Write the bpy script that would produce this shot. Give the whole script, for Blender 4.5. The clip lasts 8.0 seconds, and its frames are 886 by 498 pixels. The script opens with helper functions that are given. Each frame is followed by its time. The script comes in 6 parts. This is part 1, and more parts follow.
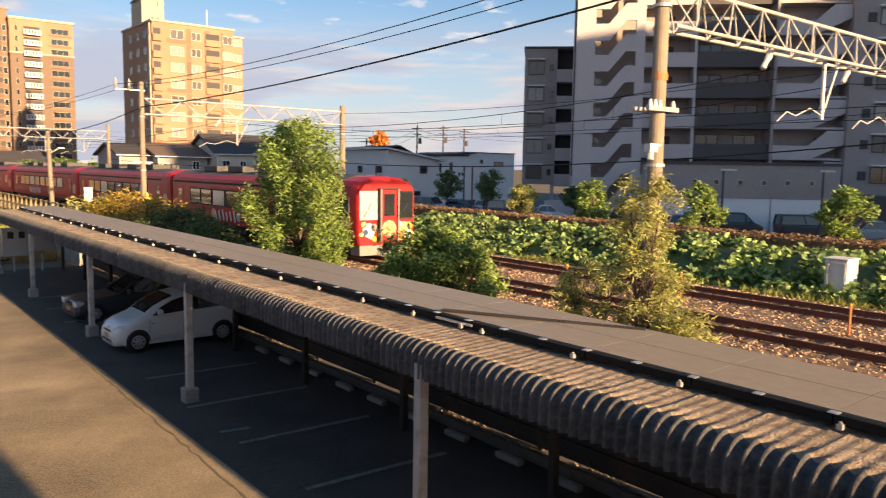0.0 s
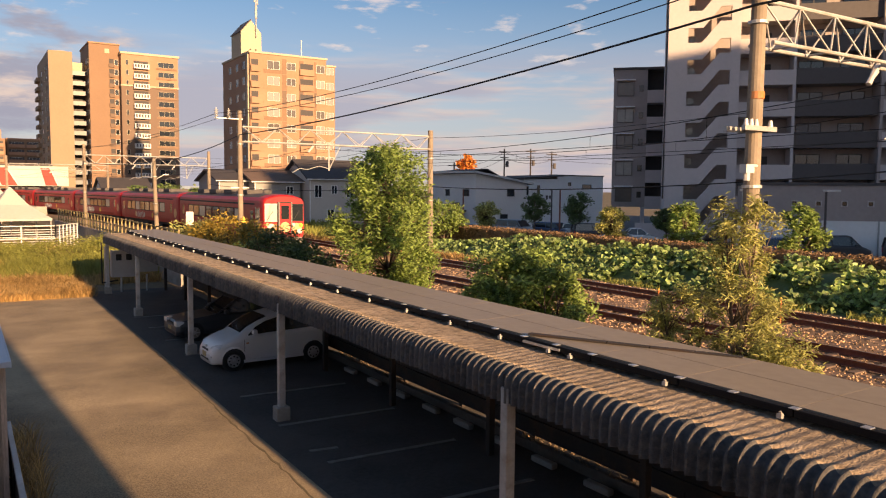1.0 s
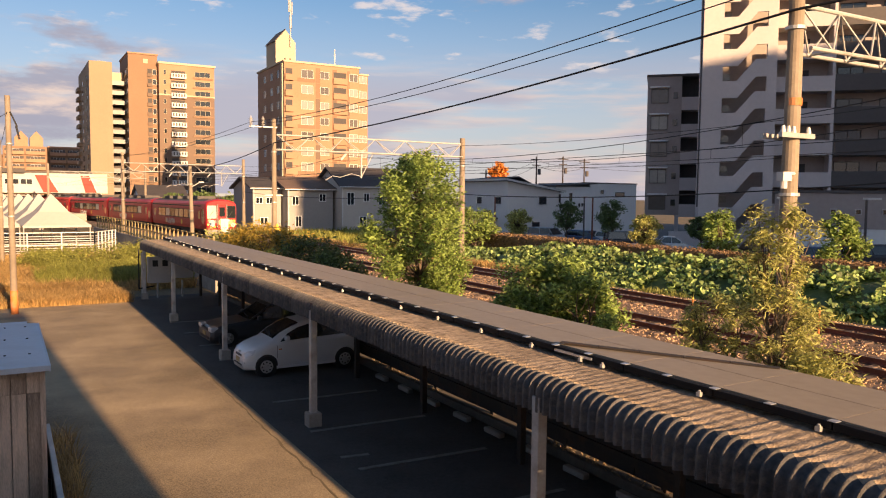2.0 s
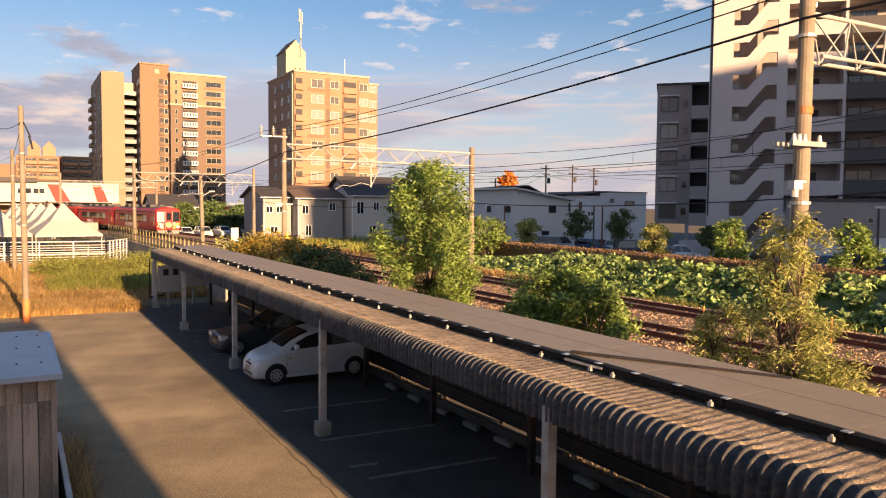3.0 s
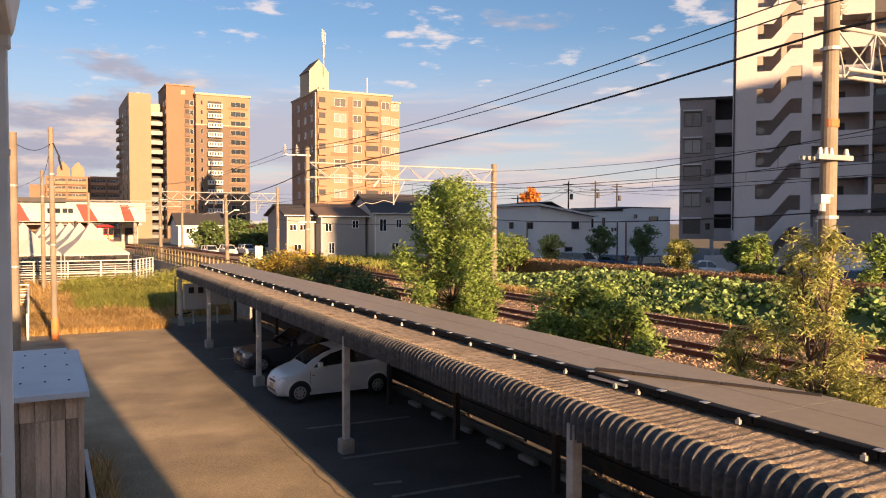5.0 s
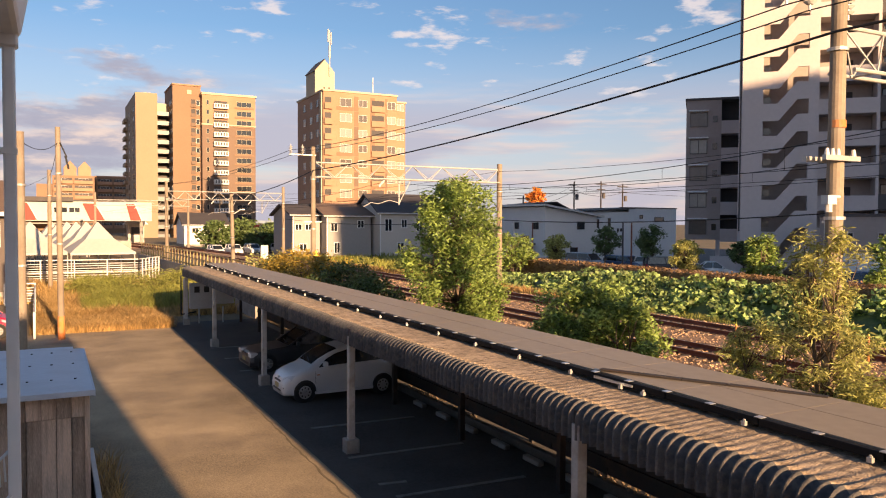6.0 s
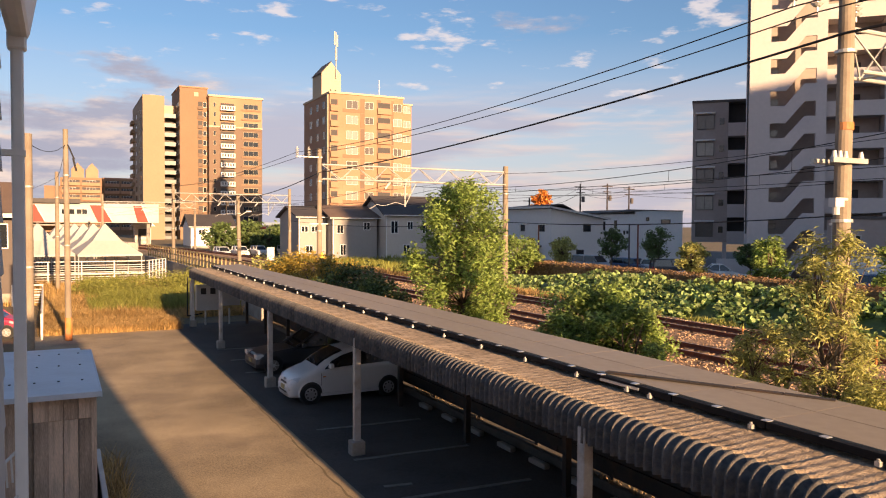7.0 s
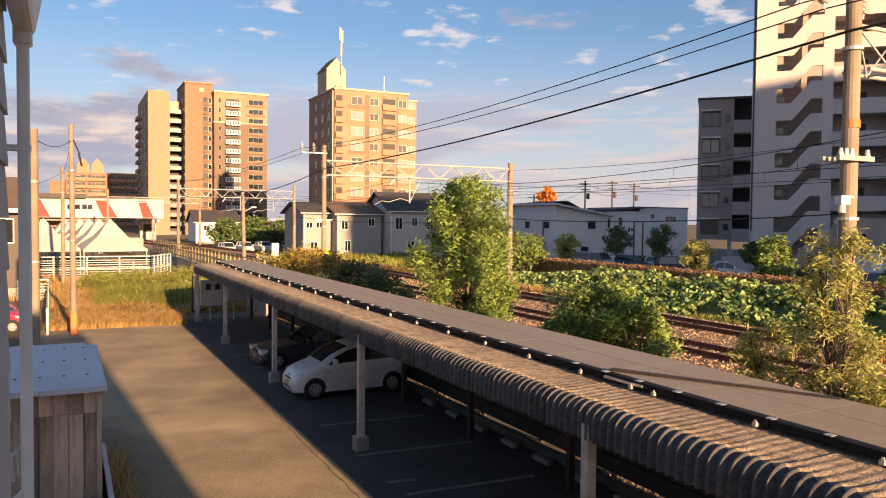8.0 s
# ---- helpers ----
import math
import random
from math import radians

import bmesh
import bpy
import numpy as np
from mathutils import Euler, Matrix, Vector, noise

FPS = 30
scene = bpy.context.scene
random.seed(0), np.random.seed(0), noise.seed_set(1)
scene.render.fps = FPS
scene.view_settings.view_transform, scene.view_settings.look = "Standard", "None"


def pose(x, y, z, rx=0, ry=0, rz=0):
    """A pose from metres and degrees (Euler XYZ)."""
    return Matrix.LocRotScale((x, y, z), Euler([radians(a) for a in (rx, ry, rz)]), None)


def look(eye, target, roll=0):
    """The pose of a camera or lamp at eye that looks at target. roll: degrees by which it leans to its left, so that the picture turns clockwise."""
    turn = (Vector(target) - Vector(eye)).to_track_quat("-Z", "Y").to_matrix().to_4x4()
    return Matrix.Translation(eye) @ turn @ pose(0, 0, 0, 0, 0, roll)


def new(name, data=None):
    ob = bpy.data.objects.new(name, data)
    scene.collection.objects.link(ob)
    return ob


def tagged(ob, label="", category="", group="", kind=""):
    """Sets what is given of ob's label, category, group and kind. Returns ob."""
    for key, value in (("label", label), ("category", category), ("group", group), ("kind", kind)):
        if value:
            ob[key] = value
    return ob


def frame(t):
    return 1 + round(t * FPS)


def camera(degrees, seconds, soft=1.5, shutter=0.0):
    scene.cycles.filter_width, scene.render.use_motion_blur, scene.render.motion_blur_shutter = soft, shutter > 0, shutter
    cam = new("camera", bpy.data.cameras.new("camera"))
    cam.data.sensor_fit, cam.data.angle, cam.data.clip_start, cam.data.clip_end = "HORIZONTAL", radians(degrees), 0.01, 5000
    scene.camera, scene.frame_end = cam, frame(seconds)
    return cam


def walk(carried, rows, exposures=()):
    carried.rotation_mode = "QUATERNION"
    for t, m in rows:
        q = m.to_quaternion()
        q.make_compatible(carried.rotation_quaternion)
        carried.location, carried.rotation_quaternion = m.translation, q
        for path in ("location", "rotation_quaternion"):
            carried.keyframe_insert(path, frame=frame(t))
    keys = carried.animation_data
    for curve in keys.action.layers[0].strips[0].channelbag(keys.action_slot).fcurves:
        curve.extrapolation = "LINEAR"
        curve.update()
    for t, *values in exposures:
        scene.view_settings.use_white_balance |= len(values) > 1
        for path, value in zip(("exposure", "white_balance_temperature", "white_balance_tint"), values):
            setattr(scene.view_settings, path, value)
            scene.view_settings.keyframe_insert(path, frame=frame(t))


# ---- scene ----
EYE = (0.0, 0.0, 5.0)
cam = camera(60.35, 8.0, soft=1.1, shutter=0.3)
TURNS = [  # seconds, yaw, pitch, roll
    (0, -38.80, -6.09, -0.89),
    (0.5, -34.26, -5.22, -0.67),
    (1, -32.28, -4.43, -0.48),
    (1.5, -30.80, -4.12, -0.53),
    (3, -29.19, -3.22, -0.49),
    (3.5, -28.78, -2.63, -0.47),
    (4, -28.26, -2.16, -0.34),
    (4.5, -27.81, -1.99, -0.16),
    (6, -27.10, -1.96, -0.23),
    (6.5, -26.88, -1.90, -0.31),
    (7, -26.65, -1.80, -0.30),
    (7.5, -26.44, -1.88, -0.35),
    (8, -26.31, -2.07, -0.51)]
walk(cam, [(t, pose(*EYE, 90 + p, r, y)) for t, y, p, r in TURNS],
     exposures=[(0.0, 1.48, 6300, 7), (0.3, 1.36, 6450, 10), (0.6, 1.2, 6600, 13), (1.0, 1.12, 6750, 14), (2.0, 1.22, 6750, 14), (2.8, 1.33, 6680, 14), (8.0, 1.33, 6640, 14)])

# ---- world and sun ----
SUN = Vector((0.066, -0.975, 0.215)).normalized()
world = bpy.data.worlds.new("sky")
scene.world = world
world.use_nodes = True
wn, wl = world.node_tree.nodes, world.node_tree.links
wn.clear()
sky = wn.new("ShaderNodeTexSky")
sky.sky_type = "NISHITA"
sky.sun_disc = False
sky.sun_elevation = math.asin(SUN.z)
sky.sun_rotation = math.pi - math.atan2(SUN.x, -SUN.y)
sky.air_density, sky.dust_density, sky.ozone_density = 1.0, 0.9, 3.4
coord = wn.new("ShaderNodeTexCoord")
split = wn.new("ShaderNodeSeparateXYZ")
wl.new(coord.outputs["Generated"], split.inputs["Vector"])


def sky_noise(scale, place, size, detail, rough=0.55):
    """Noise over the sky, stretched along the horizon."""
    m, t = wn.new("ShaderNodeMapping"), wn.new("ShaderNodeTexNoise")
    m.inputs["Scale"].default_value, m.inputs["Location"].default_value = scale, place
    t.inputs["Scale"].default_value, t.inputs["Detail"].default_value, t.inputs["Roughness"].default_value = size, detail, rough
    wl.new(coord.outputs["Generated"], m.inputs["Vector"])
    wl.new(m.outputs["Vector"], t.inputs["Vector"])
    return t.outputs["Fac"]


def sky_range(value, lo, hi, out_lo=0.0, out_hi=1.0, smooth=True):
    n = wn.new("ShaderNodeMapRange")
    n.interpolation_type = "SMOOTHSTEP" if smooth else "LINEAR"
    for key, v in (("From Min", lo), ("From Max", hi), ("To Min", out_lo), ("To Max", out_hi)):
        n.inputs[key].default_value = v
    wl.new(value, n.inputs["Value"])
    return n.outputs["Result"]


def sky_math(kind, a, b):
    n = wn.new("ShaderNodeMath")
    n.operation = kind
    wl.new(a, n.inputs[0])
    if isinstance(b, float):
        n.inputs[1].default_value = b
    else:
        wl.new(b, n.inputs[1])
    return n.outputs[0]


def sky_mix(factor, a, b):
    n = wn.new("ShaderNodeMix")
    n.data_type = "RGBA"
    wl.new(factor, n.inputs["Factor"])
    for key, v in (("A", a), ("B", b)):
        if isinstance(v, tuple):
            n.inputs[key].default_value = (*v, 1)
        else:
            wl.new(v, n.inputs[key])
    return n.outputs["Result"]


height, east = split.outputs["Z"], split.outputs["X"]
# pale haze at the horizon, faint lavender streaks above it
tone = sky_mix(sky_range(height, 0.0, 0.24, 0.75, 0.0, False), sky.outputs["Color"], (4.9, 4.5, 4.85))
streak = sky_math("MULTIPLY", sky_range(sky_noise((1.0, 1.0, 9.0), (0.3, 1.7, 0.2), 2.8, 7.0), 0.42, 0.58), sky_range(height, 0.12, 0.2, 0.85, 0.0))
tone = sky_mix(streak, tone, sky_mix(sky_range(sky_noise((1.0, 1.0, 9.0), (0.3, 1.7, 0.24), 2.8, 7.0), 0.45, 0.58), (5.8, 4.6, 4.1), (3.5, 3.4, 4.0)))
# small white puffs higher up
puff = sky_math("MULTIPLY", sky_range(sky_noise((1.0, 1.0, 3.4), (5.2, 0.9, 1.3), 15.0, 6.0, 0.55), 0.57, 0.7, 0.0, 0.75), sky_range(height, 0.12, 0.18))
tone = sky_mix(puff, tone, (6.3, 5.6, 5.3))
# a grey bank low in the west, its edges lit
bank_mask = sky_math("MULTIPLY", sky_range(east, 0.04, 0.24, 1.0, 0.0), sky_range(height, 0.13, 0.22, 1.0, 0.0))
bank_field = sky_math("ADD", sky_noise((1.0, 1.0, 3.6), (2.2, 0.4, 0.75), 6.0, 8.0, 0.6), sky_math("MULTIPLY", bank_mask, 0.24))
bank = sky_range(bank_field, 0.62, 0.78, 0.0, 0.95)
bank_tone = sky_mix(sky_range(sky_noise((1.0, 1.0, 4.4), (2.2, 0.4, 0.6), 6.5, 8.0, 0.6), 0.46, 0.64), (2.9, 2.95, 3.6), (6.2, 5.0, 4.3))
tone = sky_mix(bank, tone, bank_tone)
back = wn.new("ShaderNodeBackground")
back.inputs["Strength"].default_value = 0.06
out = wn.new("ShaderNodeOutputWorld")
wl.new(tone, back.inputs["Color"])
wl.new(back.outputs["Background"], out.inputs["Surface"])

lamp = bpy.data.lights.new("sun", "SUN")
lamp.energy, lamp.angle, lamp.color = 5.0, radians(0.55), (1.0, 0.65, 0.35)
sun = new("sun", lamp)
sun.matrix_world = look(SUN * 300, (0, 0, 0))

# ---- materials ----
def surface(name, color, rough=0.7, spread=0.25, scale=4.0, bump=0.0, bump_scale=60.0, metal=0.0, random_tone=0.0,
            island_tone=0.0, stain=None, stain_scale=0.7, stain_amount=0.5, spec=0.5, translucent=0.0, axis_scale=(1, 1, 1), broad=0.35):
    """A node material: base colour varied at two scales, stains, relief, and a tone of its own for each object or island."""
    m = bpy.data.materials.new(name)
    m.use_nodes = True
    n, l = m.node_tree.nodes, m.node_tree.links
    b = n["Principled BSDF"]
    b.inputs["Roughness"].default_value = rough
    b.inputs["Metallic"].default_value = metal
    b.inputs["Specular IOR Level"].default_value = spec
    tc = n.new("ShaderNodeTexCoord")
    mp = n.new("ShaderNodeMapping")
    mp.inputs["Scale"].default_value = axis_scale
    l.new(tc.outputs["Object"], mp.inputs["Vector"])
    def noise_node(s, d=4.0):
        t = n.new("ShaderNodeTexNoise")
        t.inputs["Scale"].default_value, t.inputs["Detail"].default_value = s, d
        l.new(mp.outputs["Vector"], t.inputs["Vector"])
        return t
    fine, coarse = noise_node(scale * 6, 6.0), noise_node(scale * broad, 3.0)
    add = n.new("ShaderNodeMath")
    add.operation = "ADD"
    l.new(fine.outputs["Fac"], add.inputs[0])
    l.new(coarse.outputs["Fac"], add.inputs[1])
    value = add.outputs[0]
    for amount, kind in ((random_tone, "o"), (island_tone, "i")):
        if amount:
            src = n.new("ShaderNodeObjectInfo").outputs["Random"] if kind == "o" else n.new("ShaderNodeNewGeometry").outputs["Random Per Island"]
            ma = n.new("ShaderNodeMath")
            ma.operation = "MULTIPLY_ADD"
            ma.inputs[1].default_value = amount * 2
            l.new(src, ma.inputs[0])
            sub = n.new("ShaderNodeMath")
            sub.operation = "SUBTRACT"
            sub.inputs[1].default_value = amount
            l.new(value, ma.inputs[2])
            l.new(ma.outputs[0], sub.inputs[0])
            value = sub.outputs[0]
    rng = n.new("ShaderNodeMapRange")
    rng.inputs["From Min"].default_value, rng.inputs["From Max"].default_value = 0.55, 1.45
    l.new(value, rng.inputs["Value"])
    mx = n.new("ShaderNodeMix")
    mx.data_type = "RGBA"
    lo = [max(0.0, c * (1 - spread)) for c in color[:3]]
    hi = [min(0.95, c * (1 + spread)) for c in color[:3]]
    mx.inputs["A"].default_value, mx.inputs["B"].default_value = (*lo, 1), (*hi, 1)
    l.new(rng.outputs["Result"], mx.inputs["Factor"])
    col = mx.outputs["Result"]
    if stain:
        sn = noise_node(stain_scale, 7.0)
        sr = n.new("ShaderNodeMapRange")
        sr.inputs["From Min"].default_value, sr.inputs["From Max"].default_value = 0.48, 0.68
        sr.inputs["To Max"].default_value = stain_amount
        l.new(sn.outputs["Fac"], sr.inputs["Value"])
        m2 = n.new("ShaderNodeMix")
        m2.data_type = "RGBA"
        m2.inputs["B"].default_value = (*stain, 1)
        l.new(sr.outputs["Result"], m2.inputs["Factor"])
        l.new(col, m2.inputs["A"])
        col = m2.outputs["Result"]
    l.new(col, b.inputs["Base Color"])
    if bump:
        bn = noise_node(bump_scale, 5.0)
        bp = n.new("ShaderNodeBump")
        bp.inputs["Strength"].default_value = bump
        bp.inputs["Distance"].default_value = 0.02
        l.new(bn.outputs["Fac"], bp.inputs["Height"])
        l.new(bp.outputs["Normal"], b.inputs["Normal"])
    if translucent:
        tr = n.new("ShaderNodeBsdfTranslucent")
        l.new(col, tr.inputs["Color"])
        ms = n.new("ShaderNodeMixShader")
        ms.inputs["Fac"].default_value = translucent
        o = n["Material Output"]
        l.new(b.outputs["BSDF"], ms.inputs[1])
        l.new(tr.outputs["BSDF"], ms.inputs[2])
        l.new(ms.outputs["Shader"], o.inputs["Surface"])
    return m


def glow(name, color, strength):
    m = surface(name, color, 0.4)
    b = m.node_tree.nodes["Principled BSDF"]
    b.inputs["Emission Color"].default_value = (*color, 1)
    b.inputs["Emission Strength"].default_value = strength
    return m


M = {
    "asphalt": surface("asphalt", (0.35, 0.27, 0.165), 0.92, 0.85, 6.0, 0.6, 40, stain=(0.15, 0.115, 0.085), stain_scale=0.5, stain_amount=0.55, broad=0.05),
    "far_asphalt": surface("far_asphalt", (0.09, 0.088, 0.085), 0.9, 0.25, 0.5, 0.2, 40),
    "earth": surface("earth", (0.17, 0.13, 0.075), 0.95, 0.4, 0.8, 0.4, 12, stain=(0.08, 0.1, 0.035), stain_scale=0.2),
    "ballast": surface("ballast", (0.25, 0.16, 0.1), 0.95, 0.6, 5.0, 1.0, 18, stain=(0.4, 0.27, 0.18), stain_scale=2.5),
    "stone": surface("stone", (0.47, 0.31, 0.18), 0.9, 0.8, 4.0, island_tone=0.8),
    "rail_rust": surface("rail_rust", (0.19, 0.065, 0.04), 0.8, 0.4, 3.0),
    "rail_head": surface("rail_head", (0.32, 0.27, 0.25), 0.35, 0.2, 3.0, metal=0.8),
    "sleeper": surface("sleeper", (0.17, 0.12, 0.09), 0.9, 0.35, 3.0, 0.3, 30, random_tone=0.25),
    # Slate with lichen, darkened further to paint shade on the hanging eave.
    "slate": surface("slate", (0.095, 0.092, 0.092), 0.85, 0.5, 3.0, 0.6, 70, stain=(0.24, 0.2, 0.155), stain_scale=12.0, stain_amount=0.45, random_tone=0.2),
    # Dust on the top sheets, plus sunlit brightness painted into the tan.
    "slate_dusty_lit": surface("slate_dusty_lit", (0.36, 0.275, 0.19), 0.95, 0.6, 9.0, 1.0, 45, stain=(0.16, 0.12, 0.085), stain_scale=9.0, stain_amount=0.8, random_tone=0.12),
    "panel": surface("panel", (0.325, 0.27, 0.2), 0.55, 0.15, 1.2, stain=(0.27, 0.22, 0.17), stain_scale=0.6, random_tone=0.05, spec=0.4),
    "black_metal": surface("black_metal", (0.01, 0.01, 0.011), 0.7, 0.3, 5.0, spec=0.2),
    "bright_metal": surface("bright_metal", (0.6, 0.62, 0.64), 0.35, 0.15, 6.0, metal=0.7),
    "galvanised": surface("galvanised", (0.5, 0.5, 0.48), 0.5, 0.2, 5.0, metal=0.5, stain=(0.3, 0.24, 0.18), stain_scale=1.5, stain_amount=0.3),
    "dark_steel": surface("dark_steel", (0.035, 0.028, 0.024), 0.75, 0.3, 4.0, stain=(0.1, 0.05, 0.025), stain_scale=2.0),
    "post_paint": surface("post_paint", (0.46, 0.45, 0.43), 0.6, 0.2, 4.0, stain=(0.2, 0.12, 0.07), stain_scale=3.5, stain_amount=0.5),
    "concrete": surface("concrete", (0.36, 0.33, 0.29), 0.9, 0.25, 2.5, 0.3, 50, stain=(0.2, 0.18, 0.15), stain_scale=1.2),
    "pole_concrete": surface("pole_concrete", (0.27, 0.22, 0.165), 0.85, 0.25, 2.0, 0.2, 40, stain=(0.17, 0.13, 0.095), stain_scale=1.5),
    "white_paint": surface("white_paint", (0.64, 0.63, 0.6), 0.6, 0.12, 2.0, stain=(0.5, 0.46, 0.4), stain_scale=1.2, stain_amount=0.35),
    "window_mid": surface("window_mid", (0.13, 0.115, 0.1), 0.1, 0.3, 0.6, spec=0.8),
    # Concrete darkened to paint the shade on the kerb behind the bays.
    "concrete_shaded": surface("concrete_shaded", (0.13, 0.11, 0.09), 0.9, 0.3, 2.5, 0.4, 40, stain=(0.07, 0.06, 0.05), stain_scale=1.2),
    # Asphalt darkened to paint in the shade under the carport.
    "asphalt_shaded": surface("asphalt_shaded", (0.068, 0.061, 0.055), 0.92, 0.4, 2.0, 0.6, 60, stain=(0.1, 0.088, 0.076), stain_scale=0.5, stain_amount=0.6),
    # House walls with the shade on them put into the colour.
    "house_shaded": surface("house_shaded", (0.33, 0.315, 0.3), 0.85, 0.08, 0.6, 0.1, 10),
    "cabinet_white": surface("cabinet_white", (0.8, 0.8, 0.78), 0.5, 0.05, 2.0, stain=(0.6, 0.57, 0.5), stain_scale=1.5, stain_amount=0.3),
    "line_paint": surface("line_paint", (0.2, 0.195, 0.185), 0.85, 0.3, 8.0, stain=(0.14, 0.12, 0.1), stain_scale=5.0, stain_amount=0.8),
    "car_white": surface("car_white", (0.75, 0.75, 0.74), 0.25, 0.03, 1.0, spec=0.6),
    "car_dark": surface("car_dark", (0.055, 0.056, 0.06), 0.35, 0.1, 1.0, spec=0.4),
    "car_grey": surface("car_grey", (0.35, 0.36, 0.37), 0.28, 0.06, 1.0, spec=0.6),
    "car_blue": surface("car_blue", (0.05, 0.1, 0.2), 0.28, 0.06, 1.0, spec=0.6),
    "car_red": surface("car_red", (0.5, 0.02, 0.06), 0.28, 0.06, 1.0, spec=0.6),
    "rubber": surface("rubber", (0.02, 0.02, 0.02), 0.85, 0.3, 6.0),
    "alloy": surface("alloy", (0.55, 0.55, 0.56), 0.35, 0.1, 3.0, metal=0.7),
    "plastic_dark": surface("plastic_dark", (0.025, 0.025, 0.027), 0.6, 0.2, 3.0),
    "window": surface("window", (0.02, 0.024, 0.028), 0.06, 0.2, 1.0, spec=0.8),
    "window_pale": surface("window_pale", (0.3, 0.29, 0.26), 0.12, 0.2, 0.6, spec=0.8),
    "headlamp": surface("headlamp", (0.6, 0.62, 0.63), 0.12, 0.1, 4.0, spec=0.8),
    "train_red": surface("train_red", (0.47, 0.022, 0.025), 0.42, 0.1, 0.6, spec=0.3, stain=(0.3, 0.02, 0.02), stain_scale=0.4),
    "train_roof": surface("train_roof", (0.1, 0.09, 0.085), 0.8, 0.3, 1.5, stain=(0.05, 0.045, 0.04), stain_scale=0.8),
    "train_under": surface("train_under", (0.03, 0.028, 0.026), 0.8, 0.3, 2.0),
    "train_grey": surface("train_grey", (0.25, 0.235, 0.215), 0.5, 0.1, 2.0),
    "train_glass": surface("train_glass", (0.05, 0.07, 0.065), 0.06, 0.2, 1.0, spec=0.9),
    "train_pane_pale": surface("train_pane_pale", (0.55, 0.57, 0.5), 0.15, 0.2, 1.2, spec=0.8),
    "yellow": surface("yellow", (0.8, 0.5, 0.04), 0.5, 0.1, 2.0),
    "orange": surface("orange", (0.6, 0.2, 0.05), 0.7, 0.35, 4.0, stain=(0.4, 0.26, 0.16), stain_scale=4.0, stain_amount=0.6),
    "skin_tone": surface("peach_paint", (0.75, 0.42, 0.2), 0.5, 0.1, 2.0),
    "tan_tile": surface("tan_tile", (0.35, 0.2, 0.122), 0.75, 0.12, 0.4, 0.1, 6, stain=(0.46, 0.28, 0.18), stain_scale=0.15, stain_amount=0.4),
    "brown_tile": surface("brown_tile", (0.235, 0.145, 0.088), 0.75, 0.12, 0.4, 0.1, 6),
    "dark_tile": surface("dark_tile", (0.165, 0.112, 0.08), 0.75, 0.12, 0.4),
    "cream_tile": surface("cream_tile", (0.29, 0.205, 0.13), 0.7, 0.08, 0.4),
    "cream_wall": surface("cream_wall", (0.48, 0.41, 0.29), 0.75, 0.08, 0.3),
    "grey_brown": surface("grey_brown", (0.4, 0.345, 0.32), 0.85, 0.12, 0.5, 0.1, 8, stain=(0.3, 0.26, 0.24), stain_scale=0.2),
    "charcoal": surface("charcoal", (0.1, 0.09, 0.087), 0.8, 0.15, 0.5),
    "pale_wall": surface("pale_wall", (0.57, 0.515, 0.5), 0.85, 0.08, 0.5, 0.1, 8, stain=(0.52, 0.48, 0.47), stain_scale=0.25),
    # Flat dark colour painting the shade inside balconies, doorways and vents.
    "recess_shade": surface("recess_shade", (0.08, 0.075, 0.075), 0.9, 0.2, 0.5),
    "house_grey": surface("house_grey", (0.76, 0.74, 0.71), 0.85, 0.06, 0.6, 0.1, 10),
    "house_white": surface("house_white", (0.86, 0.86, 0.84), 0.85, 0.05, 0.6, 0.1, 10),
    "house_beige": surface("house_beige", (0.58, 0.53, 0.47), 0.85, 0.08, 0.6, 0.1, 10),
    "roof_tile": surface("roof_tile", (0.07, 0.062, 0.06), 0.7, 0.25, 2.0, 0.3, 14),
    "roof_brown": surface("roof_brown", (0.16, 0.11, 0.08), 0.7, 0.25, 2.0, 0.3, 14),
    "tent": surface("tent", (0.54, 0.52, 0.48), 0.7, 0.08, 0.7, translucent=0.15),
    "station_white": surface("station_white", (0.52, 0.5, 0.46), 0.7, 0.08, 0.3, stain=(0.42, 0.39, 0.34), stain_scale=0.3),
    "station_red": surface("station_red", (0.45, 0.05, 0.035), 0.7, 0.1, 0.3),
    "wood": surface("wood", (0.5, 0.365, 0.27), 0.85, 0.6, 3.0, 0.4, 30, random_tone=0.45, axis_scale=(6, 6, 0.7), stain=(0.15, 0.1, 0.07), stain_scale=1.5),
    "shed_roof": surface("shed_roof", (0.6, 0.62, 0.66), 0.55, 0.08, 2.0, stain=(0.45, 0.45, 0.46), stain_scale=1.4, stain_amount=0.4),
    "siding": surface("siding", (0.5, 0.49, 0.47), 0.8, 0.12, 2.0, 0.2, 40),
    "siding_dark": surface("siding_dark", (0.11, 0.09, 0.08), 0.8, 0.12, 2.0, 0.2, 40),
    "pipe_pale": surface("pipe_pale", (0.88, 0.87, 0.85), 0.5, 0.06, 2.0, stain=(0.5, 0.47, 0.43), stain_scale=2.0, stain_amount=0.3),
    "litter": surface("litter", (0.26, 0.19, 0.11), 0.9, 0.5, 2.0, island_tone=0.5),
    # Dark blue-grey that paints shade onto the cream tower's balconies.
    "balcony_shaded": surface("balcony_shaded", (0.1, 0.115, 0.125), 0.4, 0.15, 0.5),
    "gantry_paint": surface("gantry_paint", (0.45, 0.44, 0.415), 0.6, 0.2, 2.0, stain=(0.28, 0.22, 0.17), stain_scale=2.5, stain_amount=0.5),
    "bark": surface("bark", (0.12, 0.085, 0.06), 0.95, 0.4, 8.0, 0.6, 40),
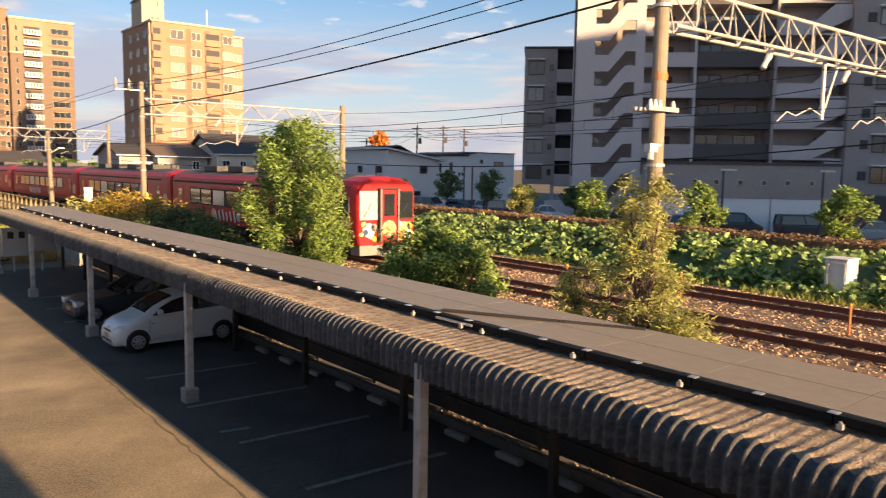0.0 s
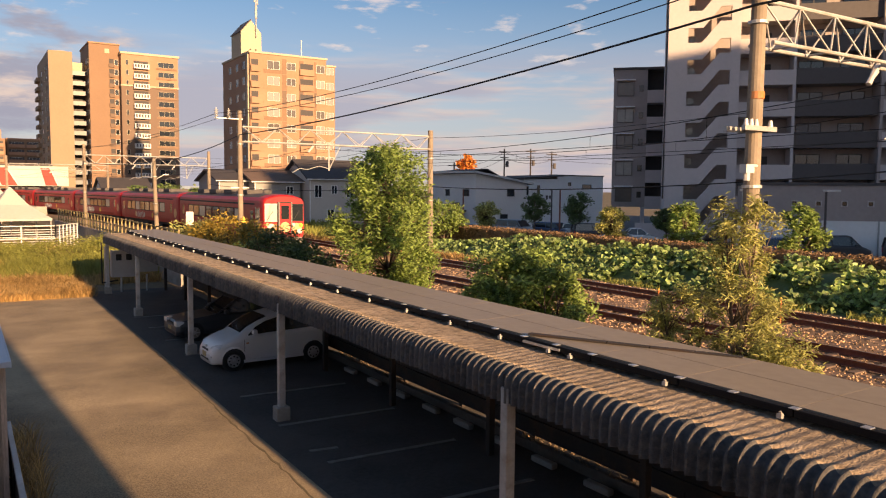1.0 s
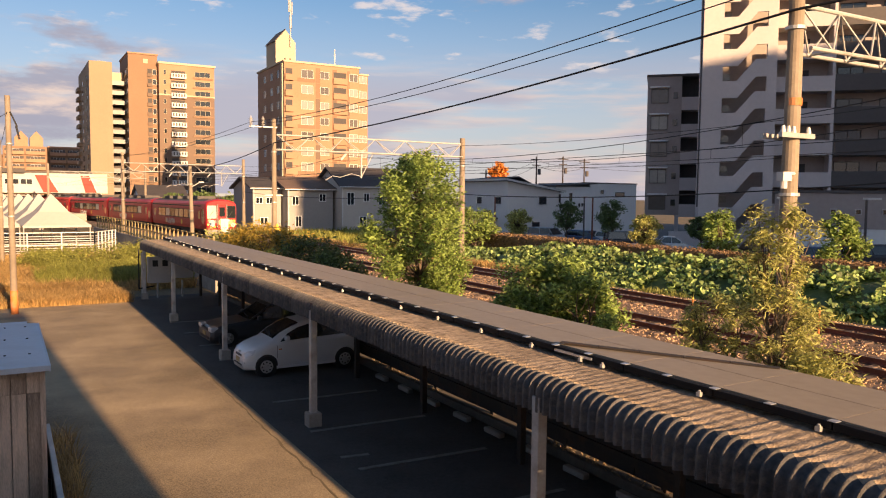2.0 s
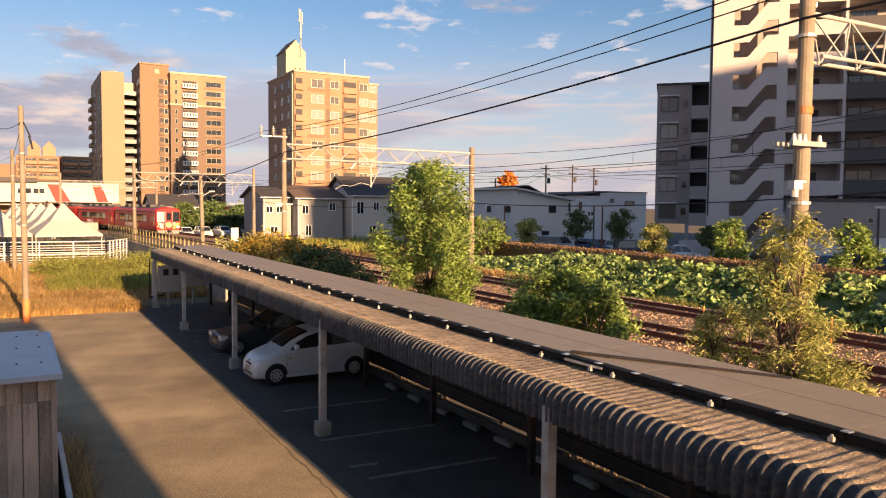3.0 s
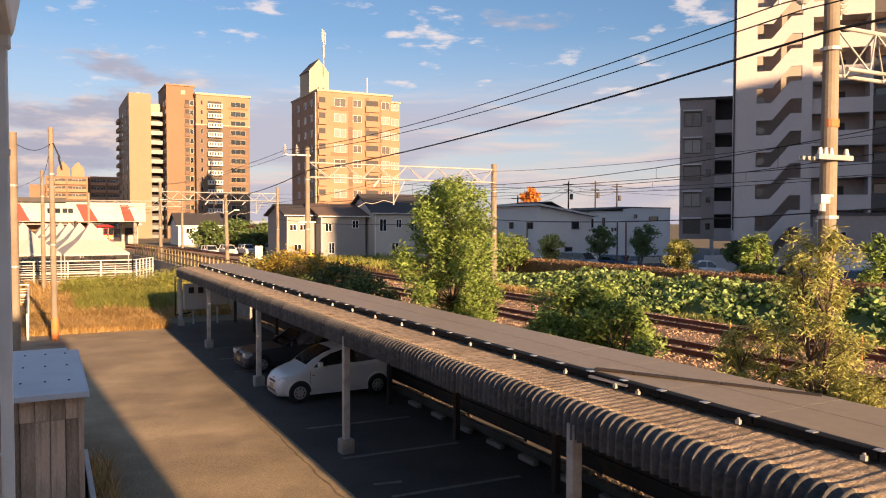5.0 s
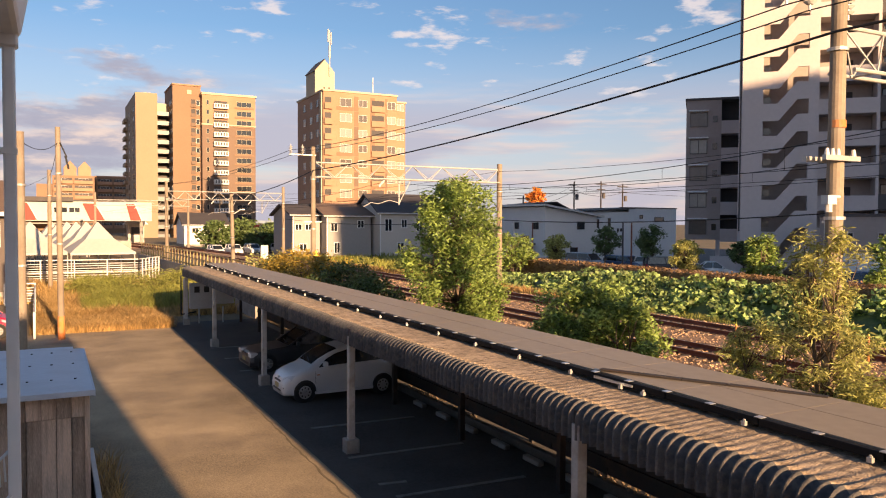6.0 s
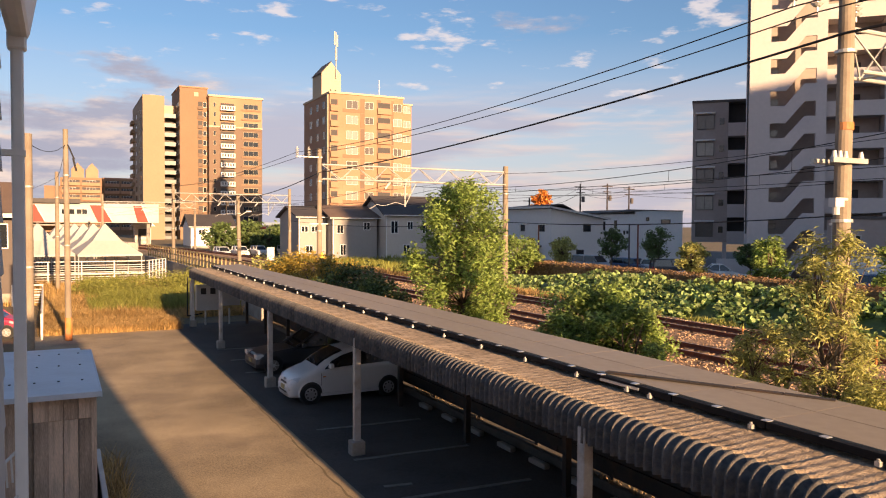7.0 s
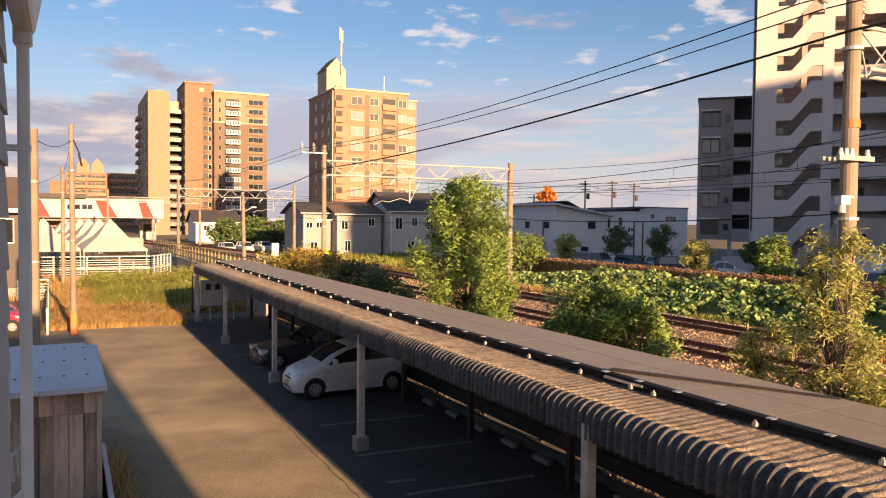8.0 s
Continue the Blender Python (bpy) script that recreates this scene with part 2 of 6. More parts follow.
    "leaf": surface("leaf", (0.25, 0.34, 0.085), 0.55, 0.5, 2.0, island_tone=0.6, translucent=0.4),
    "leaf_light": surface("leaf_light", (0.43, 0.43, 0.14), 0.55, 0.5, 2.0, island_tone=0.5, translucent=0.4),
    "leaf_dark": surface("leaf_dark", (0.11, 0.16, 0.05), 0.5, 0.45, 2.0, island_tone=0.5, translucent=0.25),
    "leaf_vine": surface("leaf_vine", (0.31, 0.41, 0.14), 0.5, 0.65, 2.0, island_tone=0.65, translucent=0.35),
    "leaf_yellow": surface("leaf_yellow", (0.42, 0.3, 0.05), 0.6, 0.4, 2.0, island_tone=0.5, translucent=0.3),
    "leaf_red": surface("leaf_red", (0.26, 0.165, 0.085), 0.6, 0.5, 2.0, island_tone=0.5, translucent=0.25),
    "leaf_orange": surface("leaf_orange", (0.78, 0.3, 0.06), 0.6, 0.35, 2.0, island_tone=0.5, translucent=0.3),
    "grass_dry": surface("grass_dry", (0.5, 0.33, 0.13), 0.8, 0.5, 0.6, island_tone=0.45, translucent=0.3),
    "grass_green": surface("grass_green", (0.3, 0.31, 0.07), 0.7, 0.4, 0.6, island_tone=0.4, translucent=0.3),
    # Distance haze is put into the hills' blue colour.
    "hill": surface("hill", (0.2, 0.25, 0.32), 0.95, 0.1, 0.01),
    "fence_ochre": surface("fence_ochre", (0.38, 0.3, 0.13), 0.7, 0.25, 3.0, stain=(0.2, 0.12, 0.06), stain_scale=2.0),
    "cable": surface("cable", (0.02, 0.02, 0.022), 0.7, 0.2, 1.0),
    "insulator": surface("insulator", (0.6, 0.58, 0.55), 0.3, 0.1, 4.0),
    "signal_lamp": glow("signal_lamp", (1.0, 0.35, 0.05), 3.0),
}


# ---- mesh helpers ----
class Build:
    """Collects vertices and faces of one mesh."""

    def __init__(self):
        self.v, self.f, self.smooth = [], [], False

    def box(self, x0, x1, y0, y1, z0, z1):
        k = len(self.v)
        self.v += [(x, y, z) for z in (z0, z1) for y in (y0, y1) for x in (x0, x1)]
        self.f += [tuple(k + i for i in q) for q in ((0, 2, 3, 1), (4, 5, 7, 6), (0, 1, 5, 4), (2, 6, 7, 3), (0, 4, 6, 2), (1, 3, 7, 5))]
        return self

    def tube(self, a, b, r, r2=None, n=8, cap=True):
        a, b = Vector(a), Vector(b)
        r2 = r if r2 is None else r2
        d = (b - a).normalized()
        u = d.orthogonal().normalized()
        w = d.cross(u)
        k = len(self.v)
        for p, q in ((a, r), (b, r2)):
            for i in range(n):
                t = 2 * math.pi * i / n
                self.v.append(tuple(p + (u * math.cos(t) + w * math.sin(t)) * q))
        for i in range(n):
            j = (i + 1) % n
            self.f.append((k + i, k + j, k + n + j, k + n + i))
        if cap:
            self.f.append(tuple(k + n - 1 - i for i in range(n)))
            self.f.append(tuple(k + n + i for i in range(n)))
        return self

    def bar(self, a, b, w, h=None):
        """A square bar from a to b."""
        return self.tube(a, b, w * 0.7071, None, 4) if h is None else self.slab(a, b, w, h)

    def slab(self, a, b, w, h):
        a, b = Vector(a), Vector(b)
        d = (b - a).normalized()
        u = d.cross(Vector((0, 0, 1)))
        u = (u if u.length > 0.01 else Vector((1, 0, 0))).normalized()
        t = u.cross(d)
        k = len(self.v)
        for p in (a, b):
            for su, st in ((-1, -1), (1, -1), (1, 1), (-1, 1)):
                self.v.append(tuple(p + u * (su * w / 2) + t * (st * h / 2)))
        self.f += [(k, k + 1, k + 2, k + 3), (k + 7, k + 6, k + 5, k + 4)]
        for i in range(4):
            j = (i + 1) % 4
            self.f.append((k + j, k + i, k + 4 + i, k + 4 + j))
        return self

    def loft(self, rings, closed=True, cap=True):
        """Joins rings of equally many points into a skin."""
        k, n = len(self.v), len(rings[0])
        for r in rings:
            self.v += [tuple(p) for p in r]
        for a in range(len(rings) - 1):
            for i in range(n if closed else n - 1):
                j = (i + 1) % n
                self.f.append((k + a * n + i, k + a * n + j, k + (a + 1) * n + j, k + (a + 1) * n + i))
        if cap and closed:
            self.f.append(tuple(k + n - 1 - i for i in range(n)))
            self.f.append(tuple(k + (len(rings) - 1) * n + i for i in range(n)))
        return self

    def leaf(self, p, size, rng, wide=0.5, droop=0.0):
        """A bent leaf of two quads at p."""
        a = rng.uniform(0, 2 * math.pi)
        e = rng.uniform(-0.7, 0.9) - droop
        d = Vector((math.cos(a) * math.cos(e), math.sin(a) * math.cos(e), math.sin(e)))
        s = d.cross(Vector((rng.uniform(-1, 1), rng.uniform(-1, 1), rng.uniform(0.2, 1)))).normalized()
        up = s.cross(d)
        s *= size * wide * 0.5
        p = Vector(p)
        k = len(self.v)
        mid, tip = p + d * size * 0.55 + up * size * 0.06, p + d * size - up * size * 0.1
        self.v += [tuple(p - s * 0.35), tuple(p + s * 0.35), tuple(mid + s), tuple(mid - s), tuple(tip + s * 0.15), tuple(tip - s * 0.15)]
        self.f += [(k, k + 1, k + 2, k + 3), (k + 3, k + 2, k + 4, k + 5)]

    def mesh(self, name, material):
        me = bpy.data.meshes.new(name)
        me.from_pydata(self.v, [], self.f)
        me.materials.append(material)
        if self.smooth:
            me.shade_smooth()
        me.update()
        return me


def part(name, b, material, parent=None, label="", at=None):
    """Links a Build as one mesh object, under a thing if one is given."""
    data = b if isinstance(b, bpy.types.Mesh) else b.mesh(name, M[material])
    ob = new(name, data)
    if at is not None:
        ob.matrix_basis = at
    if parent:
        ob.parent = parent
    if label:
        ob["label"] = label
    return ob


def thing(name, label, category, group="", kind="", at=None):
    ob = new(name)
    ob.empty_display_size = 0.2
    if at is not None:
        ob.matrix_basis = at
    return tagged(ob, label, category, group, kind)


def bevelled(b, name, material, width=0.02, segments=2):
    """The Build as a mesh with rounded edges."""
    me = b.mesh(name, M[material])
    bm = bmesh.new()
    bm.from_mesh(me)
    bmesh.ops.recalc_face_normals(bm, faces=bm.faces)
    bmesh.ops.bevel(bm, geom=[e for e in bm.edges if e.calc_face_angle(0) > 0.5], offset=width, segments=segments, affect="EDGES", profile=0.6)
    bm.to_mesh(me)
    bm.free()
    return me


def bend(y):
    """Sideways offset of the railway, which curves to the west far off."""
    return 0.0 if y < 50 else -0.00112 * (y - 50) ** 2


# ---- ground ----
def ground_height(x, y):
    """The lot lies at 0, the railway on a low bank, the land beyond a little lower again."""
    x -= bend(y)
    for x0, z0, x1, z1 in ((9.75, 0.0, 9.9, 0.75), (9.9, 0.75, 13.2, 1.02), (13.2, 1.02, 23.6, 1.02), (23.6, 1.02, 30.0, 0.35)):
        if x0 <= x < x1:
            return z0 + (z1 - z0) * (x - x0) / (x1 - x0)
    return 0.0 if x < 9.75 else 0.35


def ground():
    xs = [-2500, -600, -150, -60, -20, -8, 0, 5, 9.7, 9.76, 9.9, 10.5, 11.5, 13.2, 16, 19, 22, 23.6, 25.5, 27.5, 30, 36, 50, 80, 140, 300, 800, 2500]
    ys = [-2500, -500, -120, -40, -10, 0, 10, 20, 30, 40, 48, 54, 60, 66, 72, 78, 84, 90, 96, 102, 110, 118, 126, 134, 142, 150, 160, 170, 180, 200, 230, 300, 600, 1200, 3500]
    b = Build()
    for y in ys:
        for x in xs:
            s = bend(min(y, 230)) if abs(x) < 50 else 0.0
            b.v.append((x + s, y, ground_height(x + s, min(y, 230)) if x < 60 else 0.35))
    n = len(xs)
    for j in range(len(ys) - 1):
        for i in range(n - 1):
            b.f.append((j * n + i, j * n + i + 1, (j + 1) * n + i + 1, (j + 1) * n + i))
    tagged(part("ground", b, "earth"), "bare earth and weeds round the railway", "ground", kind="structure")


ground()
lot = Build().box(-1.6, 4.92, -14, 37.6, -0.2, 0.02)
# Same asphalt as the lane, split where the carport's shadow edge falls.
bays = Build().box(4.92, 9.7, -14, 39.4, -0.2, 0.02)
tagged(part("parking_bays", bays, "asphalt_shaded"), "covered parking bays, asphalt darkened to stand in for carport shade", "pavement", kind="structure")
tagged(part("parking_lot", lot, "asphalt"), "worn grey-brown asphalt of a parking lot", "pavement", kind="structure")
tagged(part("road", Build().box(34.0, 110, -20, 130, 0.2, 0.38), "far_asphalt"), "dark asphalt car park beyond the hedge", "pavement", kind="structure")


def parking_line(x0, y0, x1, y1):
    return tagged(part("parking_line", Build().slab((x0, y0, 0.026), (x1, y1, 0.026), 0.11, 0.012), "line_paint"), "dull white painted parking line on asphalt", "road marking", "parking lines", "structure")


for y in (-2.4, 0.1, 2.6, 5.1, 7.6, 10.1, 12.55, 15.1, 17.7, 23.0, 25.6, 28.2, 30.8):
    parking_line(5.5, y, 8.2, y - 0.1)
parking_line(5.45, 13.3, 6.0, 13.22)


crack = Build()
rng = random.Random(8)
prev = Vector((4.62, 8.0, 0.0225))
for k in range(1, 90):
    nxt = Vector((4.62 + 0.0035 * k + rng.uniform(-0.03, 0.03), 8.0 + 0.26 * k, 0.0225))
    crack.slab(prev, nxt, rng.uniform(0.015, 0.05), 0.006)
    prev = nxt
tagged(part("pavement_crack", crack, "earth"), "dark crack running along the asphalt lane", "crack", kind="structure")

# ---- carport ----
CARPORT_Y0, CARPORT_Y1 = -5.0, 39.2


def shoulder(k):
    a = math.radians(180 - 11.25 * k)
    return (5.904 + 0.24 * math.cos(a), 2.61 + 0.185 * math.sin(a))


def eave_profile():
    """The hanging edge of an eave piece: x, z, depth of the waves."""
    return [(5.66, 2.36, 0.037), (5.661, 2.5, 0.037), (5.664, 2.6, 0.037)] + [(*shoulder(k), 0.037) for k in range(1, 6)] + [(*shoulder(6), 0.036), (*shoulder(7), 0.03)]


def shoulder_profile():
    """The round shoulder above it, dusty, its waves flattened to lessen streaks of low sun."""
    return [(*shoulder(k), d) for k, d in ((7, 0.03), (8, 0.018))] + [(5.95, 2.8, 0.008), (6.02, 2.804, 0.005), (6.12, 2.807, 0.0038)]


def roof_profile():
    """The flat sheet from the shoulder to the back eave; the unseen back slope is added to block sun."""
    return [(x, z, 0.0038) for x, z in ((6.09, 2.802), (6.3, 2.812), (6.75, 2.824), (7.6, 2.84), (8.04, 2.85), (8.1, 2.72), (9.55, 2.4))]


def corrugated(name, prof, material, waves, pitch):
    """A corrugated sheet along y with the profile prof across."""
    per, nrm = 8, []
    for i in range(len(prof)):
        a, d = prof[max(0, i - 1)], prof[min(len(prof) - 1, i + 1)]
        t = Vector((d[0] - a[0], d[1] - a[1])).normalized()
        nrm.append((-t.y, t.x))
    b = Build()
    b.smooth = True
    n = len(prof)
    for s in range(waves * per + 1):
        h = math.cos(2 * math.pi * s / per)
        b.v += [(x + nx * h * amp, s * pitch / per, z + nz * h * amp) for (x, z, amp), (nx, nz) in zip(prof, nrm)]
    for s in range(waves * per):
        for i in range(n - 1):
            b.f.append((s * n + i, (s + 1) * n + i, (s + 1) * n + i + 1, s * n + i + 1))
    return b.mesh(name, M[material])


def carport():
    c = thing("carport", "long carport with a corrugated slate roof, round eave and solar panels", "carport")
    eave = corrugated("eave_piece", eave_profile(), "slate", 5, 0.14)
    round_top = corrugated("shoulder_sheet", shoulder_profile(), "slate_dusty_lit", 5, 0.14)
    flat = corrugated("roof_sheet", roof_profile(), "slate_dusty_lit", 5, 0.14)
    rng = random.Random(5)
    for k in range(int((CARPORT_Y1 - CARPORT_Y0) / 0.7)):
        y = CARPORT_Y0 + k * 0.7
        slip = pose(rng.uniform(-0.008, 0.004), y, -0.005 + rng.uniform(-0.01, 0.004), 0.45, 0, 0)
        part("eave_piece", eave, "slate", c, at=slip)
        part("shoulder_sheet", round_top, "slate_dusty_lit", c, at=slip)
        part("roof_sheet", flat, "slate_dusty_lit", c, at=pose(0, y, -0.004 + rng.uniform(-0.002, 0.002), 0.45, 0, 0))
    # solar panels in rows on the flat of the roof, with a dark edge rail, joint plates and clamps
    pm = Build().box(0, 0.677, 0, 1.374, 0, 0.035).mesh("solar_panel", M["panel"])
    rail = bevelled(Build().box(-0.04, 0.04, 0, 1.37, -0.04, 0.045), "edge_rail", "black_metal", 0.012, 2)
    plate = bevelled(Build().box(-0.045, 0.045, -0.045, 0.045, 0, 0.01), "joint_plate", "bright_metal", 0.003, 1)
    clamp = Build().box(-0.026, 0.016, -0.026, 0.026, -0.05, -0.005).box(-0.018, 0.008, -0.008, 0.008, -0.005, 0.018).tube((-0.008, -0.015, -0.005), (-0.008, -0.015, 0.014), 0.007).mesh("rail_clamp", M["galvanised"])
    y = 2.84 - 1.38 * 6
    while y < 37.4:
        for r, x in enumerate((6.72, 7.402)):
            part("solar_panel", pm, "panel", c, at=pose(x, y, 2.925 + 0.012 * r, 0, -0.8, 0))
        part("edge_rail", rail, "black_metal", c, at=pose(6.66, y, 2.905))
        part("back_edge", Build().box(8.082, 8.11, y, y + 1.376, 2.89, 2.96), "black_metal", c)
        for d in (0.0, 0.69):
            part("joint_plate", plate, "bright_metal", c, at=pose(6.655, y + d, 2.951))
        y += 1.38
    for y in (-1.6, -0.2, 1.25, 2.75, 4.32, 5.74, 7.31, 7.74, 8.82, 10.17, 11.58, 13.03, 14.5, 15.95, 17.4, 18.85, 20.3, 21.75, 23.2, 24.65, 26.1, 27.55, 29.0, 30.5, 32.0, 33.5, 35.0, 36.5):
        part("rail_clamp", clamp, "bright_metal", c, "pale metal clamp", at=pose(6.58, y, 2.895))
    part("loose_strut", Build().slab((6.6, 8.3, 2.9), (6.62, 7.55, 2.905), 0.045, 0.03), "bright_metal", c, "pale loose metal strut")
    for k in range(5):
        y = 8.35 - 0.51 * k
        x = 6.74 + 0.262 * k
        part("gap_cover", Build().slab((x, y, 2.985), (x + 0.255, y - 0.497, 2.985), 0.1, 0.02), "dark_steel", c, "dark strip across the panels")
    # frame: front posts with concrete feet, back posts, beams, purlins and low boards
    for y in (-0.3, 7.47, 15.5, 23.15, 31.2, 38.4):
        part("post", bevelled(Build().box(5.64, 5.78, y - 0.07, y + 0.07, 0.3, 2.55), "post", "post_paint", 0.008, 1), "post_paint", c, "grey painted square steel post")
        foot = bevelled(Build().box(5.56, 5.86, y - 0.15, y + 0.15, 0.0, 0.32), "post_foot", "concrete", 0.02, 1)
        part("post_foot", foot, "concrete", c, "concrete foot block")
        part("rafter", Build().box(5.66, 8.06, y - 0.05, y + 0.05, 2.55, 2.715), "dark_steel", c)
    y = -4.0
    while y < 39:
        part("back_post", Build().box(8.24, 8.36, y - 0.06, y + 0.06, 0.0, 2.6), "dark_steel", c)
        y += 3.85
    for x in (6.2, 7.1, 7.95):
        part("purlin", Build().box(x - 0.04, x + 0.04, CARPORT_Y0, CARPORT_Y1 - 0.3, 2.72, 2.765 if x < 7 else 2.79), "dark_steel", c)
    return c


carport()


def board_fence():
    f = thing("board_fence", "dark weathered board fence behind the parking bays", "fence")
    y = -4.0
    while y < 38.5:
        part("post", Build().box(9.26, 9.36, y - 0.06, y + 0.06, 0.2, 1.55), "dark_steel", f)
        y += 2.55
    for z in (0.45, 0.85, 1.28):
        part("board", Build().box(9.16, 9.215, CARPORT_Y0, 38.5, z, z + 0.16), "dark_steel", f)
    # Sheets added in place of netting; they also block sun behind the bays.
    y = CARPORT_Y0
    while y < 38:
        part("sheet", Build().box(9.222, 9.25, y, y + 1.78, 0.28, 1.5), "dark_steel", f, "dark sheet standing in for netting between the posts")
        y += 1.8
    part("rail", Build().tube((9.12, CARPORT_Y0, 1.75), (9.12, 38.5, 1.75), 0.03), "galvanised", f, "thin grey rail")


board_fence()


def kerb():
    b = Build().box(9.1, 9.62, -8, 38.5, -0.1, 0.2)
    tagged(part("retaining_kerb", bevelled(b, "retaining_kerb", "concrete_shaded", 0.02, 1), "concrete_shaded"), "low concrete kerb behind the parking bays", "kerb", kind="structure")


kerb()
stop_mesh = bevelled(Build().box(-0.075, 0.075, -0.3, 0.3, 0.02, 0.13), "wheel_stop", "concrete", 0.02, 1)
for y in (-1.6, -0.4, 1.0, 2.2, 3.5, 4.7, 6.4, 7.75, 9.05, 10.45, 11.7, 13.1, 14.4, 15.8, 17.2, 18.6, 24.0, 25.3, 26.6, 28.0, 29.3):
    w = tagged(part("wheel_stop", stop_mesh, "concrete"), "low concrete wheel stop on the asphalt", "wheel stop", "wheel stops")
    w.matrix_basis = pose(8.83, y, 0)


# ---- railway ----
RAIL_Z = 1.35


def track(cx, label):
    t = thing("railway_track", label, "railway track", "tracks", "structure")
    ys = [-30 + 2.5 * i for i in range(0, 148)]
    for side in (-1, 1):
        for name, mat, prof in (("rail", "rail_rust", [(-0.065, -0.15), (0.065, -0.15), (0.06, -0.135), (0.012, -0.12), (0.012, -0.04), (0.034, -0.03), (0.034, -0.004), (-0.034, -0.004), (-0.034, -0.03), (-0.012, -0.04), (-0.012, -0.12), (-0.06, -0.135)]),
                                ("rail_head", "rail_head", [(-0.028, -0.006), (0.028, -0.006), (0.028, 0.0), (-0.028, 0.0)])):
            b = Build()
            b.loft([[(cx + side * 0.553 + bend(y) + x, y, RAIL_Z + z) for x, z in prof] for y in ys])
            part(name, b, mat, t, "rusty steel rail" if name == "rail" else "worn bright running surface")
    sm = bevelled(Build().box(-1.05, 1.05, -0.1, 0.1, -0.14, 0.0).box(-0.68, -0.43, -0.08, 0.08, 0, 0.015).box(0.43, 0.68, -0.08, 0.08, 0, 0.015), "sleeper", "sleeper", 0.012, 1)
    for k in range(112):
        y = -6 + 0.62 * k
        part("sleeper", sm, "sleeper", t, at=pose(cx + bend(y), y, RAIL_Z - 0.155))
    b = Build()
    for k in range(430):
        y = 63.5 + 0.62 * k
        x = cx + bend(y)
        b.box(x - 1.05, x + 1.05, y - 0.1, y + 0.1, RAIL_Z - 0.29, RAIL_Z - 0.155)
    tagged(part("far_sleepers", b, "sleeper", t), kind="stuff")


def ballast():
    rng = random.Random(3)
    b = Build()
    cols = [14.2, 14.7, 15.2, 16.0, 17.0, 18.0, 18.7, 19.3, 20.0, 21.0, 22.0, 22.8, 23.3, 23.8]
    hs = [0.9, 1.05, 1.16, 1.165, 1.16, 1.165, 1.17, 1.15, 1.165, 1.16, 1.165, 1.16, 1.05, 0.9]
    ys = [-30 + 1.0 * i for i in range(100)] + [70 + 4 * i for i in range(68)]
    for y in ys:
        for x, z in zip(cols, hs):
            b.v.append((x + bend(y), y, z + rng.uniform(-0.02, 0.02)))
    n = len(cols)
    for j in range(len(ys) - 1):
        for i in range(n - 1):
            b.f.append((j * n + i, j * n + i + 1, (j + 1) * n + i + 1, (j + 1) * n + i))
    tagged(part("ballast_bed", b, "ballast"), "rust-brown stone ballast under the tracks", "ballast", kind="structure")
    s = Build()
    for k in range(24000):
        y = rng.uniform(-2, 48) if rng.random() < 0.8 else rng.uniform(-2, 22)
        x = rng.uniform(14.0, 23.8)
        z = float(np.interp(x, cols, hs)) + rng.uniform(0, 0.025)
        r = rng.uniform(0.016, 0.042)
        q = [Vector((rng.uniform(0.6, 1.2) * a, rng.uniform(0.6, 1.2) * c, rng.uniform(0.5, 1.0) * d)) * r for a, c, d in ((1, 0, 0), (-1, 0, 0), (0, 1, 0), (0, -1, 0), (0, 0, 1), (0, 0, -1))]
        k0 = len(s.v)
        s.v += [(x + p.x, y + p.y, z + p.z) for p in q]
        s.f += [tuple(k0 + i for i in f) for f in ((0, 2, 4), (2, 1, 4), (1, 3, 4), (3, 0, 4), (2, 0, 5), (1, 2, 5), (3, 1, 5), (0, 3, 5))]
    tagged(part("ballast_stones", s, "stone"), "loose rust-brown ballast stones between the rails", "stones", kind="stuff")


track(17.0, "rusty narrow-gauge railway track on stone ballast")
track(21.0, "rusty narrow-gauge railway track beside the hedge bank")
ballast()


# ---- train ----
def carriage(tail):
    """One carriage, 20 m long, centred on its own origin at rail height; a tail carriage has a cab at its -y end."""
    c = thing("train_carriage", "red diesel train tail carriage with cab and painted decoration" if tail else "red diesel train carriage with dark windows", "train carriage", "train carriages")
    half, L = 1.4, 9.95
    sec = [(-1.32, 0.62), (-1.39, 0.95), (-1.4, 2.5), (-1.36, 2.88), (-1.2, 3.08), (-0.7, 3.24), (0, 3.3), (0.7, 3.24), (1.2, 3.08), (1.36, 2.88), (1.4, 2.5), (1.39, 0.95), (1.32, 0.62)]
    b = Build()
    b.loft([[(x * s, y, 0.62 + (z - 0.62) * h) for x, z in sec] for y, s, h in ((-L, 0.93, 0.955), (-L + 0.12, 0.97, 0.985), (-L + 0.5, 1, 1), (L - 0.1, 1, 1), (L, 0.98, 0.99))])
    part("body", b, "train_red", c)
    r = Build()
    r.loft([[(x, y, z + 0.012) for x, z in ((-1.18, 3.08), (-0.7, 3.25), (0, 3.31), (0.7, 3.25), (1.18, 3.08), (0.5, 2.95), (-0.5, 2.95))] for y in (-L + 1.3, L - 0.3)])
    part("roof", r, "train_roof", c, "sooty dark roof")
    part("underframe", Build().box(-1.2, 1.2, -L + 0.8, L - 0.4, 0.42, 0.63).box(-1.25, 1.25, -4.5, -1.2, 0.2, 0.42).box(-1.25, 1.25, 0.2, 2.2, 0.25, 0.42).box(-1.22, 1.22, 3.0, 4.6, 0.22, 0.42), "train_under", c)
    for y in (-4.6, -1.2, 2.4, 5.6):
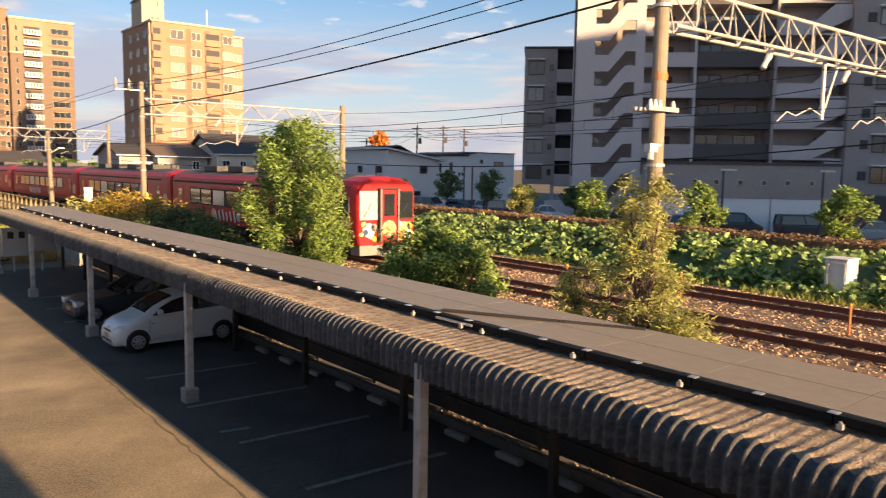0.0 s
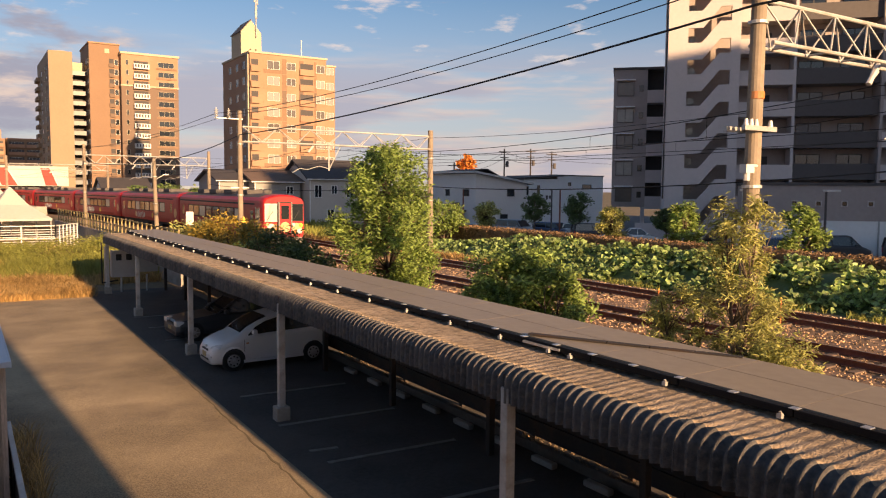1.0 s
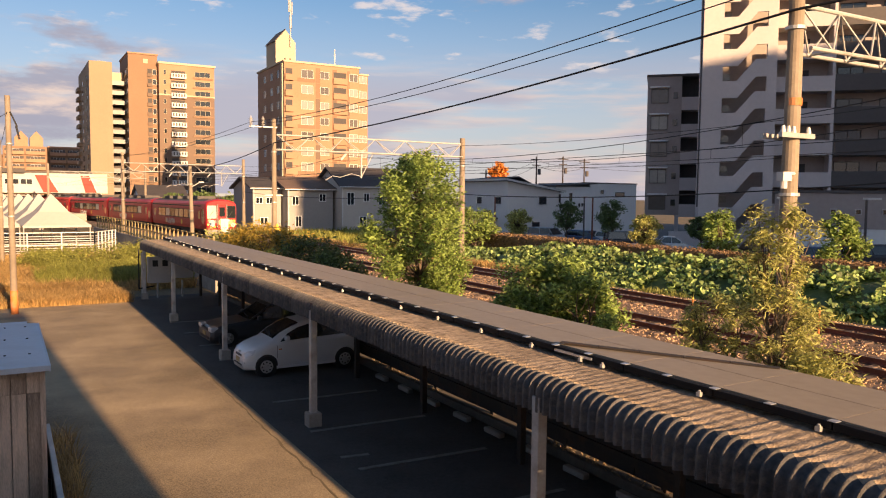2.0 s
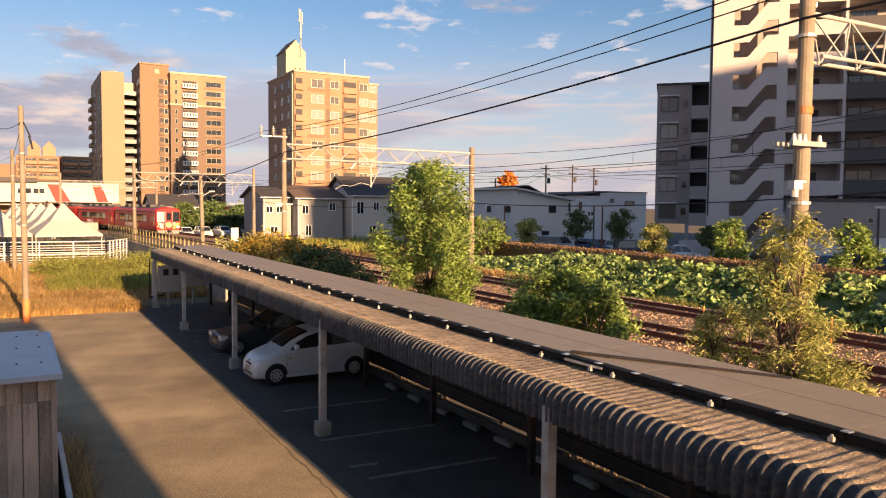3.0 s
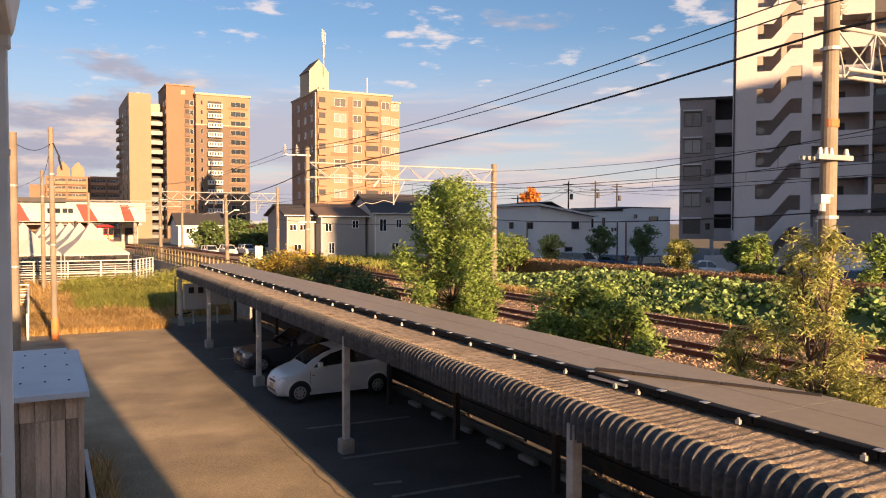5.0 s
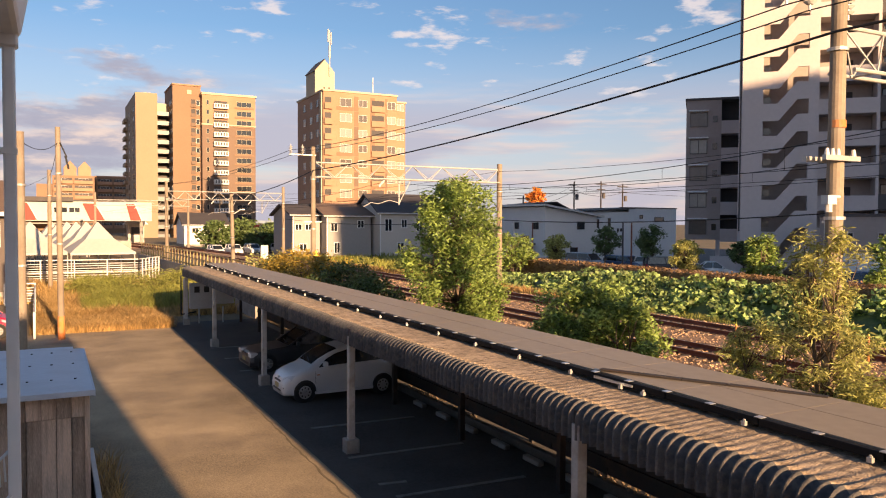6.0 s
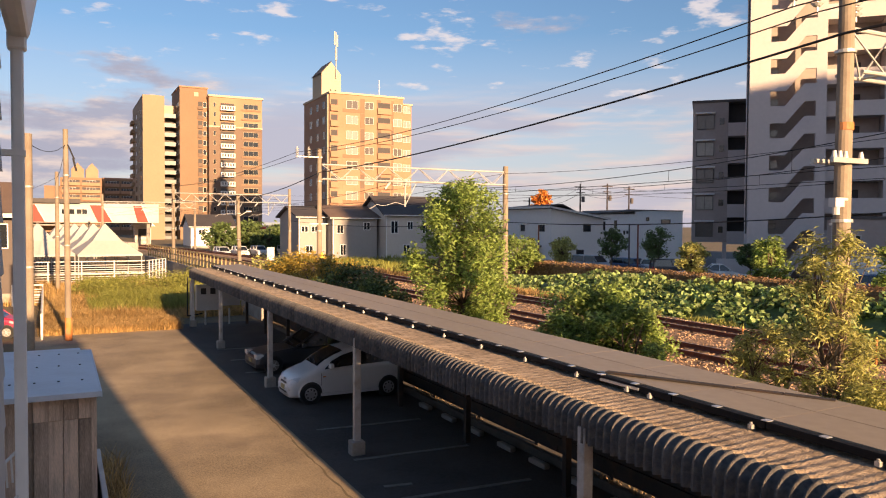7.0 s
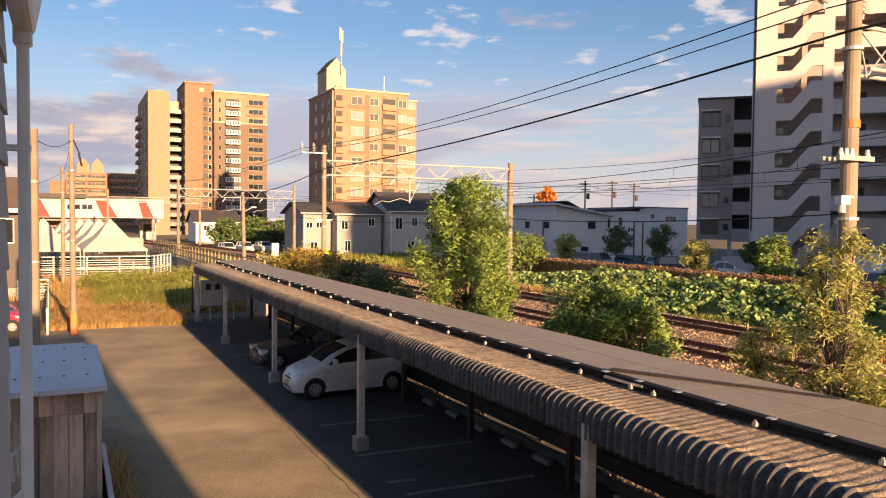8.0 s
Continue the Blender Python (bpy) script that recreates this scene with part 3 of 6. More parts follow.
        part("roof_unit", bevelled(Build().box(-0.85, 0.85, y - 0.9, y + 0.9, 3.25, 3.56), "roof_unit", "train_roof", 0.06, 2), "train_roof", c)
    wheel = Build().tube((-0.6, 0, 0), (-0.48, 0, 0), 0.43, None, 20).tube((0.48, 0, 0), (0.6, 0, 0), 0.43, None, 20).tube((-0.6, 0, 0), (0.6, 0, 0), 0.08)
    wm = wheel.mesh("wheelset", M["train_under"])
    for y in (-7.0, 7.0):
        bogie = part("bogie", Build().box(-0.98, -0.8, y - 1.5, y + 1.5, 0.32, 0.58).box(0.8, 0.98, y - 1.5, y + 1.5, 0.32, 0.58).box(-0.8, 0.8, y - 0.25, y + 0.25, 0.35, 0.6), "train_under", c)
        for d in (-1.05, 1.05):
            part("wheelset", wm, "train_under", bogie, at=pose(0, y + d, 0.43))
    for side in (-1, 1):
        x = side * 1.4
        k = 0
        for y in (-5.3, -3.6, -1.9, -0.2, 1.5, 3.2, 4.9, 6.3):
            w = Build().box(min(x, x + side * 0.012), max(x, x + side * 0.012), y - 0.72, y + 0.72, 1.55, 2.3)
            f = Build()
            for y0, y1, z0, z1 in ((y - 0.78, y + 0.78, 1.49, 1.55), (y - 0.78, y + 0.78, 2.3, 2.36), (y - 0.78, y - 0.72, 1.55, 2.3), (y + 0.72, y + 0.78, 1.55, 2.3)):
                f.box(min(x, x + side * 0.02), max(x, x + side * 0.02), y0, y1, z0, z1)
            pane = part("window_pane", w, "train_glass" if k % 5 else "train_pane_pale", c)
            part("window_frame", f, "train_under", pane)
            k += 1
        for y in (-8.0, 8.6):
            d = Build().box(min(x, x + side * 0.015), max(x, x + side * 0.015), y - 0.45, y + 0.45, 0.72, 2.45)
            door = part("door", bevelled(d, "door", "train_red", 0.005, 1), "train_red", c)
            part("door_glass", Build().box(min(x + side * 0.015, x + side * 0.022), max(x + side * 0.015, x + side * 0.022), y - 0.25, y + 0.25, 1.5, 2.25), "train_glass", door)
        # pale and warm painted shapes along the flank
        for y, z, rad, mat in ((-9.1, 1.5, 0.4, "skin_tone"), (-2.0, 1.1, 0.26, "yellow"), (3.9, 1.1, 0.28, "skin_tone"), (0.8, 1.08, 0.24, "white_paint")):
            part("painted_disc", Build().tube((x, y, z), (x + side * 0.008, y, z), rad, None, 20), mat, c, "painted round shape")
        for k in range(6):
            part("painted_bar", Build().slab((x + side * 0.004, 1.2 + 0.46 * k, 0.78 + 0.05 * (k % 2)), (x + side * 0.004, 1.38 + 0.46 * k, 1.36 - 0.06 * (k % 3)), 0.012, 0.17), "white_paint", c, "pale painted bar")
        part("side_stripe", Build().box(min(x, x + side * 0.006), max(x, x + side * 0.006), -L + 1.4, L - 0.3, 2.62, 2.72), "train_under", c, "dark stripe above the windows")
    if tail:
        y = -L
        def plate(name, x0, x1, z0, z1, mat, d=0.02, parent=c, label="", off=0.0):
            return part(name, bevelled(Build().box(x0, x1, y - d - off, y - off, z0, z1), name, mat, 0.012, 1), mat, parent, label)
        # The left pane's pale colour stands in for its bright reflection.
        for x0, x1, mat in ((-1.2, -0.5, "train_pane_pale"), (0.52, 1.2, "window")):
            fr = plate("windscreen_frame", x0 - 0.06, x1 + 0.06, 1.6, 2.72, "white_paint" if x0 < 0 else "train_under", 0.02)
            part("windscreen", bevelled(Build().box(x0, x1, y - 0.034, y - 0.02, 1.67, 2.66), "windscreen", mat, 0.02, 2), mat, fr)
            part("wiper", Build().slab((x0 + 0.1, y - 0.045, 1.72), (x0 + 0.45, y - 0.045, 2.25), 0.025, 0.02), "plastic_dark", fr)
        d = part("gangway_door", bevelled(Build().box(-0.37, 0.37, y - 0.16, y, 0.78, 2.75), "gangway_door", "train_red", 0.02, 2), "train_red", c)
        fr = Build().box(-0.46, -0.37, y - 0.2, y, 0.72, 2.82).box(0.37, 0.46, y - 0.2, y, 0.72, 2.82).box(-0.37, 0.37, y - 0.2, y, 2.75, 2.82)
        part("door_surround", fr, "train_under", c, "dark rubber door surround")
        part("door_glass", Build().box(-0.26, 0.26, y - 0.168, y - 0.16, 1.75, 2.6), "window", d)
        part("painted_disc", Build().tube((0.0, y - 0.16, 1.25), (0.0, y - 0.168, 1.25), 0.33, None, 24), "skin_tone", d, "painted round shape")
        for x, z, rad, mat in ((0.85, 1.18, 0.32, "skin_tone"), (1.1, 1.35, 0.14, "yellow"), (-0.85, 1.2, 0.28, "white_paint"), (-1.08, 1.42, 0.12, "skin_tone"), (-0.6, 1.3, 0.15, "train_grey")):
            part("painted_disc", Build().tube((x, y, z), (x, y - 0.01, z), rad, None, 20), mat, c, "painted round shape")
        for x, z, rad, mat in ((-0.75, 0.98, 0.13, "white_paint"), (-1.0, 1.12, 0.12, "car_blue"), (0.62, 1.42, 0.1, "white_paint"), (1.02, 0.98, 0.16, "white_paint"), (0.72, 0.98, 0.12, "orange")):
            part("painted_disc", Build().tube((x, y - 0.01, z), (x, y - 0.016, z), rad, None, 20), mat, c, "painted round shape")
        for x in (-0.41, 0.41):
            part("door_post", Build().box(x - 0.03, x + 0.03, y - 0.225, y - 0.2, 0.75, 2.8), "train_grey", c, "pale grey door edge")
        for x, z in ((-0.12, 1.32), (0.12, 1.32), (0.0, 1.2)):
            part("painted_disc", Build().tube((x, y - 0.168, z), (x, y - 0.172, z), 0.05, None, 14), "orange", d, "painted round shape")
        part("cab_window_frame", Build().box(-1.402, -1.39, y + 0.54, y + 0.6, 1.62, 2.46).box(-1.402, -1.39, y + 1.25, y + 1.31, 1.62, 2.46), "white_paint", c)
        for s in (-1, 1):
            part("tail_lamp", Build().tube((s * 0.62, y, 0.86), (s * 0.62, y - 0.06, 0.86), 0.1, None, 14), "yellow", c, "round yellow lamp")
            part("corner_lamp", Build().tube((s * 1.2, y + 0.02, 1.05), (s * 1.2, y - 0.05, 1.05), 0.07, None, 12), "signal_lamp", c, "lit orange lamp")
        part("skirt", bevelled(Build().box(-1.22, 1.22, y + 0.05, y + 0.75, 0.2, 0.64), "skirt", "train_grey", 0.05, 2), "train_grey", c, "pale grey skirt")
        part("coupler", Build().box(-0.13, 0.13, y - 0.45, y + 0.3, 0.42, 0.68).tube((0, y - 0.3, 0.55), (0, y - 0.62, 0.55), 0.17, 0.15, 12), "train_under", c, "dark coupler with hoses")
        for x in (-0.34, 0.34):
            part("brake_hose", Build().tube((x, y + 0.05, 0.5), (x * 1.1, y - 0.28, 0.25), 0.03), "rubber", c)
        part("cab_side_window", Build().box(-1.41, -1.385, y + 0.6, y + 1.25, 1.7, 2.4), "train_glass", c, "dark cab side window")
    return c


TRAIN = [carriage(True)]
for k in range(4):
    TRAIN.append(carriage(False))

# ---- buildings ----
def bx(*a):
    return Build().box(*a)


def add_window(parent, x, z, w, h, y=0.0, panes=2, glass="window", frame="white_paint", sill=True):
    """A framed window on a wall that faces -y, standing a little proud, its glass set back in the frame."""
    f = Build()
    for x0, x1, z0, z1 in ((x - w / 2, x + w / 2, z + h / 2 - 0.06, z + h / 2), (x - w / 2, x + w / 2, z - h / 2, z - h / 2 + 0.06),
                           (x - w / 2, x - w / 2 + 0.06, z - h / 2 + 0.06, z + h / 2 - 0.06), (x + w / 2 - 0.06, x + w / 2, z - h / 2 + 0.06, z + h / 2 - 0.06)):
        f.box(x0, x1, y - 0.09, y, z0, z1)
    for k in range(1, panes):
        xc = x - w / 2 + w * k / panes
        f.box(xc - 0.03, xc + 0.03, y - 0.08, y, z - h / 2 + 0.06, z + h / 2 - 0.06)
    win = part("window", f, frame, parent)
    part("pane", bx(x - w / 2 + 0.06, x + w / 2 - 0.06, y - 0.03, y - 0.01, z - h / 2 + 0.06, z + h / 2 - 0.06), glass, win)
    return win


def side_window(parent, y, z, w, h, x=0.0, glass="window", frame="white_paint"):
    """A framed window on a wall that faces -x."""
    f = Build()
    for y0, y1, z0, z1 in ((y - w / 2, y + w / 2, z + h / 2 - 0.06, z + h / 2), (y - w / 2, y + w / 2, z - h / 2, z - h / 2 + 0.06),
                           (y - w / 2, y - w / 2 + 0.06, z - h / 2 + 0.06, z + h / 2 - 0.06), (y + w / 2 - 0.06, y + w / 2, z - h / 2 + 0.06, z + h / 2 - 0.06)):
        f.box(x - 0.09, x, y0, y1, z0, z1)
    win = part("window", f, frame, parent)
    part("pane", bx(x - 0.03, x - 0.01, y - w / 2 + 0.06, y + w / 2 - 0.06, z - h / 2 + 0.06, z + h / 2 - 0.06), glass, win)


def add_balcony(parent, x0, x1, z, y=0.0, depth=1.1, rail=1.05, mat="white_paint", gaps=0, back="recess_shade"):
    """A balcony in front of a wall that faces -y: panel coloured dark for shade, slab, parapet and side cheeks."""
    s = bx(x0, x1, y - depth, y, z - 0.16, z).box(x0, x1, y - depth, y - depth + 0.12, z, z + rail).box(x0, x0 + 0.1, y - depth + 0.12, y, z, z + rail).box(x1 - 0.1, x1, y - depth + 0.12, y, z, z + rail)
    bal = part("balcony", s, mat, parent)
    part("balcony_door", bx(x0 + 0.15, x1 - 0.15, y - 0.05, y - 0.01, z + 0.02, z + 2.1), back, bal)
    if gaps:
        w = (x1 - x0 - 0.3) / gaps
        for k in range(gaps):
            # Dark panels on the parapet's face paint in its shaded gaps.
            part("opening", bx(x0 + 0.15 + w * (k + 0.25), x0 + 0.15 + w * (k + 0.75), y - depth - 0.012, y - depth, z + 0.2, z + rail - 0.2), "recess_shade", bal)
    return bal


def tan_tower():
    t = thing("apartment_tower", "tan tiled apartment tower with a cream gabled penthouse and mast", "apartment building")
    part("wall", bx(46.0, 61.2, 140, 157, 0, 30.0), "tan_tile", t)
    part("wall", bx(61.2, 63.6, 141.2, 156, 0, 29.0), "tan_tile", t)
    part("pilaster", bx(45.75, 46.0, 140.6, 141.6, 0, 30.2), "cream_wall", t, "pale vertical pilaster")
    part("cornice", bx(45.8, 61.4, 139.8, 157.2, 30.0, 30.35), "cream_wall", t)
    part("cornice", bx(61.4, 63.8, 141.0, 156.2, 29.0, 29.3), "cream_wall", t)
    for k in range(10):
        z = 28.1 - 2.92 * k
        glass = "window_pale" if k % 3 == 1 else "window"
        add_window(t, 50.5, z, 2.4, 1.6, 140, 2, "window_pale" if k % 4 else "window_mid")
        add_window(t, 54.0, z, 1.8, 1.4, 140, 2, "window_pale" if k % 3 == 2 else "window_mid")
        add_window(t, 60.0, z, 1.8, 1.5, 140, 2, "window_pale" if k % 3 else "window_mid")
        add_window(t, 62.5, z, 1.6, 1.4, 141.2, 2, "window_pale")
        add_balcony(t, 55.7, 58.6, z - 1.3, 140, 0.4, 1.0, "tan_tile", back="recess_shade")
        add_balcony(t, 46.1, 47.7, z - 1.3, 140, 0.5, 1.0, "tan_tile", back="recess_shade")
        for y in (143.5, 147.5, 152.0):
            side_window(t, y, z, 1.3, 1.4, 46.0, glass)
        part("tile_band", bx(48.6, 52.1, 139.96, 140.0, z - 1.5, z - 0.8), "brown_tile" if k % 3 == 0 else "tan_tile", t)
        for x in (52.2, 55.6, 58.7):
            part("tile_panel", bx(x, x + (0.9 if x < 58 else 0.5), 139.965, 140.0, z - 1.5, z + 1.3), "brown_tile" if (k + int(x)) % 3 else "dark_tile", t)
    pent = part("penthouse", Build().loft([[(46.3, y, 30.2), (50.3, y, 30.2), (50.3, y, 34.9), (48.3, y, 37.2), (46.3, y, 34.9)] for y in (146, 152)]), "cream_wall", t, "cream gabled penthouse")
    part("penthouse_roof", Build().loft([[(46.15, y, 34.75), (48.3, y, 37.25), (48.3, y, 37.42), (46.1, y, 34.9)] for y in (145.8, 152.2)]), "roof_tile", pent)
    part("vent", bx(48.0, 48.3, 145.94, 146, 31.2, 31.8).box(49.0, 49.3, 145.94, 146, 31.2, 31.8), "recess_shade", pent)
    mast = Build().tube((49.2, 145.7, 34), (49.2, 145.7, 43.0), 0.12).tube((48.9, 145.7, 40.6), (48.9, 145.7, 43.2), 0.16).tube((49.5, 145.7, 40.2), (49.5, 145.7, 42.6), 0.14).tube((49.2, 145.7, 37.5), (49.2, 145.7, 40), 0.25)
    part("antenna_mast", mast, "galvanised", t, "grey telephone mast")
    part("roof_mast", Build().tube((58.5, 146, 30.3), (58.5, 146, 34.5), 0.1).box(57.9, 59.1, 145.8, 146.2, 30.3, 31.0), "white_paint", t)


def brown_tower():
    t = thing("apartment_tower", "tall brown tiled apartment tower with white balconies", "apartment building")
    part("wall", bx(31.5, 39.4, 235, 252, 0, 45.0), "brown_tile", t)
    part("wall", bx(39.4, 55.0, 232.5, 250, 33.8, 42.5), "tan_tile", t)
    part("wall", bx(39.4, 55.0, 232.5, 250, 0, 33.8), "dark_tile", t)
    part("band", bx(39.3, 55.1, 232.35, 250.1, 33.6, 34.0), "cream_wall", t)
    part("cornice", bx(39.2, 55.3, 232.2, 250.2, 42.5, 43.1), "cream_wall", t)
    part("cornice", bx(31.3, 39.6, 234.7, 252.2, 45.0, 45.4), "tan_tile", t)
    part("roof_emblem", bx(35.6, 36.8, 234.92, 235, 42.6, 43.8), "cream_wall", t)
    for k in range(14):
        z = 40.2 - 2.8 * k
        add_balcony(t, 42.6, 46.8, z - 1.5, 232.5, 1.2, 1.25, "white_paint", 5)
        add_window(t, 51.6, z, 4.4, 1.5, 232.5, 3, "window", "cream_wall")
        part("ledge", bx(48.8, 54.6, 232.3, 232.5, z - 1.35, z - 0.85), "brown_tile", t)
        add_window(t, 38.6, z, 1.0, 1.5, 235, 1)
        add_window(t, 41.0, z, 0.7, 1.4, 232.5, 1, "window", "cream_wall")
        part("side_balcony", bx(36.6, 38.0, 234.6, 235.0, z - 1.4, z - 0.4), "dark_tile", t)
        # Dark panel on the wall, painting the shade above the side balcony.
        part("recess_opening", bx(36.7, 37.9, 234.95, 235.0, z - 0.4, z + 0.9), "recess_shade", t)
        side_window(t, 240, z, 2.4, 1.4, 31.5)
        side_window(t, 236.5, z, 0.9, 1.4, 31.5)
    part("entrance_canopy", bx(40, 55, 228, 232.4, 3.4, 4.2), "station_red", t, "dark red ground-floor canopy")
    c = thing("apartment_tower", "slim cream apartment tower with side balconies coloured blue-grey for shade", "apartment building")
    part("wall", bx(21.46, 27.4, 236, 270, 0, 42.2), "cream_tile", c)
    part("roof_block", bx(27.4, 31.4, 244.2, 256, 38, 40.6).box(24.0, 26.2, 240, 244, 42.2, 42.9), "cream_wall", c)
    part("back_wall", bx(27.4, 31.5, 244, 256, 0, 38), "charcoal", c)
    for k in range(14):
        z = 38.0 - 2.8 * k
        part("balcony", bx(27.4, 31.5, 240.5, 244, z - 1.5, z - 1.3).box(27.4, 31.5, 240.5, 240.65, z - 1.3, z - 0.3), "balcony_shaded", c)
        side_window(c, 241.5, z, 2.2, 1.6, 21.46, "window", "dark_tile")
        side_window(c, 246.5, z, 1.0, 1.6, 21.46, "window_pale", "cream_wall")
        side_window(c, 256.0, z, 3.0, 1.6, 21.46, "window", "dark_tile")
        part("side_balcony", bx(20.5, 21.46, 262, 269.5, z - 1.4, z - 0.3), "cream_tile", c)


def far_flats():
    t = thing("apartment_block", "long far tan apartment block with rooftop gables", "apartment building")
    part("wall", bx(0, 14.8, 330, 345, 0, 22.8), "brown_tile", t)
    part("wall", bx(-5.5, 0, 332, 345, 0, 19.5), "brown_tile", t)
    part("wall", bx(15.4, 27.5, 333, 346, 0, 22.6), "brown_tile", t)
    part("roof_edge", bx(15.2, 27.7, 332.8, 346, 22.6, 23.2), "tan_tile", t)
    for x in (4.0, 9.2):
        part("roof_gable", Build().loft([[(x, y, 22.8), (x + 4.6, y, 22.8), (x + 4.6, y, 26.3), (x + 2.3, y, 29.0), (x, y, 26.3)] for y in (336, 341)]), "tan_tile", t)
    for k in range(7):
        z = 19.8 - 2.9 * k
        for x0, x1, y in ((0.5, 7, 330), (7.6, 14.2, 330), (16, 21.3, 333), (22, 27, 333)):
            add_balcony(t, x0, x1, z, y, 1.0, 1.1, "tan_tile")
            add_window(t, (x0 + x1) / 2, z + 1.5, 3.4, 1.0, y, 3)


def apartments():
    """Large grey apartment house turned to the south-west; its stair tower stands at the local origin."""
    at = pose(56.1, 49.8, 0.35, 0, 0, -45.6)
    t = thing("apartment_house", "large grey-brown apartment house with a white zigzag stair tower", "apartment building", at=at)
    F = 2.88
    H = 28.0
    z0 = 4.7  # middle of the lowest full stair opening
    # stair tower
    part("stair_wall", bx(0, 1.75, 0, 0.25, 0, H), "pale_wall", t)
    part("stair_wall", bx(0, 0.25, 0.25, 6, 0, H), "pale_wall", t)
    part("stair_wall", bx(5.5, 6.35, 0, 0.6, 0, H), "pale_wall", t)
    # Back is grey-brown, not pale: the stairwell's shade put into its colour.
    part("stair_back", bx(0.25, 6.35, 2.6, 6, 0, H), "grey_brown", t)
    part("downpipe", Build().tube((-0.12, 0.2, 4), (-0.12, 0.2, H), 0.07), "charcoal", t)
    for k in range(-1, 8):
        z = z0 + F * k
        low = [(1.75, z - 0.72), (2.95, z - 0.72), (4.55, z + 1.18), (5.5, z + 1.18)]      # parapet line of this opening
        top = [(1.75, z - F + 0.62), (3.05, z - F + 0.62), (4.6, z - F + 2.5), (5.5, z - F + 2.5)]  # head of the one below
        b = Build()
        b.loft([[(x, y, zz) for x, zz in low] + [(x, y, zz) for x, zz in reversed(top)] for y in (0.0, 0.22)])
        part("stair_parapet", b, "pale_wall", t)
        part("stair_flight", Build().slab((2.9, 1.0, z - 1.4), (4.7, 1.0, z + 0.5), 1.3, 0.2), "pale_wall", t)
        part("landing", bx(0.25, 2.9, 0.22, 2.6, z - 1.5, z - 1.35).box(4.6, 5.5, 0.22, 2.6, z + 0.45, z + 0.6), "pale_wall", t)
        w = part("landing_window", bx(2.0, 2.6, 2.55, 2.6, z - 0.3, z + 0.3), "window_pale", t)
    # gallery, balconies, stepped stair and window wall, floor by floor
    part("core_wall", bx(6.35, 18.4, 3.2, 14, 0, H), "grey_brown", t)
    part("core_wall", bx(18.4, 25.0, 2.6, 14, 0, H), "grey_brown", t)
    part("window_wall", bx(25.0, 44.0, 0.4, 14, 0, H), "grey_brown", t)
    part("fin", bx(11.1, 11.35, 1.0, 3.2, 0, H), "pale_wall", t)
    part("fin", bx(18.3, 18.55, 0.6, 3.2, 0, H), "grey_brown", t)
    part("fin", bx(24.9, 25.1, 0.2, 2.6, 0, H), "grey_brown", t)
    for k in range(0, 9):
        z = 3.2 + F * k
        part("gallery_slab", bx(6.35, 11.1, 1.2, 3.2, z - 0.2, z), "pale_wall", t)
        part("gallery_parapet", bx(6.35, 11.1, 1.0, 1.2, z - 0.2, z + 1.15), "pale_wall", t)
        part("gallery_door", bx(8.6, 9.5, 3.14, 3.2, z, z + 2.0), "recess_shade", t)
        part("balcony_slab", bx(11.35, 18.3, 1.2, 3.2, z - 0.2, z), "grey_brown", t)
        part("balcony_parapet", bx(11.35, 18.3, 1.0, 1.2, z - 0.2, z + 1.25), "charcoal", t)
        for x in (13.0, 16.6):
            add_window(t, x, z + 1.25, 2.2, 1.9, 3.2, 2, "window", "charcoal")
        part("step_slab", bx(18.55, 24.9, 0.9, 2.6, z - 0.2, z), "pale_wall", t)
        part("step_parapet", bx(18.55, 21.8, 0.7, 0.9, z - 0.2, z + 1.15), "pale_wall", t)
        b = Build()
        b.loft([[(21.8, y, z - 0.2), (24.9, y, z + 1.3), (24.9, y, z + 2.55), (23.4, y, z + 2.55), (21.8, y, z + 1.15)] for y in (0.7, 0.9)])
        part("step_parapet", b, "pale_wall", t)
        part("step_window", bx(22.9, 24.2, 2.54, 2.6, z + 0.6, z + 1.9), "window", t)
        for x in (28.3, 32.5, 38.0):
            add_window(t, x, z + 1.35, 2.1, 1.5, 0.4, 2, "window_pale" if (k + int(x)) % 3 == 0 else "window", "charcoal")
            part("window_hood", bx(x - 1.25, x + 1.25, -0.05, 0.4, z + 2.2, z + 2.34), "house_white", t, "pale window hood")
        part("vent_window", bx(26.2, 26.9, 0.3, 0.4, z + 0.9, z + 1.7), "recess_shade", t)
    # lower wing, set back
    part("wing_wall", bx(-5.0, -1.5, 10, 20, 3.0, 17.6), "grey_brown", t)
    # Wall coloured dark for the shade behind the wing's balconies.
    part("wing_wall", bx(-1.5, 0.3, 12, 20, 3.0, 17.6), "recess_shade", t)
    part("wing_roof", bx(-5.1, 0.3, 9.9, 20.1, 17.6, 17.85), "charcoal", t)
    for x in (-4.9, -1.9):
        part("wing_column", bx(x, x + 0.4, 10.2, 10.6, 0, 3.0), "pale_wall", t)
    for k in range(5):
        z = 4.3 + 2.82 * k
        # Pale panes on alternate floors paint in the sky's reflection.
        add_window(t, -3.75, z, 1.75, 1.5, 10, 2, "window_pale" if k % 2 else "window_mid", "charcoal")
        part("window_hood", bx(-4.75, -2.75, 9.55, 10, z + 0.85, z + 0.98), "house_white", t, "pale window hood")
        part("vent_window", bx(-2.35, -1.9, 9.92, 10, z - 0.3, z + 0.35), "window", t)
        part("wing_balcony", bx(-1.5, 0.3, 10, 10.15, z - 1.5, z - 0.15).box(-1.5, 0.3, 10.15, 12, z - 1.5, z - 1.35), "pale_wall", t)
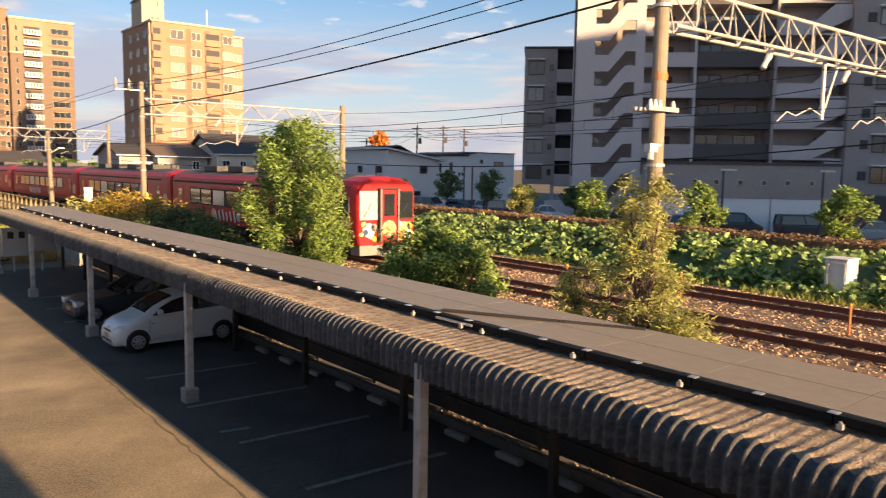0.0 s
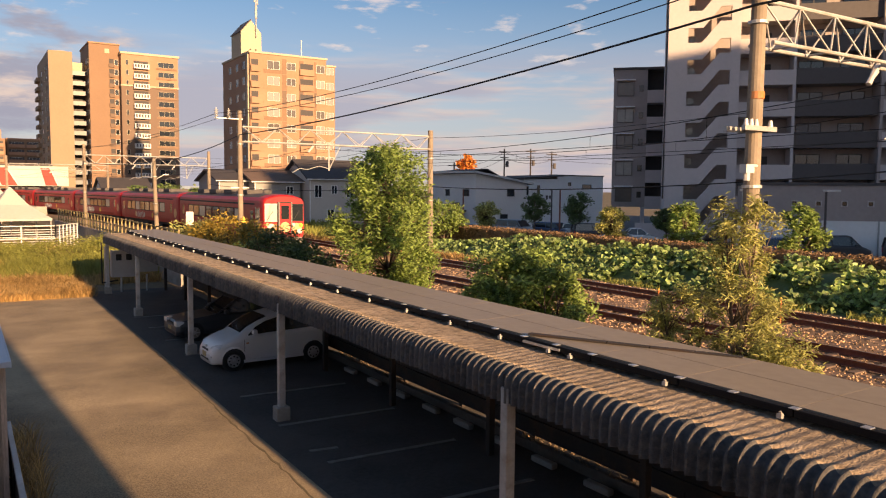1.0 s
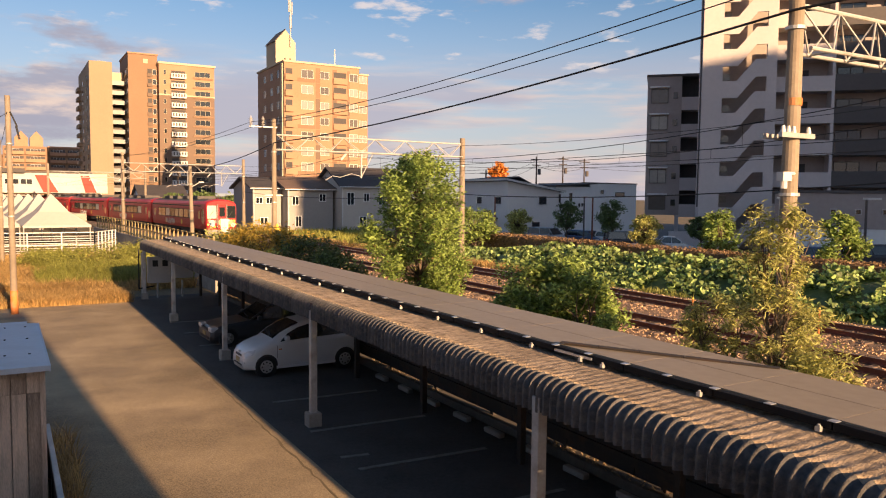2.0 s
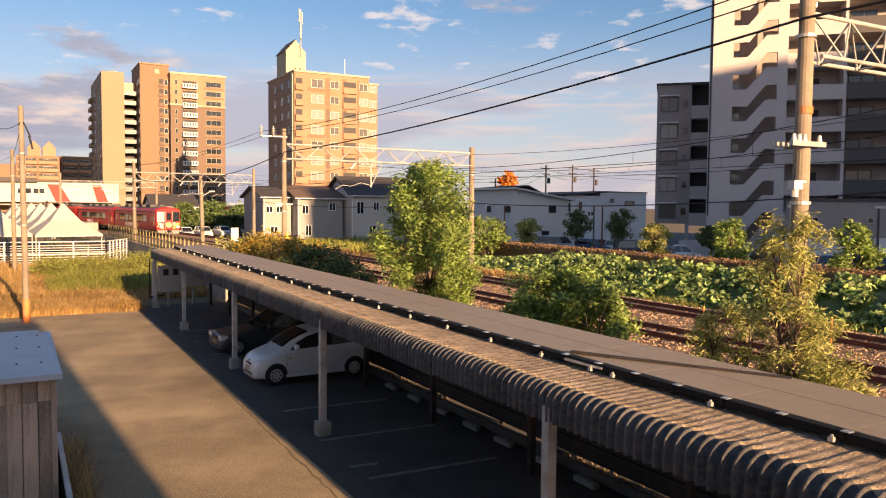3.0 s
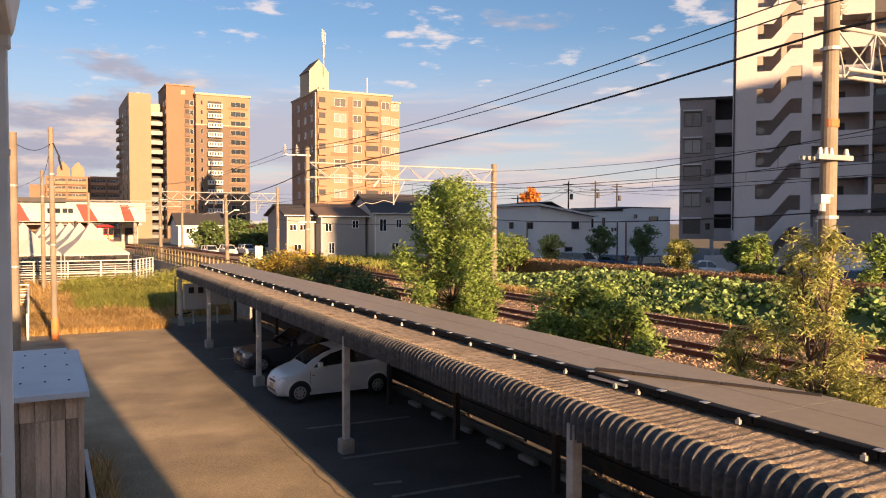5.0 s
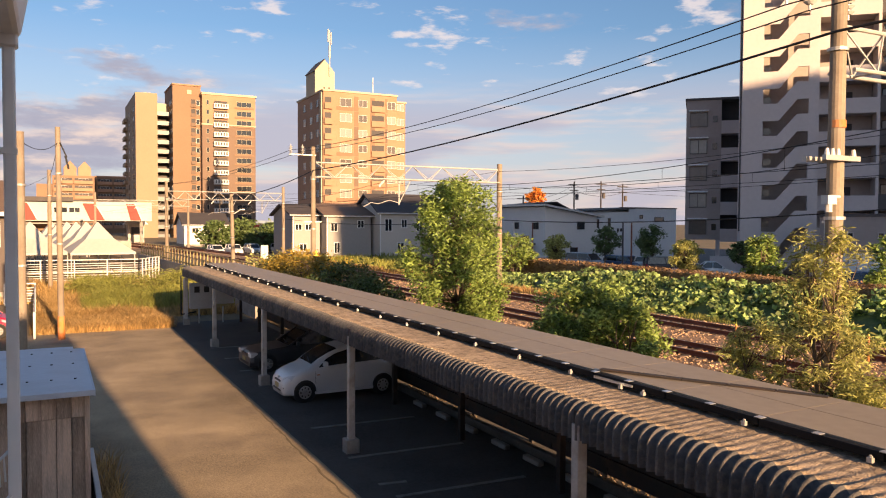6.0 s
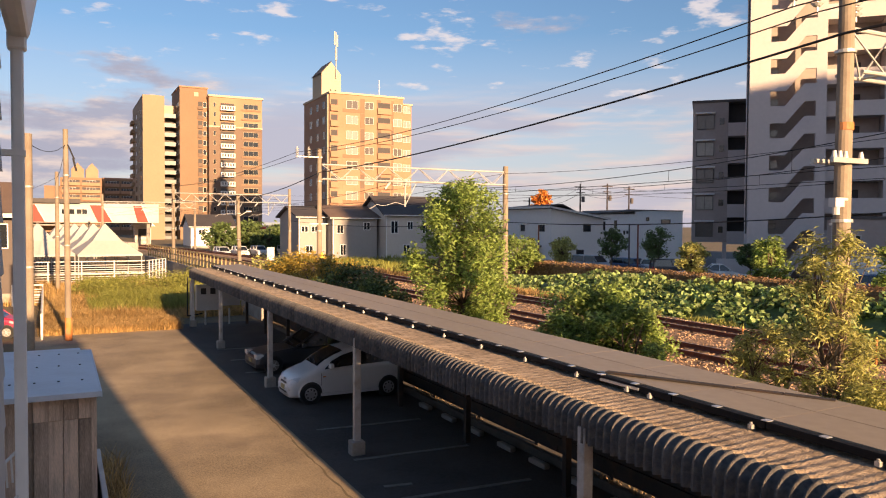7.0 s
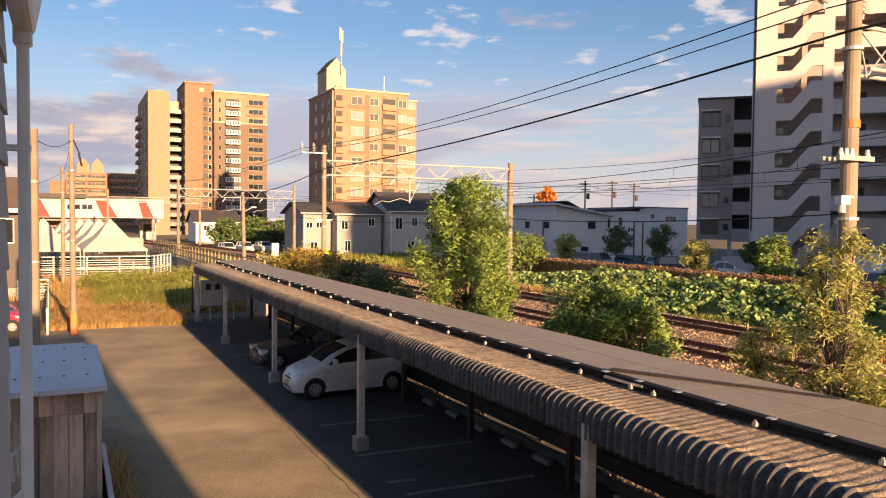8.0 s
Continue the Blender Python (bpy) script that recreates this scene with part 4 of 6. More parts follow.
    part("garden_wall", bx(-2.6, 0.0, -0.6, -0.4, 0, 1.7), "pale_wall", t)
    # low annexe in front
    a = thing("annexe", "low brown annexe with small square windows and a white base", "building", at=pose(48.9, 34.8, 0.35, 0, 0, -45.6))
    part("wall", bx(0, 13.0, 0, 9, 2.7, 5.2), "grey_brown", a)
    part("base_wall", bx(0, 13.0, 0.05, 9, 0, 2.7), "house_white", a, "white base wall")
    part("roof_edge", bx(-0.1, 13.1, -0.1, 9, 5.2, 5.4), "charcoal", a)
    for x in (0.7, 2.6, 4.2, 5.9, 7.6, 9.3, 11.0):
        add_window(a, x, 3.9, 0.42, 0.42, 0, 1, "window", "pale_wall")
    for x in (0.6, 4.4, 8.2):
        part("base_pilaster", Build().tube((x, 0.0, 0), (x, 0.0, 2.7), 0.06), "galvanised", a)
    # Closed box; its dark colour paints the shade inside the garage.
    part("garage_opening", bx(13.0, 18.0, 2, 9, 0, 3.0), "charcoal", a, "solid box coloured dark as the shade in an open garage")


def gable_house(name, label, x0, x1, y0, y1, eave, peak, wall, roof, ridge="x", windows=()):
    h = thing(name, label, "house")
    if ridge == "x":
        ym = (y0 + y1) / 2
        part("wall", Build().loft([[(x, y0, 0.2), (x, y1, 0.2), (x, y1, eave), (x, ym, peak), (x, y0, eave)] for x in (x0, x1)]), wall, h)
        for ya, s in ((y0, -1), (y1, 1)):
            b = Build()
            b.loft([[(x, ya + s * 0.5, eave - 0.25), (x, ym, peak + 0.05), (x, ym, peak + 0.25), (x, ya + s * 0.55, eave - 0.05)] for x in (x0 - 0.5, x1 + 0.5)])
            part("roof", b, roof, h)
    else:
        xm = (x0 + x1) / 2
        part("wall", Build().loft([[(x0, y, 0.2), (x1, y, 0.2), (x1, y, eave), (xm, y, peak), (x0, y, eave)] for y in (y0, y1)]), wall, h)
        for xa, s in ((x0, -1), (x1, 1)):
            b = Build()
            b.loft([[(xa + s * 0.5, y, eave - 0.25), (xm, y, peak + 0.05), (xm, y, peak + 0.25), (xa + s * 0.55, y, eave - 0.05)] for y in (y0 - 0.5, y1 + 0.5)])
            part("roof", b, roof, h)
            part("verge", Build().slab((xa + s * 0.5, y0 - 0.55, eave - 0.1), (xm, y0 - 0.55, peak + 0.15), 0.08, 0.22), "white_paint", h)
    part("gutter", Build().tube((x0 - 0.5, y0 - 0.56, eave - 0.2), (x1 + 0.5, y0 - 0.56, eave - 0.2), 0.06) if ridge == "x" else Build().tube((x0 - 0.56, y0, eave - 0.2), (x0 - 0.56, y1, eave - 0.2), 0.06), "house_white", h)
    part("downpipe", Build().tube((x0 + 0.1, y0 - 0.1, 0.3), (x0 + 0.1, y0 - 0.1, eave), 0.05), "house_white", h)
    part("plinth", bx(x0 - 0.03, x1 + 0.03, y0 - 0.03, y1 + 0.03, 0.2, 0.75), "concrete", h)
    for x, z, w, hh in windows:
        add_window(h, x, z, w, hh, y0, 2, "window", "house_white")
    return h


def houses():
    gable_house("house", "pale grey two-storey house, walls darkened for shade, with a dark roof", 26.8, 30.4, 94, 103, 6.1, 7.2, "house_shaded", "roof_tile", "x", ((27.6, 4.4, 0.9, 0.8), (28.9, 4.4, 0.9, 0.8), (28.2, 1.8, 1.0, 1.0)))
    gable_house("house", "two-storey house with walls darkened for shade and a brown roof", 30.6, 36.6, 92, 102, 6.0, 7.3, "house_shaded", "roof_brown", "x", ((31.6, 4.4, 0.9, 1.1), (35.2, 4.8, 0.9, 1.0), (32.0, 1.8, 0.8, 1.4)))
    gable_house("house", "beige two-storey house with a dark tiled roof", 37.0, 46.5, 90, 99, 6.4, 8.6, "house_beige", "roof_tile", "x", ((38.2, 4.7, 1.0, 1.6), (40.4, 4.9, 0.8, 1.1), (42.6, 4.7, 1.0, 1.6), (39.9, 1.7, 1.0, 1.5)))
    h = thing("house", "light grey two-storey house with a single-pitch roof", "house")
    part("wall", Build().loft([[(52.0, y, 0.2), (59.7, y, 0.2), (59.7, y, 5.85), (52.0, y, 7.0)] for y in (75, 85)]), "house_grey", h)
    part("roof", Build().loft([[(52.0 - 0.5, y, 7.1), (59.7 + 0.7, y, 5.75), (59.7 + 0.7, y, 5.95), (52.0 - 0.5, y, 7.32)] for y in (74.5, 85.5)]), "roof_tile", h)
    part("upper_roof", Build().loft([[(52.0 - 0.5, y, 7.3), (52.0 + 4.5, y, 7.75), (52.0 + 8.4, y, 6.1), (52.0 + 8.4, y, 6.0), (52.0 + 4.5, y, 7.6), (52.0 - 0.5, y, 7.1)] for y in (79, 85.6)]), "roof_tile", h)
    part("verge", Build().slab((52.0 - 0.5, 74.45, 7.2), (59.7 + 0.7, 74.45, 5.85), 0.06, 0.25).slab((52.0 - 0.54, 74.45, 7.2), (52.0 - 0.54, 85.5, 7.2), 0.06, 0.25), "white_paint", h)
    part("plinth", bx(52.0 - 0.05, 59.7 + 0.05, 74.96, 85.04, 0.2, 0.9), "concrete", h)
    for x, z, w, hh in ((52.0 + 5.2, 4.75, 1.1, 0.95), (52.0 + 4.2, 1.6, 1.1, 1.0)):
        add_window(h, x, z, w, hh, 75, 1, "window", "charcoal")
    for y, z, w, hh in ((76.9, 4.75, 1.1, 0.95), (81.2, 4.75, 1.0, 0.95), (79.2, 3.0, 1.6, 0.95)):
        side_window(h, y, z, w, hh, 52.0, "window", "charcoal")
    part("porch", bx(52.0 - 2.2, 52.0 - 0.01, 77.0, 80.0, 2.4, 2.6).box(52.0 - 2.1, 52.0 - 1.98, 77.1, 77.22, 0.3, 2.4), "charcoal", h)
    w = thing("house", "white flat-roofed two-storey house with small windows", "house")
    part("wall", bx(60.0, 66.4, 76, 86, 0.2, 6.5), "house_white", w)
    part("wall", bx(66.4, 74.6, 77, 88, 0.2, 7.0), "house_white", w)
    part("roof", Build().loft([[(59.7, y, 6.45), (66.4, y, 6.9), (66.4, y, 7.05), (59.7, y, 6.65)] for y in (75.6, 86)]), "roof_tile", w)
    part("parapet", bx(66.3, 74.7, 76.9, 88, 7.0, 7.12), "charcoal", w)
    for x, z, ww, hh, y in ((60.5, 5.0, 0.5, 1.1, 76), (62.4, 5.2, 0.4, 1.0, 76), (63.8, 4.2, 0.25, 0.4, 76), (64.3, 4.2, 0.25, 0.4, 76), (71.6, 5.6, 1.6, 0.6, 77), (68.5, 5.9, 0.5, 0.5, 77)):
        add_window(w, x, z, ww, hh, y, 1, "window", "charcoal")
    b = gable_house("house", "small brown-roofed house behind the others", 74.8, 79, 84, 92, 5.6, 7.2, "house_beige", "roof_brown", "x", ((76.5, 4.6, 1.6, 1.1),))
    gable_house("house", "far low house with a blue-grey roof", 22.0, 30.0, 150, 160, 4.6, 6.6, "house_white", "roof_tile", "x", ((24, 3.4, 1.2, 1.0), (27, 3.4, 1.2, 1.0)))
    gable_house("house", "far house with a brown tiled roof", 66.0, 76.0, 170, 180, 5.0, 7.2, "house_beige", "roof_brown", "x", ((69, 3.8, 1.2, 1.0),))


def station():
    s = thing("station_building", "white station hall over the tracks with red slanted panels", "station building")
    part("hall", bx(-14, 15.2, 140, 152, 5.1, 8.3), "station_white", s)
    part("roof", bx(-14.5, 3.0, 139.2, 152.5, 8.3, 9.0).box(3.0, 13.0, 140.5, 152.5, 8.3, 8.6), "roof_tile", s, "dark flat roof")
    for x0, x1, x2, x3 in ((4.4, 6.3, 7.9, 5.6), (11.1, 12.5, 13.6, 11.8), (-6.6, -3.6, -2.2, -4.6)):
        part("slant_panel", Build().loft([[(x0, y, 8.0), (x1, y, 8.0), (x2, y, 5.2), (x3, y, 5.2)] for y in (139.9, 140.0)]), "station_red", s, "dark red slanted panel")
        part("slant_frame", Build().slab((x1, 139.88, 8.0), (x2, 139.88, 5.2), 0.1, 0.14), "white_paint", s)
    for x in (0.6, 1.7, 2.8, 3.6):
        add_window(s, x, 6.9, 0.9, 0.9, 140, 1)
    for x in (-12, -6, 0.8, 4.2, 13.6):
        part("column", Build().tube((x, 141, 0), (x, 141, 5.1), 0.3), "concrete", s)
    part("walkway", bx(-14, 3.0, 137.5, 139.9, 4.6, 4.8), "concrete", s)
    part("lower_wall", bx(-14, 1.5, 146, 152, 0, 5.1), "brown_tile", s)
    k = thing("station_kiosk", "small station lodge with a grey hipped roof", "hut")
    part("wall", bx(12.2, 15.0, 150.5, 153.3, 0.3, 4.6), "house_beige", k)
    part("roof", Build().loft([[(11.5, 149.8, 4.5), (15.7, 149.8, 4.5), (15.7, 154, 4.5), (11.5, 154, 4.5)], [(13.3, 151.6, 6.5), (13.9, 151.6, 6.5), (13.9, 152.2, 6.5), (13.3, 152.2, 6.5)]]), "house_grey", k)
    part("doorway", bx(12.8, 14.4, 150.44, 150.5, 2.6, 4.0), "recess_shade", k)
    p = thing("platform", "long grey station platform beside the curved track", "platform")
    b = Build()
    b.loft([[(x + bend(y), y, z) for x, z in ((9.3, 0), (15.2, 0), (15.2, 2.25), (9.3, 2.25))] for y in (118, 124, 130, 136, 142, 150, 160, 172)])
    part("deck", b, "concrete", p)


def shade_houses():
    """Behind the viewer: the house itself, and a tall unseen block added to shade the far side."""
    h = thing("viewer_house", "grey-sided house wall with pale downpipe and eaves gutter", "house")
    for z in range(26):
        part("siding_board", Build().loft([[(-0.29, y, 0.25 * z), (-0.25, y, 0.25 * z), (-0.265, y, 0.25 * z + 0.244), (-0.29, y, 0.25 * z + 0.244)] for y in (-10, 4.3)]), "siding", h)
    part("wall", bx(-9, -0.29, -12, 4.3, 0, 6.4), "siding", h)
    part("corner_trim", bx(-0.5, -0.27, 4.3, 4.33, 5.2, 6.1), "dark_steel", h, "dark corner trim")
    part("roof", Build().loft([[(-0.05, y, 6.32), (-4.7, y, 8.4), (-9.5, y, 6.32), (-9.5, y, 6.2), (-4.7, y, 8.25), (-0.05, y, 6.2)] for y in (-12.5, 4.55)]), "roof_tile", h)
    part("soffit", bx(-0.29, -0.245, -12, 4.5, 6.1, 6.18), "dark_steel", h)
    part("eaves_gutter", bevelled(Build().loft([[(-0.24, y, 5.96), (-0.14, y, 5.96), (-0.095, y, 6.2), (-0.24, y, 6.2)] for y in (-12, 4.62)]), "eaves_gutter", "pipe_pale", 0.03, 2), "pipe_pale", h, "pale plastic eaves gutter")
    pipe = part("downpipe", bevelled(bx(-0.225, -0.165, 4.55, 4.61, 0, 6.0), "downpipe", "pipe_pale", 0.012, 2), "pipe_pale", h, "pale square downpipe")
    for z in (1.3, 3.3, 5.35):
        part("pipe_bracket", bx(-0.33, -0.16, 4.54, 4.62, z, z + 0.03), "pipe_pale", pipe)
    part("outlet", bevelled(bx(-0.24, -0.15, 4.53, 4.63, 5.9, 6.0), "outlet", "pipe_pale", 0.01, 1), "pipe_pale", pipe)
    part("balcony_screen", bevelled(bx(-0.6, -0.262, 4.34, 4.4, 2.4, 4.38), "balcony_screen", "white_paint", 0.01, 1), "white_paint", h, "pale balcony side screen")
    rack = part("drying_rack", Build().tube((-0.27, 4.4, 3.78), (-0.2, 4.72, 3.78), 0.008).tube((-0.26, 4.38, 3.56), (-0.18, 4.7, 3.56), 0.008).tube((-0.2, 4.72, 3.78), (-0.18, 4.7, 3.56), 0.006), "white_paint", h, "white wire drying rack")
    for k in range(4):
        part("hanger", Build().tube((-0.262 + 0.02 * k, 4.44 + 0.08 * k, 3.78), (-0.256 + 0.02 * k, 4.46 + 0.08 * k, 3.64), 0.005), "white_paint", rack)
    part("cloth", Build().loft([[(-0.25, 4.42, z), (-0.215 + d, 4.56, z), (-0.21 + d, 4.57, z), (-0.255, 4.44, z)] for z, d in ((3.56, 0.0), (3.47, 0.012), (3.36, 0.004), (3.3, 0.01))]), "white_paint", rack, "white cloth hung to dry")
    # Unseen wing, added and sized so its shadow falls across the lane.
    part("rear_wing", bx(-9, 3.9, -24, -12.2, 0, 10.8), "siding", h)
    # Unseen block, placed only to shade the apartments and houses beyond.
    b = thing("apartment_block", "tall plain unseen block added behind the viewer to cast shade", "apartment building")
    part("wall", bx(43.5, 120, -78, -60, 0, 41.3), "pale_wall", b)
    part("roof_edge", bx(43.3, 120.2, -78.2, -59.8, 41.3, 41.7), "concrete", b)


tan_tower()
brown_tower()
far_flats()
apartments()
houses()
station()
shade_houses()

hill = Build()
rng = random.Random(9)
pts = []
for i in range(60):
    x = -1500 + i * 70
    pts.append((x, 2900, 30 + 35 * noise.noise(Vector((x * 0.0021, 3.3, 0))) + 14 * noise.noise(Vector((x * 0.008, 1.3, 0)))))
hill.loft([[(x, y, -2) for x, y, z in pts], [(x, y, max(z, 2)) for x, y, z in pts], [(x, y + 500, -2) for x, y, z in pts]], closed=False, cap=False)
tagged(part("backdrop", hill, "hill"), "blue far hills on the horizon", "hills", kind="structure")


# ---- railway masts, gantries and wires ----
def pole(name, label, x, y, z0, z1, r0, r1, mat="pole_concrete", lean=0.0):
    p = thing(name, label, "pole", "line poles")
    part("shaft", Build().tube((x, y, z0), (x + lean, y, z1), r0, r1, 16), mat, p)
    for z in (z0 + (z1 - z0) * 0.45, z0 + (z1 - z0) * 0.78):
        part("band", Build().tube((x + lean * 0.6, y, z), (x + lean * 0.6, y, z + 0.06), r0 * 1.02 + 0.012, None, 16), "galvanised", p)
    return p


def insulators(p, pts):
    for x, y, z in pts:
        b = Build()
        for k in range(4):
            b.tube((x, y, z - 0.1 * k), (x, y, z - 0.1 * k - 0.05), 0.11, 0.06, 12)
        b.tube((x, y, z + 0.12), (x, y, z - 0.45), 0.022)
        part("insulator", b, "insulator", p)


def gantry(y, xa, xb, zlow, ztop, label, hangers, width=0.45, bay=1.7):
    """A white lattice beam across the tracks with hangers for the wires."""
    g = thing("gantry_beam", label, "gantry", "gantries")
    for d in (-width / 2, width / 2):
        part("lower_chord", Build().tube((xa, y + d, zlow), (xb, y + d, zlow), 0.04), "gantry_paint", g)
    part("upper_chord", Build().tube((xa, y, ztop), (xb, y, ztop), 0.045), "gantry_paint", g)
    n = max(6, int((xb - xa) / bay))
    w = (xb - xa) / n
    for k in range(n):
        x = xa + k * w
        for d in (-width / 2, width / 2):
            part("lattice_bar", Build().tube((x, y, ztop), (x + w * 0.55, y + d, zlow), 0.021, None, 6), "gantry_paint", g)
            part("lattice_bar", Build().tube((x + w * 0.55, y + d, zlow), (x + w, y, ztop), 0.021, None, 6), "gantry_paint", g)
        part("cross_bar", Build().tube((x + w * 0.55, y - width / 2, zlow), (x + w * 0.55, y + width / 2, zlow), 0.022, None, 6), "gantry_paint", g)
    for x in hangers:
        part("hanger", Build().tube((x, y, zlow), (x, y, zlow - 1.45), 0.05).tube((x + 0.75, y, zlow), (x, y, zlow - 1.4), 0.03), "galvanised", g)
        a = Build()
        pts = [(x, y, zlow - 1.35), (x - 0.6, y, zlow - 1.2), (x - 1.3, y, zlow - 1.42), (x - 1.75, y, zlow - 1.35), (x - 2.2, y, zlow - 1.6)]
        for p, q in zip(pts, pts[1:]):
            a.tube(p, q, 0.016, None, 6)
        part("steady_arm", a, "insulator", g)
    for x in (17.0, 21.0):
        xx = x + bend(y)
        part("insulator_string", Build().tube((xx, y, zlow), (xx - 0.1, y, zlow - 0.15), 0.06).tube((xx - 0.1, y, zlow - 0.15), (xx - 0.25, y, zlow - 0.32), 0.08, 0.05).tube((xx - 0.25, y, zlow - 0.32), (xx - 0.35, y, zlow - 0.45), 0.06), "insulator", g)
    return g


near = pole("line_pole", "thick weathered concrete line pole with crossarm and bracket lamp", 12.76, 9.2, 0.9, 10.2, 0.17, 0.13, lean=0.05)
part("crossarm", Build().box(12.2, 13.15, 8.96, 9.04, 6.15, 6.24), "galvanised", near)
part("crossarm", Build().box(12.2, 13.15, 9.36, 9.44, 6.15, 6.24), "galvanised", near)
for x in (12.27, 12.42, 12.57, 13.0):
    part("pin_insulator", Build().tube((x, 9.0, 6.24), (x, 9.0, 6.36), 0.05, 0.03, 10), "insulator", near)
part("orange_band", Build().tube((12.795, 9.18, 6.76), (12.797, 9.18, 6.9), 0.146, None, 16), "orange", near, "faded orange band")
part("bracket_lamp", Build().tube((12.7, 9.05, 5.5), (12.42, 9.0, 5.5), 0.03).box(12.22, 12.46, 8.92, 9.06, 5.36, 5.52).tube((12.32, 8.98, 5.36), (12.32, 8.98, 5.22), 0.06), "white_paint", near)
part("top_arm", Build().box(11.2, 13.2, 9.15, 9.25, 9.37, 9.47), "galvanised", near)
insulators(near, [(11.4, 9.2, 9.27), (12.0, 9.2, 9.25), (13.05, 9.2, 9.2)])
pole("line_pole", "concrete line pole carrying a gantry end", 25.0, 9.2, 0.8, 8.9, 0.2, 0.16)
gantry(9.2, 12.9, 24.9, 7.8, 8.62, "white lattice gantry beam across the railway tracks", (19.6, 23.6), 0.5, 1.15)
g2a = pole("line_pole", "slim concrete line pole with a yellow warning plate", 12.75, 40.6, 0.9, 9.15, 0.15, 0.12)
part("crossarm", Build().box(11.4, 12.9, 40.5, 40.56, 8.65, 8.71), "galvanised", g2a)
part("crossarm", Build().box(12.2, 13.2, 40.5, 40.56, 5.0, 5.06), "galvanised", g2a)
insulators(g2a, [(11.45, 40.4, 9.1), (12.1, 40.4, 9.1)])
part("warning_plate", Build().loft([[(12.6, y, 3.05), (13.1, y, 3.05), (12.85, y, 3.5)] for y in (40.38, 40.4)]), "yellow", g2a, "yellow triangular warning plate")
pole("line_pole", "brown concrete line pole beside the grass bank", 24.7, 40.6, 0.8, 8.65, 0.19, 0.16)
gantry(40.6, 12.9, 24.6, 7.5, 8.3, "white lattice gantry beam beside the apartment tower", (17.9, 22.0), 0.4)
pole("line_pole", "concrete line pole at the track bend", 10.7, 85, 0.5, 9.3, 0.2, 0.16)
pole("line_pole", "concrete line pole at the far bend", 23.2, 85, 0.3, 9.0, 0.2, 0.16)
gantry(85, 10.8, 23.1, 7.4, 8.25, "far white lattice gantry beam over the tracks", (17.2, 20.8), 0.4)
mid = pole("lamp_pole", "slim concrete pole with a small arm lamp", 12.72, 61.3, 0.9, 7.2, 0.17, 0.13, lean=-0.15)
part("lamp_arm", Build().tube((12.65, 61.3, 5.6), (13.3, 61.2, 6.0), 0.03).box(13.2, 13.6, 61.1, 61.3, 5.95, 6.05), "white_paint", mid)
for y, xa, xb in ((122, 5.5, 18.5), (165, -4.5, 8.5)):
    pole("line_pole", "far concrete line pole by the station", xa, y, 0.3, 9.3, 0.2, 0.16)
    pole("line_pole", "far concrete line pole by the station", xb, y, 0.3, 9.3, 0.2, 0.16)
    gantry(y, xa, xb, 7.4, 8.2, "far white lattice gantry near the station", (), 0.4)

# utility poles on the near side
u = pole("utility_pole", "thick pale concrete utility pole beside the shed", -0.925, 28, 0, 7.87, 0.15, 0.135)
u = pole("utility_pole", "slim concrete pole with an orange guard at its foot", 0.27, 35.9, 0, 8.95, 0.13, 0.1, lean=-0.05)
part("guard", Build().tube((0.27, 35.9, 0), (0.266, 35.9, 1.0), 0.145, 0.142, 16), "orange", u, "worn orange guard sleeve")
part("drop_wire", Build().tube((0.3, 35.8, 8.3), (0.55, 35.8, 7.7), 0.03).tube((0.5, 35.8, 7.75), (0.62, 35.8, 7.2), 0.04), "cable", u)
pole("utility_pole", "slim grey pole near the fence", -0.2, 60, 0.3, 8.6, 0.15, 0.12)
for x, y, h in ((82.4, 110, 12.4), (93.4, 110, 12.3), (71.7, 110, 9.7), (40, 210, 13), (91.6, 114, 12.9)):
    f = thing("utility_pole", "far dark utility pole with crossarms", "pole", "far poles")
    part("shaft", Build().tube((x, y, 0), (x, y, h), 0.17, 0.12, 10), "dark_steel", f)
    part("crossarm", Build().box(x - 1.2, x + 1.2, y - 0.1, y + 0.1, h - 0.6, h - 0.45).box(x - 0.9, x + 0.9, y - 0.1, y + 0.1, h - 1.6, h - 1.45), "dark_steel", f)
    part("transformer", Build().tube((x + 0.4, y - 0.3, h - 3.2), (x + 0.4, y - 0.3, h - 2.2), 0.3, None, 12), "charcoal", f)


def wire(points, r, sag, label, group="overhead wires"):
    """A wire hung from point to point."""
    b = Build()
    for a, c in zip(points, points[1:]):
        a, c = Vector(a), Vector(c)
        prev = a
        n = 14
        for k in range(1, n + 1):
            t = k / n
            p = a.lerp(c, t) - Vector((0, 0, 4 * sag * t * (1 - t)))
            b.tube(prev, p, r, None, 5, False)
            prev = p
    return tagged(part("overhead_wire", b, "cable"), label, "wire", group)


wire([(11.3, -22, 9.4), (11.4, 9.2, 8.82), (11.45, 40.4, 8.9), (10.6, 85, 9.0)], 0.013, 0.42, "thin black feeder wire between the line poles")
wire([(12.0, -22, 9.4), (12.0, 9.2, 8.8), (12.1, 40.4, 8.86), (10.8, 85, 9.0)], 0.013, 0.42, "thin black feeder wire between the line poles")
wire([(12.9, -22, 9.0), (12.62, 9.1, 8.48), (12.7, 40.4, 7.85), (12.6, 61.2, 7.0), (10.6, 85, 7.6)], 0.026, 0.3, "thick black cable between the line poles")
wire([(26.0, -20, 6.4), (25.0, 9.1, 6.0), (24.7, 40.4, 5.2), (23.2, 84.8, 5.4)], 0.024, 0.45, "thick black cable beyond the tracks")
